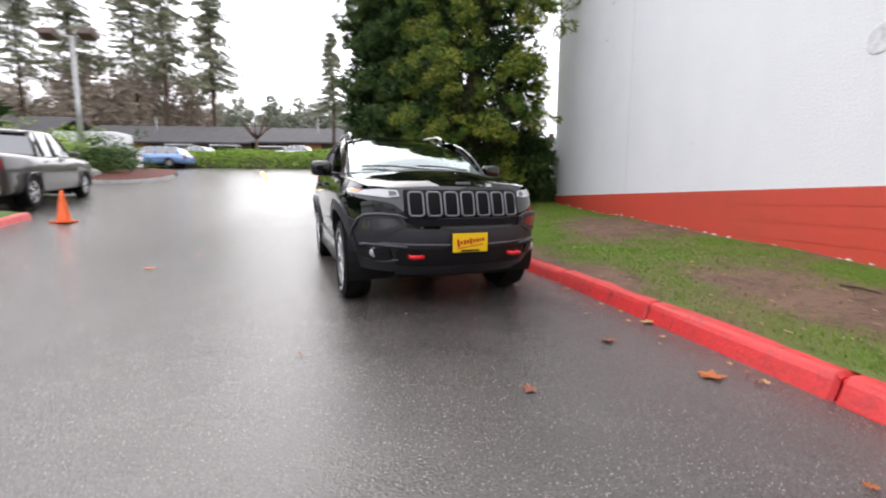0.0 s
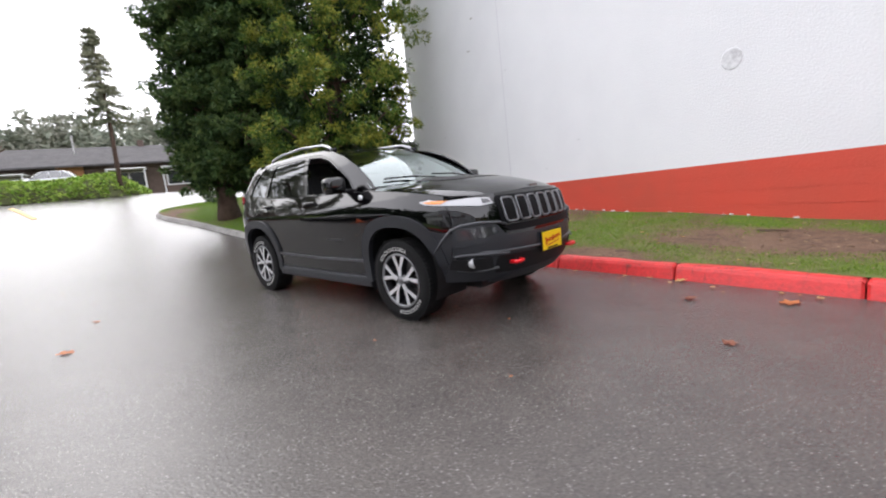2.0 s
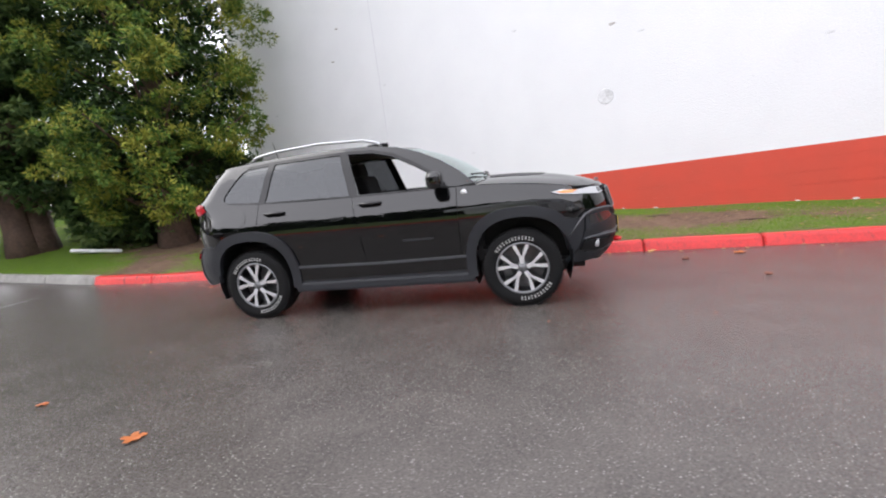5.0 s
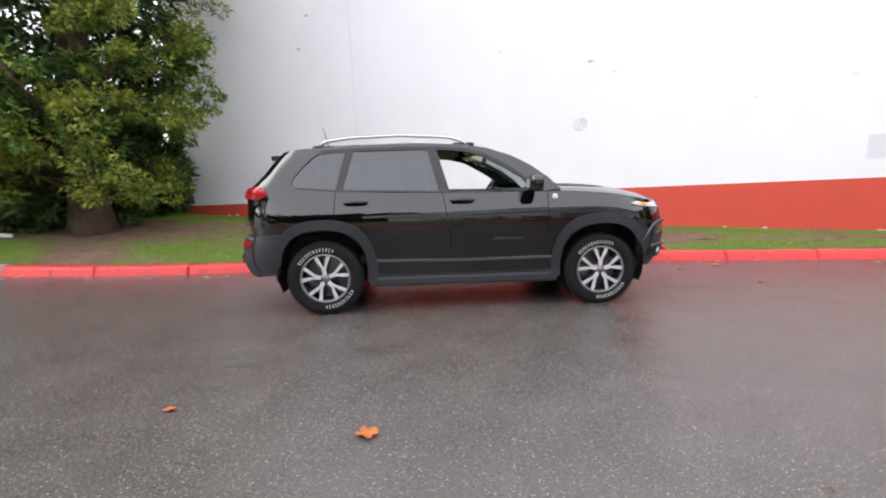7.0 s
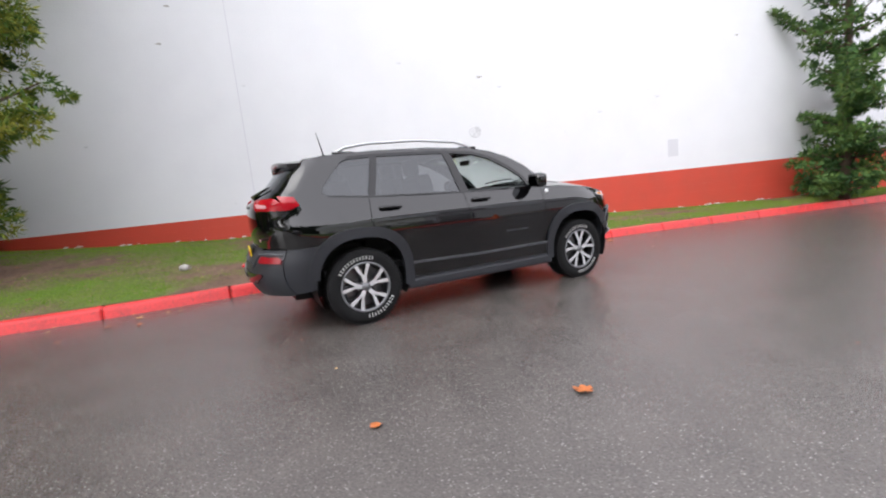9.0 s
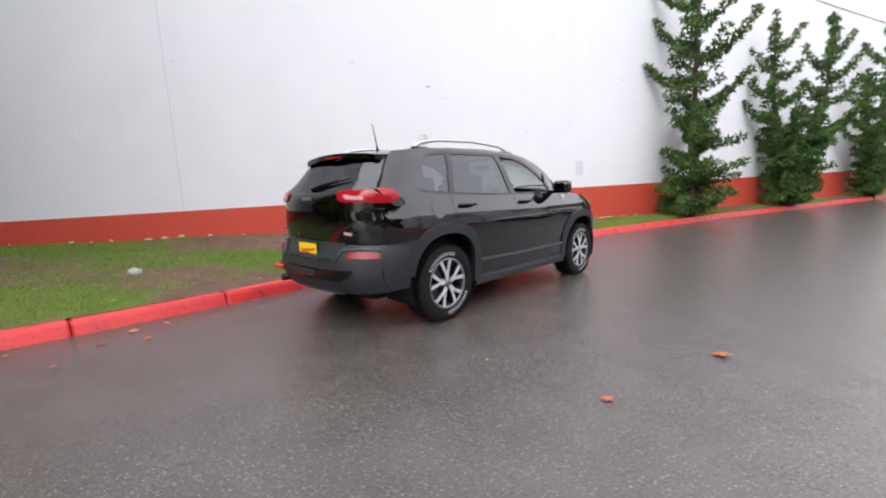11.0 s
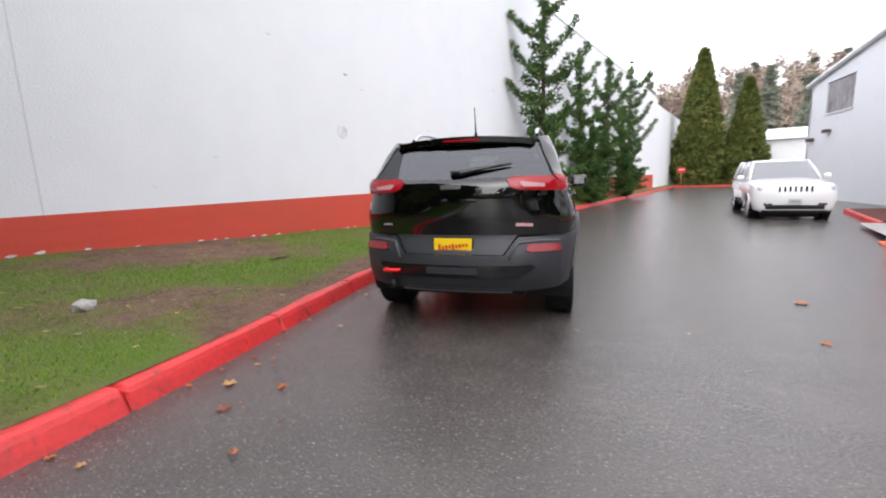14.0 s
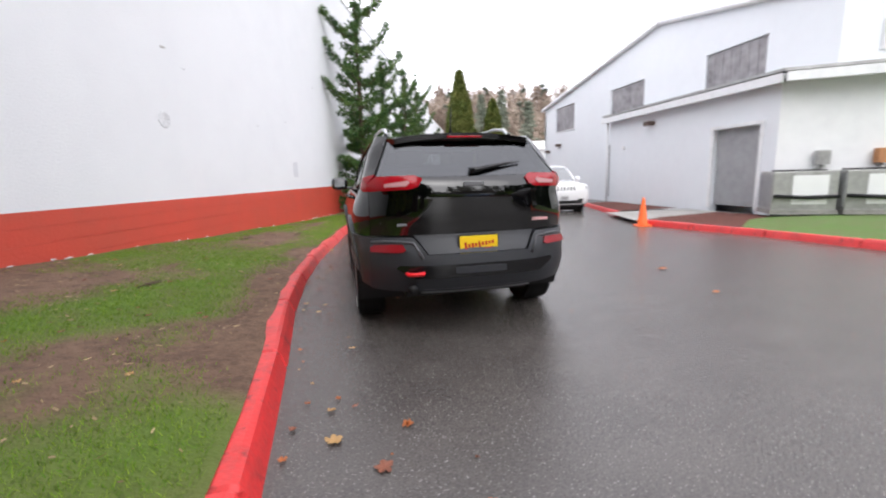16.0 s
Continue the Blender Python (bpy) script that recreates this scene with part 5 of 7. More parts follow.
def leaves(name, clumps, per, size, m, parent, rng, flat=0.5, long=2.0, droop=0.0):
    """Small two-sided leaf blades in clumps (x, y, z, r): each blade is a kinked strip of two triangles."""
    C = np.repeat(np.array(clumps, float), per, axis=0)
    n = len(C)
    d = rng.normal(size=(n, 3))
    d /= np.linalg.norm(d, axis=1)[:, None]
    rad = rng.uniform(0.35, 1.0, n) ** 0.6
    off = d * (C[:, 3] * rad)[:, None]
    off[:, 2] *= flat
    P = C[:, :3] + off
    ax = d + rng.normal(size=(n, 3)) * 0.55
    ax[:, 2] -= droop
    ax /= np.linalg.norm(ax, axis=1)[:, None]
    sd = np.cross(ax, rng.normal(size=(n, 3)))
    sd /= np.linalg.norm(sd, axis=1)[:, None] + 1e-9
    up = np.cross(ax, sd)
    s = size * rng.uniform(0.6, 1.4, n)[:, None]
    A, B = P - sd * s * 0.5, P + sd * s * 0.5
    T = P + ax * s * long + up * s * 0.3
    M = P - ax * s * 0.6 + up * s * 0.2
    V = np.stack([M, A, T, B], 1).reshape(-1, 3)
    me = bpy.data.meshes.new(name)
    me.vertices.add(4 * n)
    me.vertices.foreach_set("co", V.ravel())
    me.loops.add(6 * n)
    base = np.arange(n)[:, None] * 4
    me.loops.foreach_set("vertex_index", np.concatenate([base + 0, base + 1, base + 2, base + 0, base + 2, base + 3], 1).ravel())
    me.polygons.add(2 * n)
    me.polygons.foreach_set("loop_start", np.arange(2 * n) * 3)
    me.update(calc_edges=True)
    me.materials.append(m)
    ob = new(name, me)
    ob.parent = parent
    return ob


def limb_mesh(name, limbs, m, parent, seg=7):
    V, F = [], []
    for path, radii in limbs:
        v, f = tube(path, radii, seg)
        F += [tuple(i + len(V) for i in q) for q in f]
        V += v
    return obj(name, V, F, m, parent, "", True)


def broad_tree(x, y, base, height, crown_lo, rx, leaf, label, seed, n_clump, per, size, shape=0.6, lean=(0, 0), stems=1, trunk_r=0.3):
    """A cypress-like tree: stout trunk, limbs out to clumps that leave gaps and an uneven outline."""
    rng = np.random.default_rng(seed)
    t = tagged(new("tree"), label, "tree", "trees by the wall's end")
    t.location = (x, y, base)
    limbs = []
    for s in range(stems):
        ox = (s - (stems - 1) / 2) * 0.35
        limbs.append(([(ox, 0, -0.15), (ox * 1.1, 0.02, 0.5), (ox * 1.5 + lean[0] * 0.3, 0.05, height * 0.35), (ox + lean[0], lean[1], height * 0.9)], [trunk_r * 1.35, trunk_r, trunk_r * 0.7, 0.04]))
    clumps, tries = [], 0

    def reach(u):
        return (min(1.0, 0.60 + u * 2.2) if u < 0.18 else (1 - ((u - 0.18) / 0.82) ** 2.2) ** shape) * rx

    while len(clumps) < n_clump and tries < n_clump * 20:
        tries += 1
        u = rng.uniform(0, 1)
        z = crown_lo + u * (height - crown_lo)
        a = rng.uniform(0, 2 * np.pi)
        lump = 1 + 0.20 * noise.noise((math.cos(a) * 2, math.sin(a) * 2, z * 0.8 + seed))
        r = reach(u) * lump * (rng.uniform(0.62, 0.9) if rng.random() < 0.35 else rng.uniform(0.86, 1.04))
        if noise.noise((math.cos(a) * r * 1.1 + seed, math.sin(a) * r * 1.1, z * 1.1)) < -0.10:
            continue
        cx, cy = r * math.cos(a) + lean[0] * u, r * math.sin(a) + lean[1] * u
        z -= 0.25 * (r / max(rx, 0.1)) * rng.random()
        big = rng.uniform(0.20, 0.42)
        clumps.append((cx, cy, z, big))
        for _ in range(2):
            clumps.append((cx + rng.normal() * big * 0.8, cy + rng.normal() * big * 0.8, z - rng.uniform(0, 0.3), big * rng.uniform(0.45, 0.75)))
        if len(clumps) % 4 == 0:
            zz = max(z - r * 0.45, crown_lo * 0.8)
            limbs.append(([(lean[0] * u * 0.6, lean[1] * u * 0.6, zz), (cx * 0.5, cy * 0.5, zz + (z - zz) * 0.35), (cx, cy, z)], [0.07, 0.04, 0.012]))
    limb_mesh("trunk", limbs, BARK, t)
    leaves("crown", clumps, per, size, leaf, t, rng, 0.7, 2.4, 0.1)
    # inner clumps whose dark colour paints the shade deep in the crown
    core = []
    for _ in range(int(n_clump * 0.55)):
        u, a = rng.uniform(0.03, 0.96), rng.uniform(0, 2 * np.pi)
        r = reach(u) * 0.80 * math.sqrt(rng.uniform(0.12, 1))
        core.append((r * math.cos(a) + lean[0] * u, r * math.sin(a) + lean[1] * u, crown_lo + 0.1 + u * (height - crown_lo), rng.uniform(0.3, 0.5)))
    leaves("inner_shade_foliage", core, 46, size * 1.9, LEAF_SHADE, t, rng, 0.9, 1.6, 0.1)
    return t


def wall_fir(x, y, base, stems, label, seed):
    """A ragged fir: stems with upswept boughs, thinner towards the top."""
    rng = np.random.default_rng(seed)
    t = tagged(new("fir_tree"), label, "fir tree", "firs along the wall")
    t.location = (x, y, base)
    limbs, clumps = [], []
    for dx, dy, height, w in stems:
        limbs.append(([(0, 0, -0.2), (dx * 0.5, dy * 0.4, height * 0.3), (dx, dy * 0.9, height * 0.6), (dx, dy, height)], [0.13, 0.10, 0.06, 0.012]))
        z = 0.22
        while z < height - 0.15:
            u = z / height
            for _ in range(6 if u < 0.38 else 3 if u < 0.7 else 2):
                a = rng.uniform(0, 2 * np.pi)
                L = w * (1 - u) ** 0.9 * rng.uniform(0.35, 0.95) + 0.08
                if rng.random() < 0.16 and u > 0.25:
                    L *= 1.6
                if math.cos(a) < -0.6:
                    L *= 1.15
                cx, cy = dx * min(u * 1.6, 1), dy * min(u * 1.6, 1)
                ex, ey = cx + L * math.cos(a), cy + L * math.sin(a)
                if ex > -x - 0.06:
                    ex = -x - 0.06
                tip = z + L * rng.uniform(0.15, 0.65) * (0.4 + u)
                limbs.append(([(cx, cy, z - 0.05), ((cx + ex) / 2, (cy + ey) / 2, z + (tip - z) * 0.25), (ex, ey, tip)], [0.03, 0.02, 0.006]))
                for k in np.linspace(0.25, 1.0, max(2, int(L / 0.17))):
                    clumps.append((cx + (ex - cx) * k, cy + (ey - cy) * k, z + (tip - z) * k**1.6, 0.18 * (1.15 - 0.4 * k)))
            z += 0.25 + 0.14 * u
        for k in np.linspace(0.75, 1.0, 8):
            clumps.append((dx, dy, height * k, 0.09))
        # a few long arms that sweep out and up
        for i, (zf, side) in enumerate(((0.47, 1), (0.55, -1), (0.60, 1), (0.68, -1), (0.74, 1), (0.40, -1), (0.82, -1))):
            L = w * rng.uniform(0.95, 1.25) * (1.35 - 0.7 * zf)
            a = (rng.uniform(0.15, 0.75) if side > 0 else rng.uniform(2.5, 3.9)) + 0.3
            ex = min(dx + L * math.cos(a), -x - 0.08)
            rise = L * rng.uniform(0.45, 0.85)
            arm = [(dx + (ex - dx) * k, dy * 0.9 + L * math.sin(a) * k, height * zf + rise * k**1.8 - 0.15 * math.sin(3.1 * k)) for k in np.linspace(0, 1, 7)]
            limbs.append((arm, [0.045, 0.04, 0.035, 0.03, 0.024, 0.016, 0.006]))
            for k in np.linspace(0.15, 1, int(L / 0.09)):
                q = k * 6
                j = min(int(q), 5)
                p = [arm[j][c] + (arm[j + 1][c] - arm[j][c]) * (q - j) for c in range(3)]
                clumps.append((p[0] + rng.normal() * 0.05, p[1], p[2] + 0.05, 0.19 * (1.1 - 0.55 * k)))
    limb_mesh("trunk", limbs, BARK, t, 5)
    leaves("needles", clumps, 40, 0.046, LEAF_F, t, rng, 0.75, 2.4)
    return t


def cone_tree(x, y, base, height, r, leaf, label, seed, name="cypress_tree", n=900, size=0.15, per=40):
    rng = np.random.default_rng(seed)
    t = tagged(new(name), label, "tree", "evergreens at the drive's end")
    t.location = (x, y, base)
    rod("trunk", [(0, 0, -0.3), (0, 0, height * 0.9)], [r * 0.12, 0.03], BARK, t, 7)
    cl = []
    for _ in range(n):
        u = rng.uniform(0, 1) ** 1.25
        a = rng.uniform(0, 2 * np.pi)
        rr = r * (1 - u**1.3) ** 0.85 * min(1, 0.75 + 2 * u) * (0.9 + 0.25 * noise.noise((math.cos(a) * 1.5, math.sin(a) * 1.5, u * 6 + seed))) * rng.uniform(0.7, 1.0)
        cl.append((rr * math.cos(a), rr * math.sin(a), 0.2 + u * (height - 0.2), r * 0.12))
    leaves("crown", cl, per, size, leaf, t, rng, 1.0, 1.6)
    return t


def tall_fir(x, y, base, height, r, seed, bare=0.35, leaf=None, label="tall sparse fir with bare lower trunk", fine=1.0):
    rng = np.random.default_rng(seed)
    t = tagged(new("tall_fir"), label, "fir tree", "tall firs behind the houses")
    t.location = (x, y, base)
    rod("trunk", [(0, 0, -0.5), (0.1, 0, height * 0.5), (0, 0, height)], [0.34 * fine, 0.22 * fine, 0.03], BARK, t, 7)
    cl = []
    z = height * bare
    while z < height:
        u = (z / height - bare) / (1 - bare)
        for _ in range(9):
            if rng.random() < 0.2:
                continue
            a, L = rng.uniform(0, 2 * np.pi), r * (1 - u) ** 0.8 * rng.uniform(0.5, 1.15) + 0.2
            for k in np.linspace(0.2, 1, 5):
                cl.append((L * k * math.cos(a), L * k * math.sin(a), z - 0.25 * L * k, 0.42 * fine * (1.2 - 0.5 * k)))
        z += 0.75 * fine
    leaves("crown", cl, 14 if fine < 1 else 18, 0.15 * fine, leaf or LEAF_D, t, rng, 0.5, 2.2, 0.2)
    return t


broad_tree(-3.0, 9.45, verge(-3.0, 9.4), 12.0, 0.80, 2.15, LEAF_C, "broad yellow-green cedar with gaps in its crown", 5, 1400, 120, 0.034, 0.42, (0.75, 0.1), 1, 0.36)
broad_tree(-4.75, 12.6, verge(-4.75, 12.6), 12.0, 1.0, 1.75, LEAF_D, "tall dark green cypress with a twin trunk", 11, 800, 90, 0.050, 0.5, (0, 0), 2, 0.30)
broad_tree(-6.0, 14.0, verge(-6.0, 14.0), 11.4, 1.0, 1.45, LEAF_D, "tall dark green cypress on a raised lawn", 17, 800, 90, 0.050, 0.5, (-0.2, 0), 1, 0.34)
broad_tree(-1.2, 10.6, verge(-1, 10.6), 2.2, 0.15, 1.5, LEAF_D, "low dark evergreen bush beside the wall", 23, 200, 60, 0.05, 0.6, (0, 0), 1, 0.05)
broad_tree(-3.0, 11.2, verge(-3, 11.2), 1.8, 0.12, 1.35, LEAF_D, "low dark evergreen bush behind a cedar", 27, 200, 60, 0.05, 0.6, (0, 0), 1, 0.05)
lawn_top = verge
wall_fir(-0.98, -8.85, lawn_top(-0.98, -8.85), [(0.0, 0.1, 8.5, 1.35)], "ragged green fir trained close to a white wall", 3)
wall_fir(-0.92, -15.0, lawn_top(-0.92, -15.0), [(0.25, 1.2, 6.9, 0.85), (-0.35, -1.6, 7.0, 0.85), (0, 0, 3.6, 0.95)], "two-stemmed ragged fir close to a white wall", 4)
wall_fir(-0.95, -22.6, lawn_top(-0.95, -22.6), [(0.0, -0.6, 8.2, 1.25), (0.0, 1.6, 5.5, 0.85)], "ragged fir close to a white wall", 8)
cone_tree(-2.7, -50, land(-2, -50), 14.5, 3.1, LEAF_Y, "broad conical cypress browned in patches", 31, n=1300)
cone_tree(-6.9, -51, land(-7, -50), 11.0, 2.6, LEAF_Y, "broad conical cypress browned in patches", 32, n=1000)
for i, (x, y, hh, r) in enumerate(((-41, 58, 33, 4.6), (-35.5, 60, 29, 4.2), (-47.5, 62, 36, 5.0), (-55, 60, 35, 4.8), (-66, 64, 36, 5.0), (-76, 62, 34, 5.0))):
    tall_fir(x, y, land(x, y), hh, r, 50 + i, 0.42, LEAF_T_HAZE)
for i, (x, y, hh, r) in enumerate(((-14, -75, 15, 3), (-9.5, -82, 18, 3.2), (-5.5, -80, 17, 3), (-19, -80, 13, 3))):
    tall_fir(x, y, land(x, y), hh, r, 70 + i, 0.1, LEAF_W_HAZE, "distant fir before a brown hillside")


def far_wood(name, spots, leaf, label, seed, per=120, size=0.5, flat=0.7, long=1.6):
    """A wood too far off to count: crowns of blades on a line of spots (x, y, base, height, r)."""
    rng = np.random.default_rng(seed)
    cl = []
    for x, y, b, hh, r in spots:
        for k in range(9):
            u = k / 9
            cl.append((x + rng.normal() * r * 0.3, y + rng.normal() * r * 0.3, b + hh * (0.06 + 0.9 * u), max(r * (1.05 - 0.85 * u), 0.6)))
    root = tagged(new(name), label, "wood", kind="stuff")
    leaves("crowns", cl, per, size, leaf, root, rng, flat, long)


rg = random.Random(9)
far_wood("wood", [(rg.uniform(-95, 15), rg.uniform(92, 120), 3.5, rg.uniform(17, 22), rg.uniform(3.2, 4.6)) for _ in range(210)], LEAF_W_HAZE, "dense green wood behind the low houses, greyed by painted haze", 1, 76, 0.42, 1.1, 1.8)
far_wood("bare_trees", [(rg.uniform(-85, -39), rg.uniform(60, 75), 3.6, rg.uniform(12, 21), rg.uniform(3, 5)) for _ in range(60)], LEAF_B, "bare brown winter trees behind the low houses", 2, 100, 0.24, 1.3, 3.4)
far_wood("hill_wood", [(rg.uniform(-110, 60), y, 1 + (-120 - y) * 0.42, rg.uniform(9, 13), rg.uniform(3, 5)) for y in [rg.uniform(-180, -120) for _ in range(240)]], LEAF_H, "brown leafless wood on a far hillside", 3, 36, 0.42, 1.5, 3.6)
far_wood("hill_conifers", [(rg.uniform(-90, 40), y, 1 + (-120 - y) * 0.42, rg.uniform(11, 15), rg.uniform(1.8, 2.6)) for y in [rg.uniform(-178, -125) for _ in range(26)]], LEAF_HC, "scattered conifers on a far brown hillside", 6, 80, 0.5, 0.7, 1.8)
# out-of-view row, added so the car paint and wet asphalt reflect something dark
far_wood("added_trees", [(rg.uniform(-60, -48), rg.uniform(-60, 38), 0.5, rg.uniform(15, 22), rg.uniform(3, 4.5)) for _ in range(110)], LEAF_SHADE, "unseen row of tall dark evergreens added across the car park to darken reflections", 4, 40, 0.7, 0.9, 1.8)
rise = tagged(obj("hillside", [(-240, -115, -1), (160, -115, -1), (160, -185, 28), (-240, -185, 28), (-240, -420, 30), (160, -420, 30)], [(0, 1, 2, 3), (3, 2, 5, 4)], EARTH), "brown wooded hillside", "hill", kind="structure")

# ---- ivy bank and planter ----
def bank(name, line, half, height, label, seed, n, leaf):
    rng = np.random.default_rng(seed)
    root = tagged(new(name), label, "hedge")
    pts = smooth_line(line, 0.8)
    V, F, w = [], [], 9
    for i, (x, y) in enumerate(pts):
        end = min(1.0, i / 2, (len(pts) - 1 - i) / 2)
        lump = 0.85 + 0.25 * noise.noise((x * 0.3, y * 0.3, seed))
        for k in range(w):
            a = math.pi * k / (w - 1)
            V.append((x + 0.1 * noise.noise((x, k, 1)), y - math.cos(a) * half * (0.4 + 0.6 * end), land(x, y) - 0.1 + math.sin(a) ** 0.7 * height * lump * (0.15 + 0.85 * end)))
    for i in range(len(pts) - 1):
        F += [(i * w + k, i * w + k + 1, (i + 1) * w + k + 1, (i + 1) * w + k) for k in range(w - 1)]
    obj("mound", V, F, EARTH, root, "", True)
    idx = rng.integers(0, len(F), n)
    cl = []
    for i in idx:
        q = np.array([V[j] for j in F[i]])
        u, v = rng.random(2)
        p = (q[0] * (1 - u) + q[1] * u) * (1 - v) + (q[3] * (1 - u) + q[2] * u) * v
        cl.append((p[0], p[1], p[2] + 0.04, 0.16))
    leaves("leaves", cl, 7, 0.10, leaf, root, rng, 0.8, 1.2)
    return root


bank("ivy_bank", [(-60, 30.5), (-45, 30.2), (-30, 30.0), (-20, 30.0), (-14, 29.9), (-10.2, 29.8)], 1.7, 1.5, "long bank overgrown with bright green ivy", 1, 9000, LEAF_I)
bank("ivy_bush", [(-14.6, 31.6), (-13, 31.6), (-11.6, 31.6)], 1.0, 2.15, "rounded ivy-covered mound on the bank", 2, 500, LEAF_I)
PLANTER = [(-17.0, 18.2), (-16.8, 16.6), (-17.2, 14.9), (-18.4, 13.7), (-20.8, 13.2), (-27, 14.0), (-40, 15.2)]
bedline = smooth_line(PLANTER, 0.7)
lawn_mesh("planting_bed", shifted(bedline, 0.14) + [(-40, 24), (-24, 23), (-18.6, 21.2)], 0.16, MULCH, "brown mulch bed behind a grey kerb", "planting bed", 0.25)
kerb_run("kerb", PLANTER + [], CONCRETE, 0.16, 0.16, 1.3, label="grey concrete kerb round a mulch bed")
for i, (x, y, r, leaf) in enumerate(((-19.2, 16.0, 0.9, LEAF_D), (-21.2, 15.8, 1.0, LEAF_I), (-19.9, 18.2, 1.0, LEAF_D), (-22.8, 17.8, 1.3, LEAF_I), (-25.5, 18.5, 1.4, LEAF_I), (-23.8, 20.2, 1.4, LEAF_I))):
    rng = np.random.default_rng(90 + i)
    b = tagged(new("bush"), "low rounded evergreen bush in brown mulch", "bush", "bushes in the bed")
    b.location = (x, y, land(x, y) + 0.3)
    rod("stem", [(0, 0, -0.2), (0, 0, 0.5)], 0.05, BARK, b, 6)
    leaves("crown", [(rng.normal() * r * 0.5, rng.normal() * r * 0.5, 0.15 + abs(rng.normal()) * r * 0.55, 0.32) for _ in range(110)], 26, 0.07, leaf, b, rng, 0.8, 1.4)


def stone(x, y, z, r, seed, m=STONE, label="pale grey stone lying on the grass", name="stone"):
    bm = bmesh.new()
    bmesh.ops.create_icosphere(bm, subdivisions=2, radius=r)
    for v in bm.verts:
        v.co *= 1 + 0.35 * noise.noise(v.co * (1.6 / r) + Vector((seed, 0, 0)))
        v.co.z *= 0.65
    ob = tagged(part(name, bm, m, None, "", False), label, "stone")
    ob.location = (x, y, z)
    return ob


stone(-18.6, 14.9, land(-18.6, 14.9) + 0.35, 0.28, 4, label="pale boulder at the edge of the mulch bed")
stone(-20.2, 14.2, land(-20.2, 14.2) + 0.35, 0.24, 5, label="pale boulder at the edge of the mulch bed")
utility = tagged(new("utility_box"), "pale grey utility box among the bushes", "utility box")
box("cabinet", (-20.4, 20.0, land(-20.4, 20.0) + 0.75), (0.8, 0.7, 1.0), SIDING, utility, bevel=0.04)
box("lid", (-20.4, 20.0, land(-20.4, 20.0) + 1.27), (0.88, 0.78, 0.06), SIDING, utility, bevel=0.02)

# ---- lamp poles ----
pole = tagged(new("street_lamp"), "tall grey lamp post with two floodlights", "street lamp")
rod("post", [(-23.0, 20, land(-23, 20)), (-23.0, 20, 9.3)], [0.16, 0.11], METAL, pole, 10)
rod("arm", [(-24.0, 20, 9.3), (-22.0, 20, 9.3)], 0.05, METAL, pole, 8)
for x in (-24.0, -22.0):
    box("floodlight", (x, 19.8, 9.35), (0.75, 0.55, 0.4), BROWNW, pole, Matrix.Rotation(radians(-25), 4, "X"), 0.06)
tall_fir(-11.4, 28.6, land(-11.4, 28.6), 9.8, 1.15, 57, 0.46, LEAF_T_HAZE, "thin sparse fir with a long bare trunk", 0.45)

# ---- low houses ----
WINDOWD = mat("dark_window", (0.03, 0.035, 0.04), 0.1)


def low_house(x0, x1, y0, base, eave, ridge, label):
    hse = tagged(new("house"), label, "house", "low houses behind the bank")
    L, xm, dep = x1 - x0, (x0 + x1) / 2, 8.0
    box("wall", (xm, y0 + dep / 2, base + (eave - base) / 2), (L, dep, eave - base), BROWNW, hse)
    V = [(x0 - 0.4, y0 - 0.9, eave - 0.15), (x1 + 0.4, y0 - 0.9, eave - 0.15), (x1 + 0.4, y0 + dep / 2, ridge), (x0 - 0.4, y0 + dep / 2, ridge), (x1 + 0.4, y0 + dep + 0.9, eave - 0.15), (x0 - 0.4, y0 + dep + 0.9, eave - 0.15)]
    V += [(a, b, c - 0.16) for a, b, c in V]
    obj("roof", V, [(0, 1, 2, 3), (3, 2, 4, 5), (0, 6, 7, 1), (6, 9, 8, 7), (9, 11, 10, 8), (5, 4, 10, 11), (1, 7, 8, 2), (2, 8, 10, 4), (0, 3, 9, 6), (3, 5, 11, 9)], SLATE, hse, "grey shingle roof")
    n = max(2, int(L / 4.2))
    for k in range(n):
        cx = x0 + (k + 0.5) * L / n
        if k % 3 == 1:
            box("timber_panel", (cx, y0 - 0.10, base + (eave - base) * 0.5), (1.9, 0.2, eave - base), BRICKTAN, hse, label="tan timber panel")
        else:
            wd = box("window", (cx, y0 - 0.05, base + 1.55), (2.6, 0.12, 1.5), TRIMW, hse)
            for j in (-0.62, 0.62):
                box("pane", (cx + j, y0 - 0.10, base + 1.55), (1.12, 0.06, 1.3), WINDOWD, wd)
            box("porch_canopy", (cx, y0 - 0.8, base + 2.45), (3.0, 1.5, 0.10), TRIMW, hse, label="pale porch canopy")
            box("post", (cx - 1.4, y0 - 1.45, base + 1.2), (0.10, 0.10, 2.4), TRIMW, hse)
            box("post", (cx + 1.4, y0 - 1.45, base + 1.2), (0.10, 0.10, 2.4), TRIMW, hse)
    rod("vent_pipe", [(xm - 2, y0 + 2, eave), (xm - 2, y0 + 2, ridge + 0.8)], 0.06, METAL, hse, 8)
    box("chimney", (xm + 3, y0 + 4, ridge), (0.5, 0.5, 1.0), BROWNW, hse)
    return hse


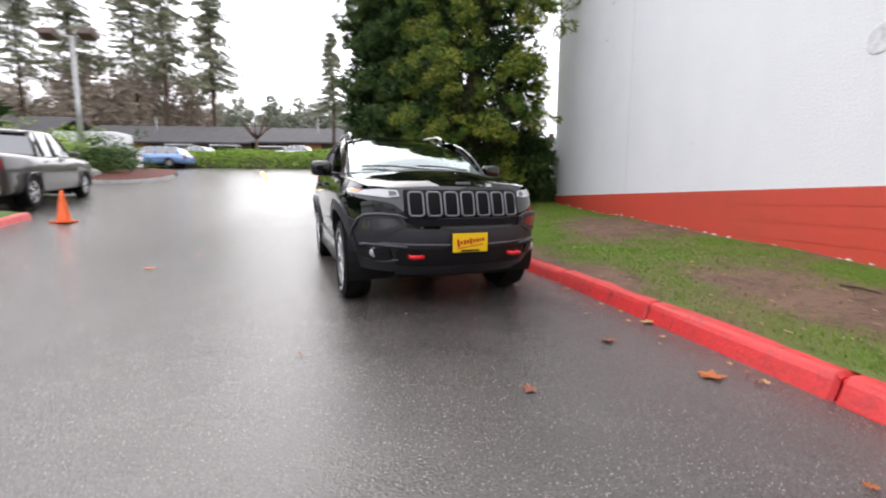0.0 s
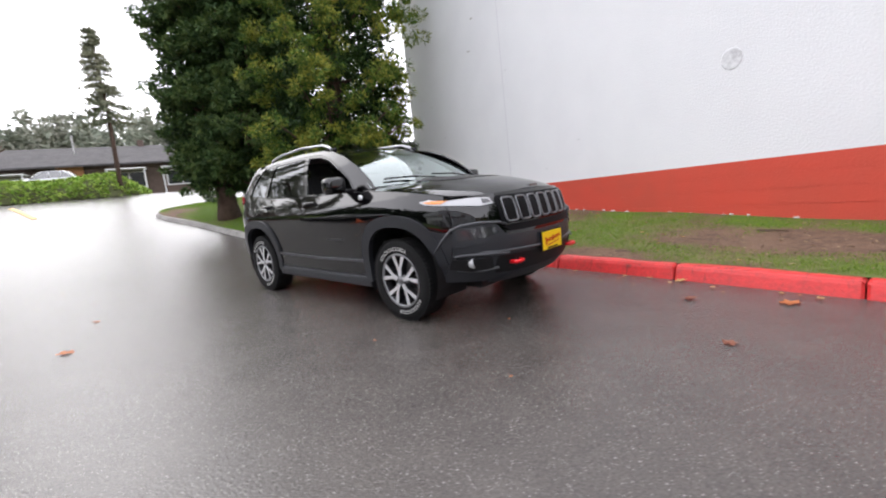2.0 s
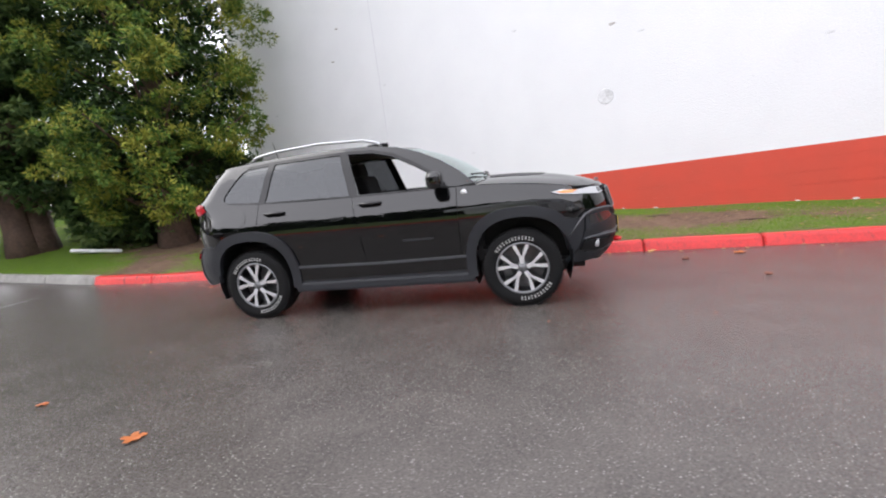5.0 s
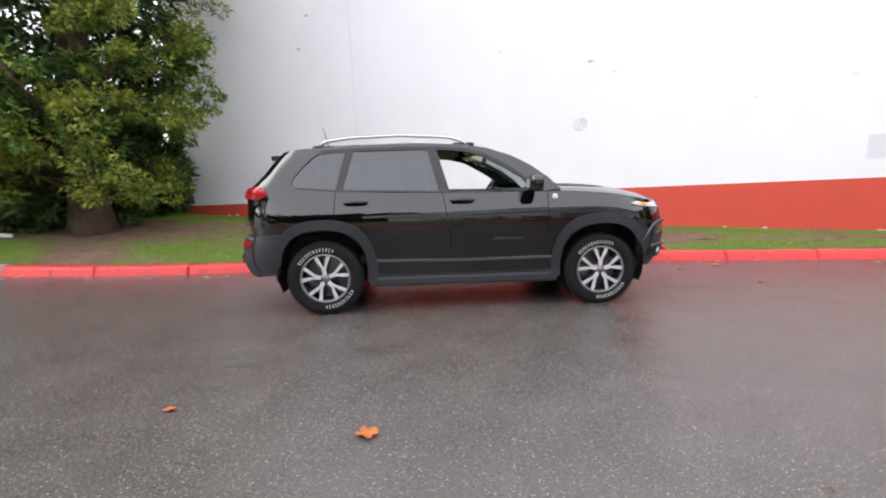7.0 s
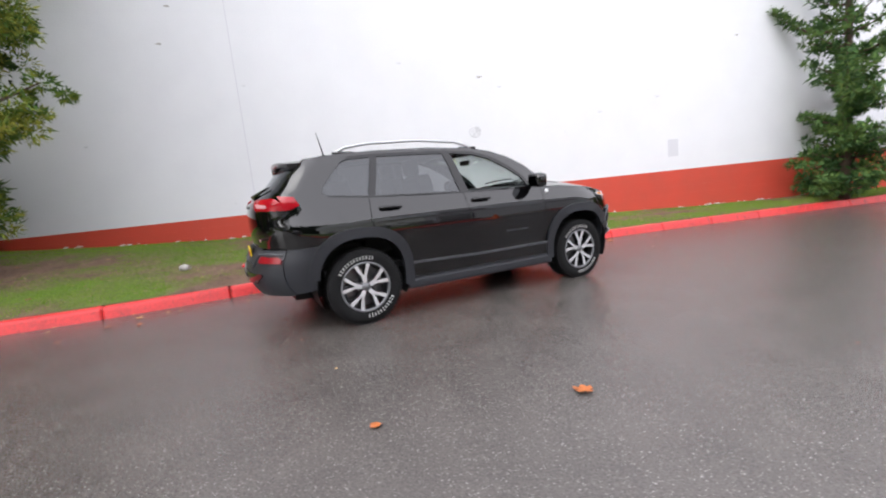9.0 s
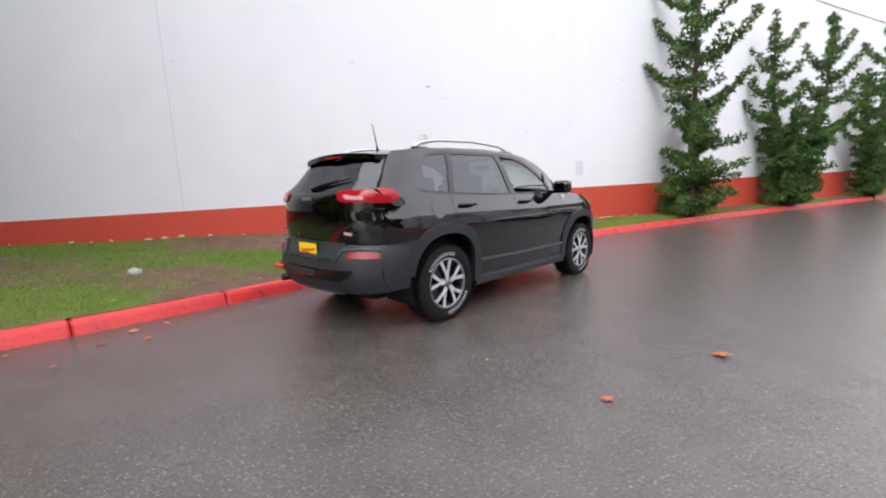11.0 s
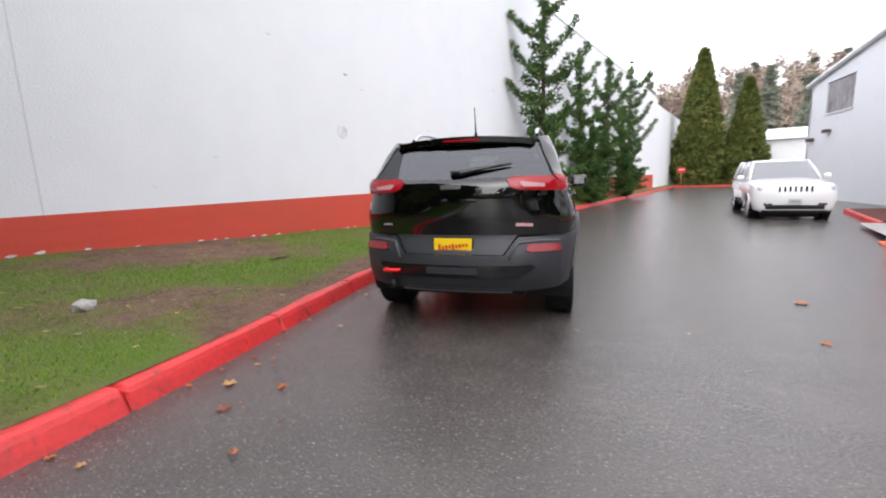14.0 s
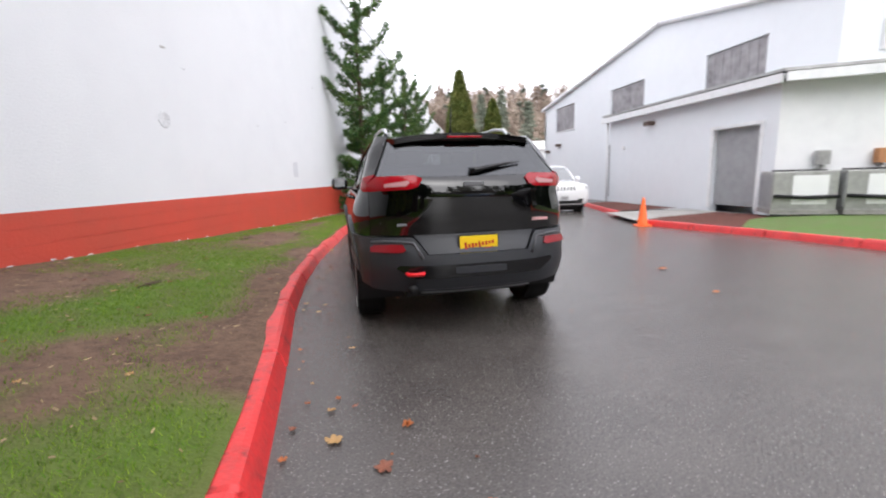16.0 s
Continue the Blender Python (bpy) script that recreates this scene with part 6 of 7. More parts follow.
low_house(-24, -7, 46, 4.2, 7.4, 9.5, "long low house with a grey shingle roof and tan panels")
low_house(-44, -24.6, 46, 4.3, 7.3, 9.6, "long low house with a grey shingle roof and white porches")
low_house(-64, -45.5, 44, 4.3, 7.4, 10.2, "long low house with a grey shingle roof and a pale garage")
low_house(-5, 22, 48, 4.2, 7.0, 9.0, "long low house half hidden by dark trees")
van = tagged(new("box_trailer"), "white box trailer beside the low houses", "trailer")
box("body", (-37.5, 40.0, land(-37, 40) + 2.2), (6.0, 2.4, 2.3), WPAINT, van, bevel=0.12)
for k in (-1.0, 1.0):
    lathe("wheel", [(0.15, -0.1), (0.36, -0.1), (0.36, 0.1), (0.15, 0.1)], RUBBER, van, 20, "", pose(-37.5 + k, 38.8, land(-37, 40) + 0.9, 90))
box("chassis", (-37.5, 40, land(-37, 40) + 0.95), (6.2, 1.8, 0.2), DARK, van)
tree_small = tagged(new("pollard_tree"), "small pollarded street tree without leaves", "tree")
lim = [([(-19.2, 34, land(-19, 34) - 0.1), (-19.2, 34, 6.2)], [0.16, 0.12])]
for k in range(9):
    a = radians(40 * k + 7)
    lim.append(([(-19.2, 34, 6.0), (-19.2 + 0.7 * math.cos(a), 34 + 0.7 * math.sin(a), 6.7), (-19.2 + 1.3 * math.cos(a), 34 + 1.3 * math.sin(a), 7.1 + 0.3 * (k % 3))], [0.08, 0.06, 0.05]))
limb_mesh("trunk", lim, BARK, tree_small)

# ---- pale building with an annex ----
ang = radians(14)
BU, BN = Vector((-math.sin(ang), math.cos(ang), 0)), Vector((math.cos(ang), math.sin(ang), 0))
BM = Matrix(((BU.x, BN.x, 0, -12.5), (BU.y, BN.y, 0, -7.4), (0, 0, 1, 0), (0, 0, 0, 1)))
bld = tagged(new("building"), "pale grey metal-sided building with a low annex", "building")
bld.matrix_world = BM
S0, S1 = -15.9, 2.75


def gable(s):
    return (5.05 + (s + 17.8) * 0.139 if s < -4.2 else 6.94 - (s + 4.2) * 0.19)


holes = [(-14.1, -11.6, 3.72, 5.15), (-7.7, -5.1, 3.72, 5.05), (-1.65, 0.7, 3.76, 5.05)]
cuts = sorted({S0, S1, -4.2, *[h_[0] for h_ in holes], *[h_[1] for h_ in holes]})
for a, b in zip(cuts, cuts[1:]):
    hole = next((h_ for h_ in holes if h_[0] <= a and b <= h_[1]), None)
    spans = [(-0.8, hole[2], -0.8, hole[2]), (hole[3], gable(a), hole[3], gable(b))] if hole else [(-0.8, gable(a), -0.8, gable(b))]
    for z0a, z1a, z0b, z1b in spans:
        bm = bmesh.new()
        vs = [bm.verts.new(p) for p in ((a, -1.0, z0a), (b, -1.0, z0b), (b, -1.0, z1b), (a, -1.0, z1a), (a, -1.25, z0a), (b, -1.25, z0b), (b, -1.25, z1b), (a, -1.25, z1a))]
        for f in ((0, 1, 2, 3), (7, 6, 5, 4), (0, 4, 5, 1), (1, 5, 6, 2), (2, 6, 7, 3), (3, 7, 4, 0)):
            bm.faces.new([vs[i] for i in f])
        part("wall_panel", bm, SIDING, bld, "pale lavender-grey siding")
box("end_wall", (S0 + 0.15, -8.5, 2.2), (0.3, 15, 5.8), SIDING, bld)
obj("roof", [(S0 - 0.2, -0.8, gable(S0) + 0.02), (-4.2, -0.8, 6.96), (S1, -0.8, gable(S1) + 0.02), (S1 + 8.0, -16, gable(S1) + 0.02), (-4.2, -16, 6.96), (S0 - 0.2, -16, gable(S0) + 0.02)], [(0, 1, 4, 5), (1, 2, 3, 4)], METAL, bld, "grey metal roof")
rod("roof_trim", [(S0 - 0.2, -0.9, gable(S0)), (-4.2, -0.9, 6.94)], 0.11, TRIMW, bld, 6, "pale barge board")
rod("roof_trim", [(-4.2, -0.9, 6.94), (S1, -0.9, gable(S1))], 0.11, TRIMW, bld, 6, "pale barge board")
SLAT = mat("weathered_grey_slats", (0.34, 0.33, 0.34), 0.7, var=0.9, scale=4, color2=(0.16, 0.15, 0.16))
for a, b, c, d in holes:
    w = box("window", ((a + b) / 2, -1.16, (c + d) / 2), (b - a, 0.08, d - c), SLAT, bld, label="high window boarded with grey slats")
    n = 7
    for k in range(n):
        box("slat", (a + (k + 0.5) * (b - a) / n, -1.09, (c + d) / 2), ((b - a) / n - 0.02, 0.06, d - c - 0.05), SLAT, w)
    box("window_frame", ((a + b) / 2, -1.0, c - 0.03), (b - a + 0.12, 0.10, 0.06), TRIMW, w)
# annex, with its door opening left free
A0, A1, EV = -5.9, 2.25, 3.42
TURN_SIDE = -61.9  # the end walls turn back by this much
SD = Vector((math.cos(radians(TURN_SIDE)), math.sin(radians(TURN_SIDE)), 0))
SN = Vector((-SD.y, SD.x, 0))
SROT = Matrix.Rotation(radians(TURN_SIDE), 4, "Z")
bm = bmesh.new()
for a, b, c, d in ((A0, 0.1, -0.8, EV), (1.75, A1, -0.8, EV), (0.1, 1.75, 2.40, EV)):
    add_box(bm, ((a + b) / 2, -0.12, (c + d) / 2), (b - a, 0.24, d - c))
part("annex_wall", bm, SIDING, bld, "pale grey siding")
box("annex_side", Vector((A1, 0, 1.31)) + SD * 5.1 - SN * 0.12, (10.2, 0.24, 4.22), SIDING2, bld, SROT, label="cream siding on the annex end")
box("return_wall", Vector((S1, -1.0, 4.4)) + SD * 6.0 - SN * 0.12, (12.0, 0.24, 2.45), SIDING, bld, SROT, label="pale siding above the annex roof")
box("annex_far_side", (A0 + 0.12, -0.62, 1.3), (0.24, 0.75, 4.2), SIDING, bld)
door = box("roller_door", (0.925, -0.16, 1.28), (1.64, 0.06, 2.30), GREY, bld, label="closed grey roller door")
for k in range(8):
    box("door_rib", (0.925, -0.125, 0.28 + k * 0.29), (1.62, 0.008, 0.02), GREY, door)
for a in (0.06, 1.79):
    box("door_post", (a, 0.02, 1.25), (0.09, 0.06, 2.42), TRIMW, bld)
box("door_head", (0.925, 0.02, 2.46), (1.9, 0.06, 0.09), TRIMW, bld)
box("soffit", ((A0 + A1) / 2, -0.35, EV + 0.10), (A1 - A0 + 0.5, 1.3, 0.07), TRIMW, bld)
box("eaves_board", ((A0 + A1) / 2, 0.28, EV + 0.02), (A1 - A0 + 0.5, 0.10, 0.22), TRIMW, bld)
box("eaves_board", Vector((A1 + 0.25, 0.1, EV + 0.02)) + SD * 5.2 + SN * 0.2, (10.6, 0.10, 0.22), TRIMW, bld, SROT)
q_ = [Vector((A0 - 0.2, 0.3, 0)), Vector((A1 + 0.3, 0.3, 0)), Vector((A1 + 0.3, 0.3, 0)) + SD * 10.4, Vector((A0 - 0.2, -8.9, 0))]
obj("annex_roof", [(p.x, p.y, EV + 0.17 + k) for k in (0, 0.07) for p in q_], [(3, 2, 1, 0), (4, 5, 6, 7), (0, 1, 5, 4), (1, 2, 6, 5), (2, 3, 7, 6), (3, 0, 4, 7)], METAL, bld, "low grey metal roof")
rod("downpipe", [(A0 - 0.05, 0.12, EV - 0.05), (A0 - 0.05, 0.08, -0.2)], 0.05, TRIMW, bld, 8)
box("side_door", (-7.15, -0.96, 1.25), (0.95, 0.10, 2.5), GREY, bld, label="pale side door in shade")
for s, y, z in ((-3.0, 0.12, 2.98), (-13.5, -0.9, 2.9), (-15.2, -0.9, 2.6)):
    lamp = box("wall_lamp", (s, y, z), (0.34, 0.30, 0.16), BROWNW, bld, None, 0.03, "brown wall lamp")
    box("lamp_lens", (s, y + 0.03, z - 0.09), (0.26, 0.22, 0.03), CLEARLENS, lamp)
box("small_box", (-4.8, 0.03, 2.20), (0.16, 0.08, 0.12), TRIMW, bld)
box("vent_strip", Vector((S1, -0.97, 4.3)) + SD * 0.9, (0.18, 0.08, 0.7), TRIMW, bld, SROT)

# ---- bed, path and lawn before the annex ----
RKERB = [(-9.35, -4.45), (-9.75, -3.5), (-10.3, -2.4), (-10.85, -1.0), (-11.25, 0.4), (-11.9, 2.4), (-12.5, 4.4), (-13.1, 5.9)]
RKERB2 = [(-9.75, -12.2), (-9.70, -9.6), (-9.70, -7.6)]
lawn_mesh("lawn", [(-11.8, -4.0), (-10.6, -2.2)] + shifted(smooth_line(RKERB[2:], 0.5), -0.14) + [(-24, 5.2), (-24, -4.5), (-13.0, -4.8)], 0.125, TURF, "bright wet lawn behind a red kerb", "lawn", 0.12)
lawn_mesh("mulch_bed", [(-9.5, -4.3), (-9.88, -3.5), (-10.5, -2.1), (-11.8, -3.9), (-13.0, -4.7), (-12.75, -5.4), (-12.3, -6.4), (-10.2, -5.2)], 0.125, MULCH, "dark red bark mulch beside the path", "planting bed", 0.06, 0.4)
lawn_mesh("mulch_bed", [(-9.84, -12.2), (-9.84, -7.7), (-12.0, -8.2), (-11.4, -11.0), (-11.1, -12.6)], 0.125, MULCH, "dark red bark mulch before the annex", "planting bed", 0.08, 0.4)
lawn_mesh("path", [(-9.4, -7.5), (-9.35, -4.6), (-10.2, -5.25), (-12.3, -6.45), (-12.9, -5.8), (-12.2, -8.2), (-12.0, -8.1)], 0.10, CONCRETE, "pale concrete path to the roller door", "path", 0.0, 0.5)
kerb_run("kerb", RKERB, KERB, 0.14, 0.16, 1.4, -1, "red painted kerb round a lawn")
kerb_run("kerb", RKERB2, KERB, 0.13, 0.16, 1.4, -1, "short red painted kerb with a yellow end")


def air_unit(x, y, z, w, label):
    u = tagged(new("air_conditioner"), label, "air conditioner", "units beside the annex")
    u.location, u.rotation_euler = (x, y, z), (0, 0, radians(-14))
    box("casing", (0, 0, 0.55), (w, 0.85, 0.96), METAL, u, bevel=0.02)
    box("base", (0, 0, 0.04), (w + 0.06, 0.95, 0.10), CONCRETE, u)
    for k in range(11):
        box("louvre", (w / 2 + 0.012, -0.36 + k * 0.072, 0.56), (0.03, 0.045, 0.80), GREY, u)
    box("fan_guard", (0, 0, 1.045), (w * 0.7, 0.66, 0.04), DARK, u, None, 0.01)
    box("panel", (-0.1, 0.432, 0.58), (w * 0.55, 0.02, 0.7), SIDING2, u, None, 0.004)
    rod("pipe", [(-w / 2, 0.52, 0.42), (0, 0.50, 0.40), (w / 2, 0.52, 0.44)], 0.045, DARK, u, 8)
    return u


for k in range(4):
    air_unit(-13.2 - k * 1.41, -4.55 + k * 0.355, land(-13, -4.3) + 0.22, 1.30, "grey air-conditioning unit on a concrete base")
for x, y, m, hh in ((-13.95, -4.88, METAL, 1.45), (-15.1, -4.58, BRICKTAN, 1.45)):
    e = tagged(new("meter_box"), "small electrical box on the annex wall", "meter box")
    box("case", (x, y, hh), (0.30, 0.16, 0.36), m, e, bevel=0.02)
    rod("conduit", [(x, y, hh - 0.18), (x, y, 0.1)], 0.025, METAL, e, 6)


def traffic_cone(x, y, z):
    c = tagged(new("traffic_cone"), "plain orange traffic cone on wet asphalt", "traffic cone", "traffic cones")
    c.location = (x, y, z)
    bm = bmesh.new()
    add_box(bm, (0, 0, 0.02), (0.36, 0.36, 0.04), bevel=0.015)
    part("base", bm, ORANGE, c)
    lathe("body", [(0.135, 0.035), (0.125, 0.06), (0.035, 0.68), (0.030, 0.71), (0.020, 0.715)], ORANGE, c, 24)
    return c


traffic_cone(-9.35, -4.15, land(-9.35, -4.15))
traffic_cone(-12.25, 5.7, land(-12.25, 5.7))

# ---- far end of the drive ----
far = tagged(new("wall_far"), "plain white lower building beyond the long wall", "building", kind="structure")
box("wall", (5.05, -47.2, 3.2), (10, 18, 8.8), WHITE, far)
gar = tagged(new("garage"), "low white garage with a pale roof", "garage")
box("wall", (-11.5, -56, 1.6), (11, 6, 5.6), SIDING2, gar)
obj("roof", [(-17.3, -52.6, 4.3), (-5.7, -52.6, 4.3), (-5.7, -56, 5.6), (-17.3, -56, 5.6), (-5.7, -59.4, 4.3), (-17.3, -59.4, 4.3)], [(0, 1, 2, 3), (3, 2, 4, 5)], TRIMW, gar, "pale roof")
box("garage_door", (-11, -52.95, 0.6), (2.6, 0.1, 2.2), TRIMW, gar)
kerb_run("kerb", [(-0.9, -45.2), (-4, -46.4), (-9, -46.8), (-16, -47.0)], KERB, 0.14, 0.16, 1.8, label="red painted kerb across the drive's end")
sign = tagged(new("sign"), "small red sign on a wooden post", "sign")
rod("post", [(-1.45, -46.6, land(-1.4, -46.6)), (-1.45, -46.6, 1.25)], 0.07, BRICKTAN, sign, 6)
box("board", (-1.45, -46.5, 1.40), (0.75, 0.05, 0.55), KERB, sign, label="red board with pale bars")
box("bar", (-1.45, -46.46, 1.45), (0.5, 0.02, 0.08), TRIMW, sign)

# ---- marks on the long wall ----
MARK = mat("filler_patch", (0.77, 0.78, 0.80), 0.85, var=0.7, scale=20, bump=0.2)
CHIP = mat("chipped_paint", (0.52, 0.50, 0.48), 0.9, var=0.8, scale=25)
SEALJ = mat("joint_sealant", (0.68, 0.68, 0.72), 0.8)
ring_ = tagged(new("wall_patch"), "round filler patch on the white wall", "wall patch", kind="structure")
lathe("patch", [(0.14, 0.0), (0.135, 0.003), (0.120, 0.006), (0.11, 0.003), (0.05, 0.004)], MARK, ring_, 20, "", pose(-0.002, 0.0, 2.41, 0, -90, 0))
tagged(box("control_joint", (-0.001, 5.0, (BAND + TOP) / 2), (0.008, 0.018, TOP - BAND), SEALJ), "upright joint filled with pale sealant", "joint", kind="structure")
tagged(box("wall_patch", (-0.001, -5.0, 1.62), (0.008, 0.28, 0.42), mat("grey_touch_up", (0.66, 0.67, 0.70), 0.7), None, None, 0.002), "grey touched-up rectangle on the white wall", "wall patch", kind="structure")
rw = random.Random(21)
for k in range(20):
    y, z, w_ = rw.uniform(-10, 9.5), rw.uniform(1.3, 5.5), rw.uniform(0.02, 0.08)
    bm = bmesh.new()
    prism(bm, [(w_ * math.cos(a) * rw.uniform(0.6, 1.2), 0.35 * w_ * math.sin(a) * rw.uniform(0.5, 1.2)) for a in (0, 1, 2, 3, 4, 5)], 0, 0.004)
    ob = tagged(part("paint_chip", bm, MARK if k % 4 else CHIP), "small scuff in the white wall paint", "paint chip", "scuffs on the wall", "structure")
    ob.matrix_world = pose(-0.001, y, z, 0, 0, 90)
for k in range(60):
    y = rw.uniform(-9, 9.5)
    w_ = rw.uniform(0.02, 0.06)
    bm = bmesh.new()
    prism(bm, [(w_ * math.cos(a) * rw.uniform(0.6, 1.4), 0.45 * w_ * math.sin(a) * rw.uniform(0.5, 1.2)) for a in (0, 1, 2, 3, 4, 5)], 0, 0.005)
    ob = tagged(part("paint_chip", bm, MARK), "white chip in the red paint near the ground", "paint chip", "chips along the wall foot", "structure")
    ob.matrix_world = pose(-0.001, y, verge(-0.1, y) + rw.uniform(-0.01, 0.03), 0, 0, 90)

# ---- small things on the ground ----
stone(-2.82, 5.45, verge(-2.82, 5.45) + 0.03, 0.085, 7)
LEAFO = mat("orange_leaf", (0.42, 0.12, 0.025), 0.6, var=0.6, scale=30)
LEAFT = mat("tan_leaf", (0.46, 0.27, 0.10), 0.6, var=0.6, scale=30)
LEAFR = mat("brown_leaf", (0.22, 0.07, 0.035), 0.6, var=0.6, scale=30)


def fallen_leaf(x, y, z, size, m, rng):
    """A lobed maple leaf, curled, lying flat."""
    V, n = [(0, 0, 0.006)], 20
    for k in range(n):
        a = 2 * math.pi * k / n
        r = 0.75 * size * (0.55 + 0.45 * abs(math.cos(2.5 * a))) * rng.uniform(0.8, 1.1)
        V.append((r * math.cos(a), r * math.sin(a), 0.004 + 0.02 * rng.random() * r / size))
    F = [(0, k + 1, (k + 1) % n + 1) for k in range(n)]
    ob = tagged(obj("fallen_leaf", V, F, m), "curled dead maple leaf on the ground", "leaf", "fallen leaves")
    ob.matrix_world = pose(x, y, z, rng.uniform(-6, 6), rng.uniform(-6, 6), rng.uniform(0, 360))
    return ob


rl = random.Random(5)
for x, y, s, m in ((-7.62, 1.37, 0.09, LEAFO), (-7.66, 2.57, 0.055, LEAFO), (-4.92, 5.10, 0.045, LEAFO), (-4.60, 5.25, 0.06, LEAFT), (-4.88, 5.43, 0.06, LEAFR), (-2.42, -0.80, 0.075, LEAFT), (-2.55, -1.75, 0.10, LEAFO), (-2.9, -1.2, 0.07, LEAFR), (-3.6, -1.9, 0.06, LEAFR)):
    fallen_leaf(x, y, land(x, y) + 0.004, s, m, rl)
edge_line = smooth_line(KERB_LINE[5:], 0.12)
for k in range(120):
    i = rl.randrange(10, len(edge_line) - 2)
    (x, y), (x2, y2) = edge_line[i], edge_line[i + 1]
    d = rl.expovariate(7) + 0.03
    t = Vector((x2 - x, y2 - y)).normalized()
    fallen_leaf(x - t.y * d, y + t.x * d, land(x, y) + 0.004, rl.uniform(0.010, 0.035), rl.choice((LEAFO, LEAFT, LEAFR, LEAFT)), rl)
for k in range(70):
    x, y = rl.uniform(-10, -3), rl.uniform(-4, 12)
    fallen_leaf(x, y, land(x, y) + 0.004, rl.uniform(0.006, 0.02), rl.choice((LEAFO, LEAFT, LEAFR)), rl)
for k in range(90):
    y = rl.uniform(-6, 9.5)
    x = rl.uniform(curve([p[1] for p in KERB_LINE], [p[0] for p in KERB_LINE], y) + 0.3, -0.3)
    fallen_leaf(x, y, verge(x, y) + 0.012, rl.uniform(0.015, 0.045), rl.choice((LEAFT, LEAFT, LEAFR, LEAFO)), rl)
for x, y in ((-0.75, -0.63), (-1.25, -1.85), (-1.9, 3.2)):
    g = tagged(new("fallen_twig"), "dark twig lying on the lawn", "twig", "twigs on the lawn")
    limb_mesh("stick", [([(x, y, verge(x, y) + 0.005), (x + 0.03, y - 0.16, verge(x, y) + 0.01), (x, y - 0.32, verge(x, y) + 0.005)], [0.012, 0.010, 0.004]), ([(x, y - 0.1, verge(x, y) + 0.00), (x - 0.1, y - 0.2, verge(x, y) + 0.02)], [0.008, 0.003])], BARK, g, 5)
pipe = tagged(new("fallen_gutter"), "length of white pipe lying under the tree", "pipe")
rod("pipe", [(-4.5, 11.2, verge(-4.5, 11.2) + 0.12), (-3.9, 10.25, verge(-3.9, 10.25) + 0.03)], 0.045, TRIMW, pipe, 10)
tagged(obj("yellow_line", [(x, y, land(x, y) + 0.022) for x, y in ((-12.9, 19.0), (-12.7, 19.05), (-13.9, 21.8), (-14.1, 21.75), (-15.1, 24.5), (-15.3, 24.45))], [(0, 1, 2, 3), (3, 2, 4, 5)], YELLOW), "worn yellow line on the asphalt", "road marking", kind="structure")

# ---- stains and seams on the asphalt ----
TAR = mat("tar_seam", (0.016, 0.016, 0.017), 0.35, var=0.6, scale=15)


def streak(name, line, w, m, label, seed, lift=0.003):
    """A ragged flat streak on the road along a line."""
    rs = random.Random(seed)
    pts = smooth_line(line, 0.10)
    V, F = [], []
    for i, (x, y) in enumerate(pts):
        a, b = pts[max(i - 1, 0)], pts[min(i + 1, len(pts) - 1)]
        t = Vector((b[0] - a[0], b[1] - a[1])).normalized()
        k = w * rs.uniform(0.45, 1.25) * min(1, 0.2 + i / 4, 0.2 + (len(pts) - 1 - i) / 4)
        sh = rs.uniform(-0.3, 0.3) * w
        for s in (-1, 1):
            px, py = x + t.y * (sh + s * k), y - t.x * (sh + s * k)
            V.append((px, py, land(px, py) + lift))
    F = [(2 * i, 2 * i + 1, 2 * i + 3, 2 * i + 2) for i in range(len(pts) - 1)]
    return tagged(obj(name, V, F, m), label, "road stain", kind="structure")


streak("tar_seam", [(-9.4, 7.2), (-7.9, 7.75), (-7.0, 7.9), (-6.05, 8.2)], 0.018, TAR, "thin dark tar seam across the asphalt", 1)
LITTER = mat("straw_litter", (0.40, 0.30, 0.16), 0.8, island=1, color2=(0.16, 0.10, 0.06))
rng_l = np.random.default_rng(77)
V, F = [], []
while len(F) < 1500:
    y = rng_l.uniform(-8, 10)
    k0 = curve([p[1] for p in KERB_LINE], [p[0] for p in KERB_LINE], y)
    x = rng_l.uniform(k0 + 0.2, -0.15)
    z, a, L, w = verge(x, y) + 0.008, rng_l.uniform(0, 6.28), rng_l.uniform(0.006, 0.028), rng_l.uniform(0.002, 0.005)
    c_, s_ = math.cos(a), math.sin(a)
    n0 = len(V)
    V += [(x - c_ * L - s_ * w, y - s_ * L + c_ * w, z), (x - c_ * L + s_ * w, y - s_ * L - c_ * w, z + 0.004), (x + c_ * L + s_ * w, y + s_ * L - c_ * w, z + 0.012), (x + c_ * L - s_ * w, y + s_ * L + c_ * w, z + 0.006)]
    F.append((n0, n0 + 1, n0 + 2, n0 + 3))
tagged(obj("litter", V, F, LITTER), "straw, twigs and leaf scraps strewn on the lawn", "litter", kind="stuff")

# ---- grass ----
def field(xs, ys, f, X, Y):
    """Values of f at X, Y, read off a grid over xs and ys."""
    T = np.array([[f(x, y) for y in ys] for x in xs])
    u, v = (X - xs[0]) / (xs[1] - xs[0]), (Y - ys[0]) / (ys[1] - ys[0])
    i, j = np.clip(u.astype(int), 0, len(xs) - 2), np.clip(v.astype(int), 0, len(ys) - 2)
    u, v = u - i, v - j
    return (T[i, j] * (1 - u) + T[i + 1, j] * u) * (1 - v) + (T[i, j + 1] * (1 - u) + T[i + 1, j + 1] * u) * v


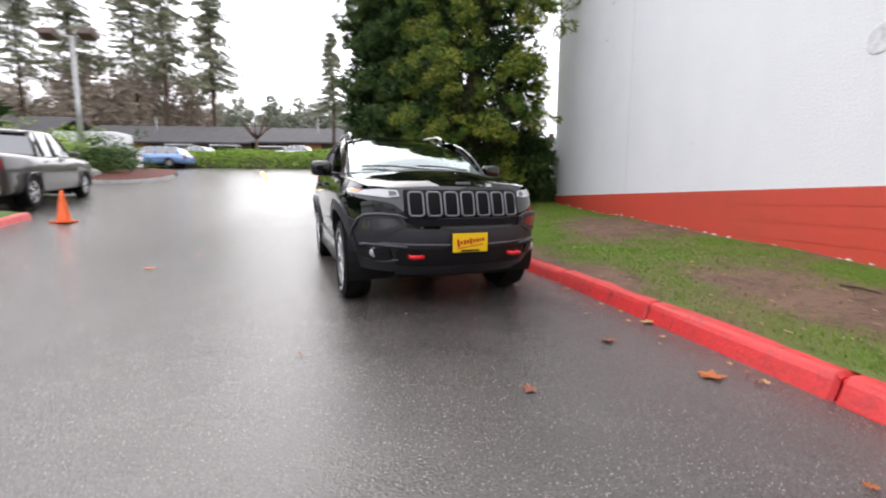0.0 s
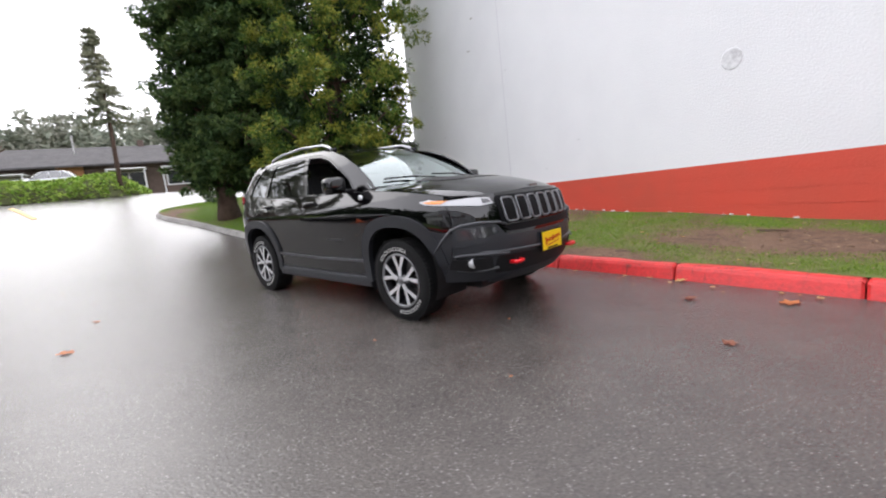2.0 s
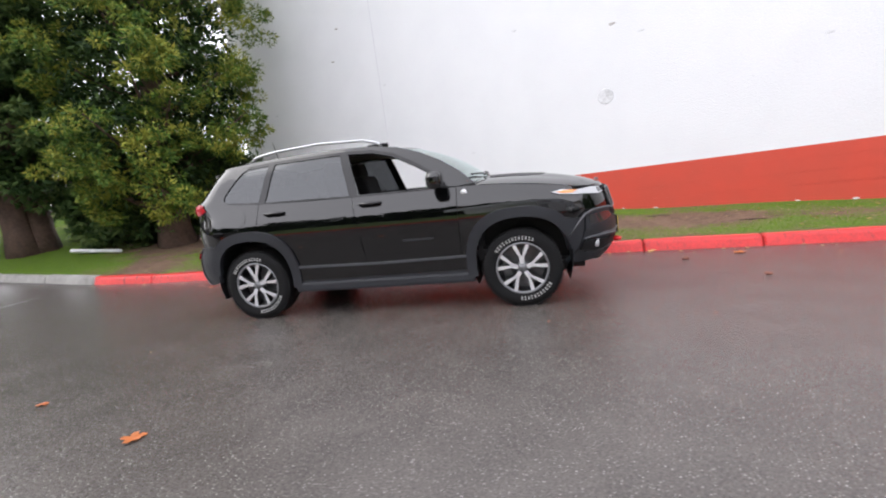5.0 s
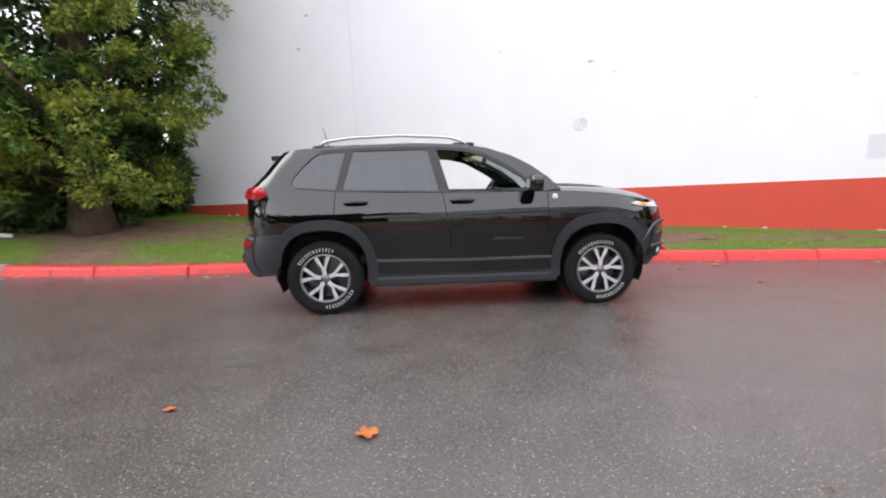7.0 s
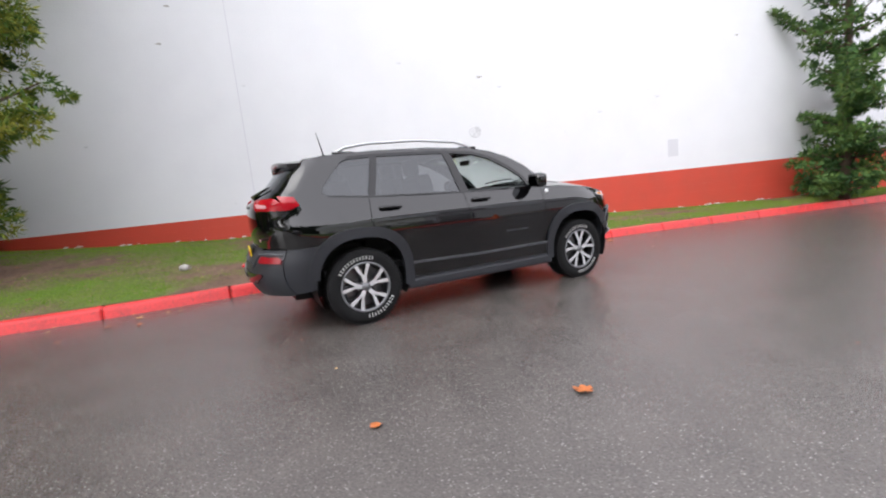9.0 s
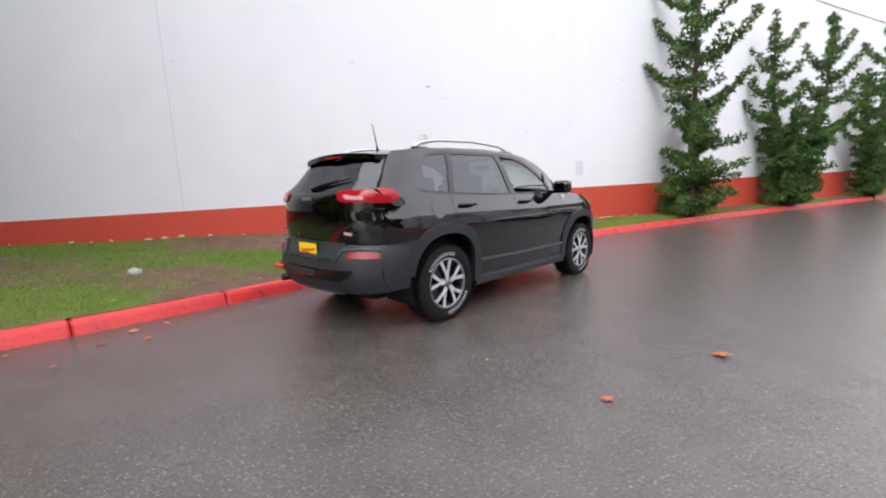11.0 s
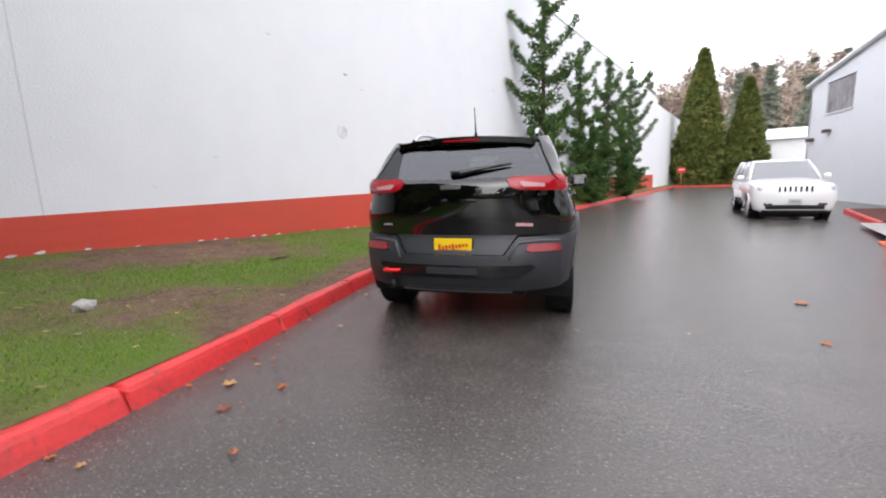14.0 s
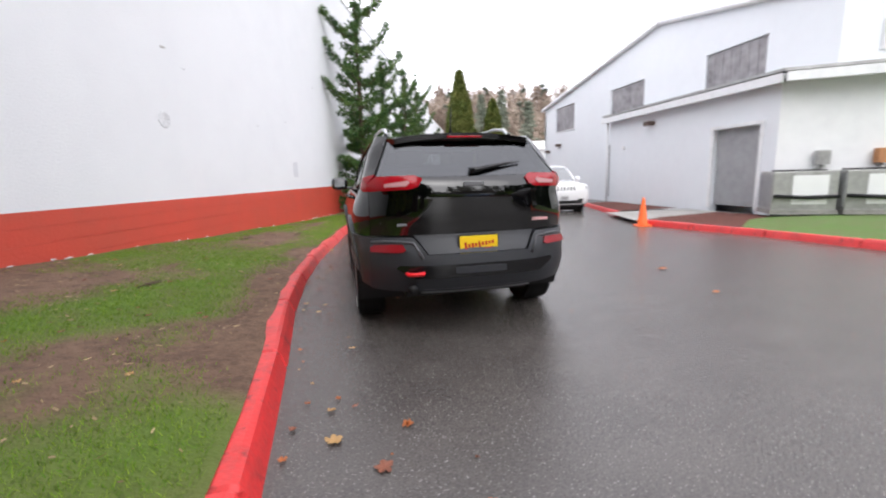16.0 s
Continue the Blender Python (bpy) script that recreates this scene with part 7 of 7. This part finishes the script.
def grass(name, outline, n, seed, m, label):
    """Short blades standing in tufts where the lawn is green."""
    rng = np.random.default_rng(seed)
    P = np.array(outline)
    lo, hi = P.min(0), P.max(0)
    Q = rng.uniform(lo, hi, (int(n * 2.2), 2))
    Q = Q[inside(P, Q)][:n]
    X, Y = Q[:, 0], Q[:, 1]
    xs, ys = np.arange(lo[0] - 0.1, hi[0] + 0.3, 0.14), np.arange(lo[1] - 0.1, hi[1] + 0.3, 0.14)
    k = near_edge_open(full, Q)
    gx, gy = np.meshgrid(xs, ys, indexing="ij")
    mask = turf_mask(gx.ravel(), gy.ravel(), near_edge_open(full, np.stack([gx.ravel(), gy.ravel()], 1))).reshape(gx.shape)
    ui, vi = np.clip((X - xs[0]) / 0.14, 0, len(xs) - 1.001), np.clip((Y - ys[0]) / 0.14, 0, len(ys) - 1.001)
    i, j = ui.astype(int), vi.astype(int)
    ui, vi = ui - i, vi - j
    g = (mask[i, j] * (1 - ui) + mask[i + 1, j] * ui) * (1 - vi) + (mask[i, j + 1] * (1 - ui) + mask[i + 1, j + 1] * ui) * vi
    z = field(xs, ys, land, X, Y) + 0.125 + np.minimum(0.088 * k, 0.34) + field(xs, ys, lambda x, y: noise.noise((x * 0.6, y * 0.6, 3)) * 0.035, X, Y) * np.minimum(k / 0.5, 1)
    keep = g > rng.uniform(-0.30, 0.52, len(Q))
    X, Y, z = X[keep], Y[keep], z[keep]
    q = len(X)
    a, hgt, w = rng.uniform(0, 6.28, q), rng.uniform(0.010, 0.032, q), rng.uniform(0.0018, 0.0042, q)
    lean = rng.normal(0, 0.022, (q, 2))
    A = np.stack([X - np.cos(a) * w, Y - np.sin(a) * w, z - 0.01], 1)
    B = np.stack([X + np.cos(a) * w, Y + np.sin(a) * w, z - 0.01], 1)
    C = np.stack([X + lean[:, 0], Y + lean[:, 1], z + hgt], 1)
    me = bpy.data.meshes.new(name)
    me.vertices.add(3 * q)
    me.vertices.foreach_set("co", np.stack([A, B, C], 1).ravel())
    me.loops.add(3 * q)
    me.loops.foreach_set("vertex_index", np.arange(3 * q))
    me.polygons.add(q)
    me.polygons.foreach_set("loop_start", np.arange(q) * 3)
    me.update(calc_edges=True)
    me.materials.append(m)
    return tagged(new(name, me), label, "grass", kind="stuff")


near_lawn = shifted([p for p in full if -12 < p[1] < 19.5], 0.20) + [(2, 19), (2, 10.8), (0.6, 10.5), (-0.06, 9.9), (-0.06, -12)]
grass("grass", near_lawn, 760000, 2, BLADE, "short wet grass in ragged patches")
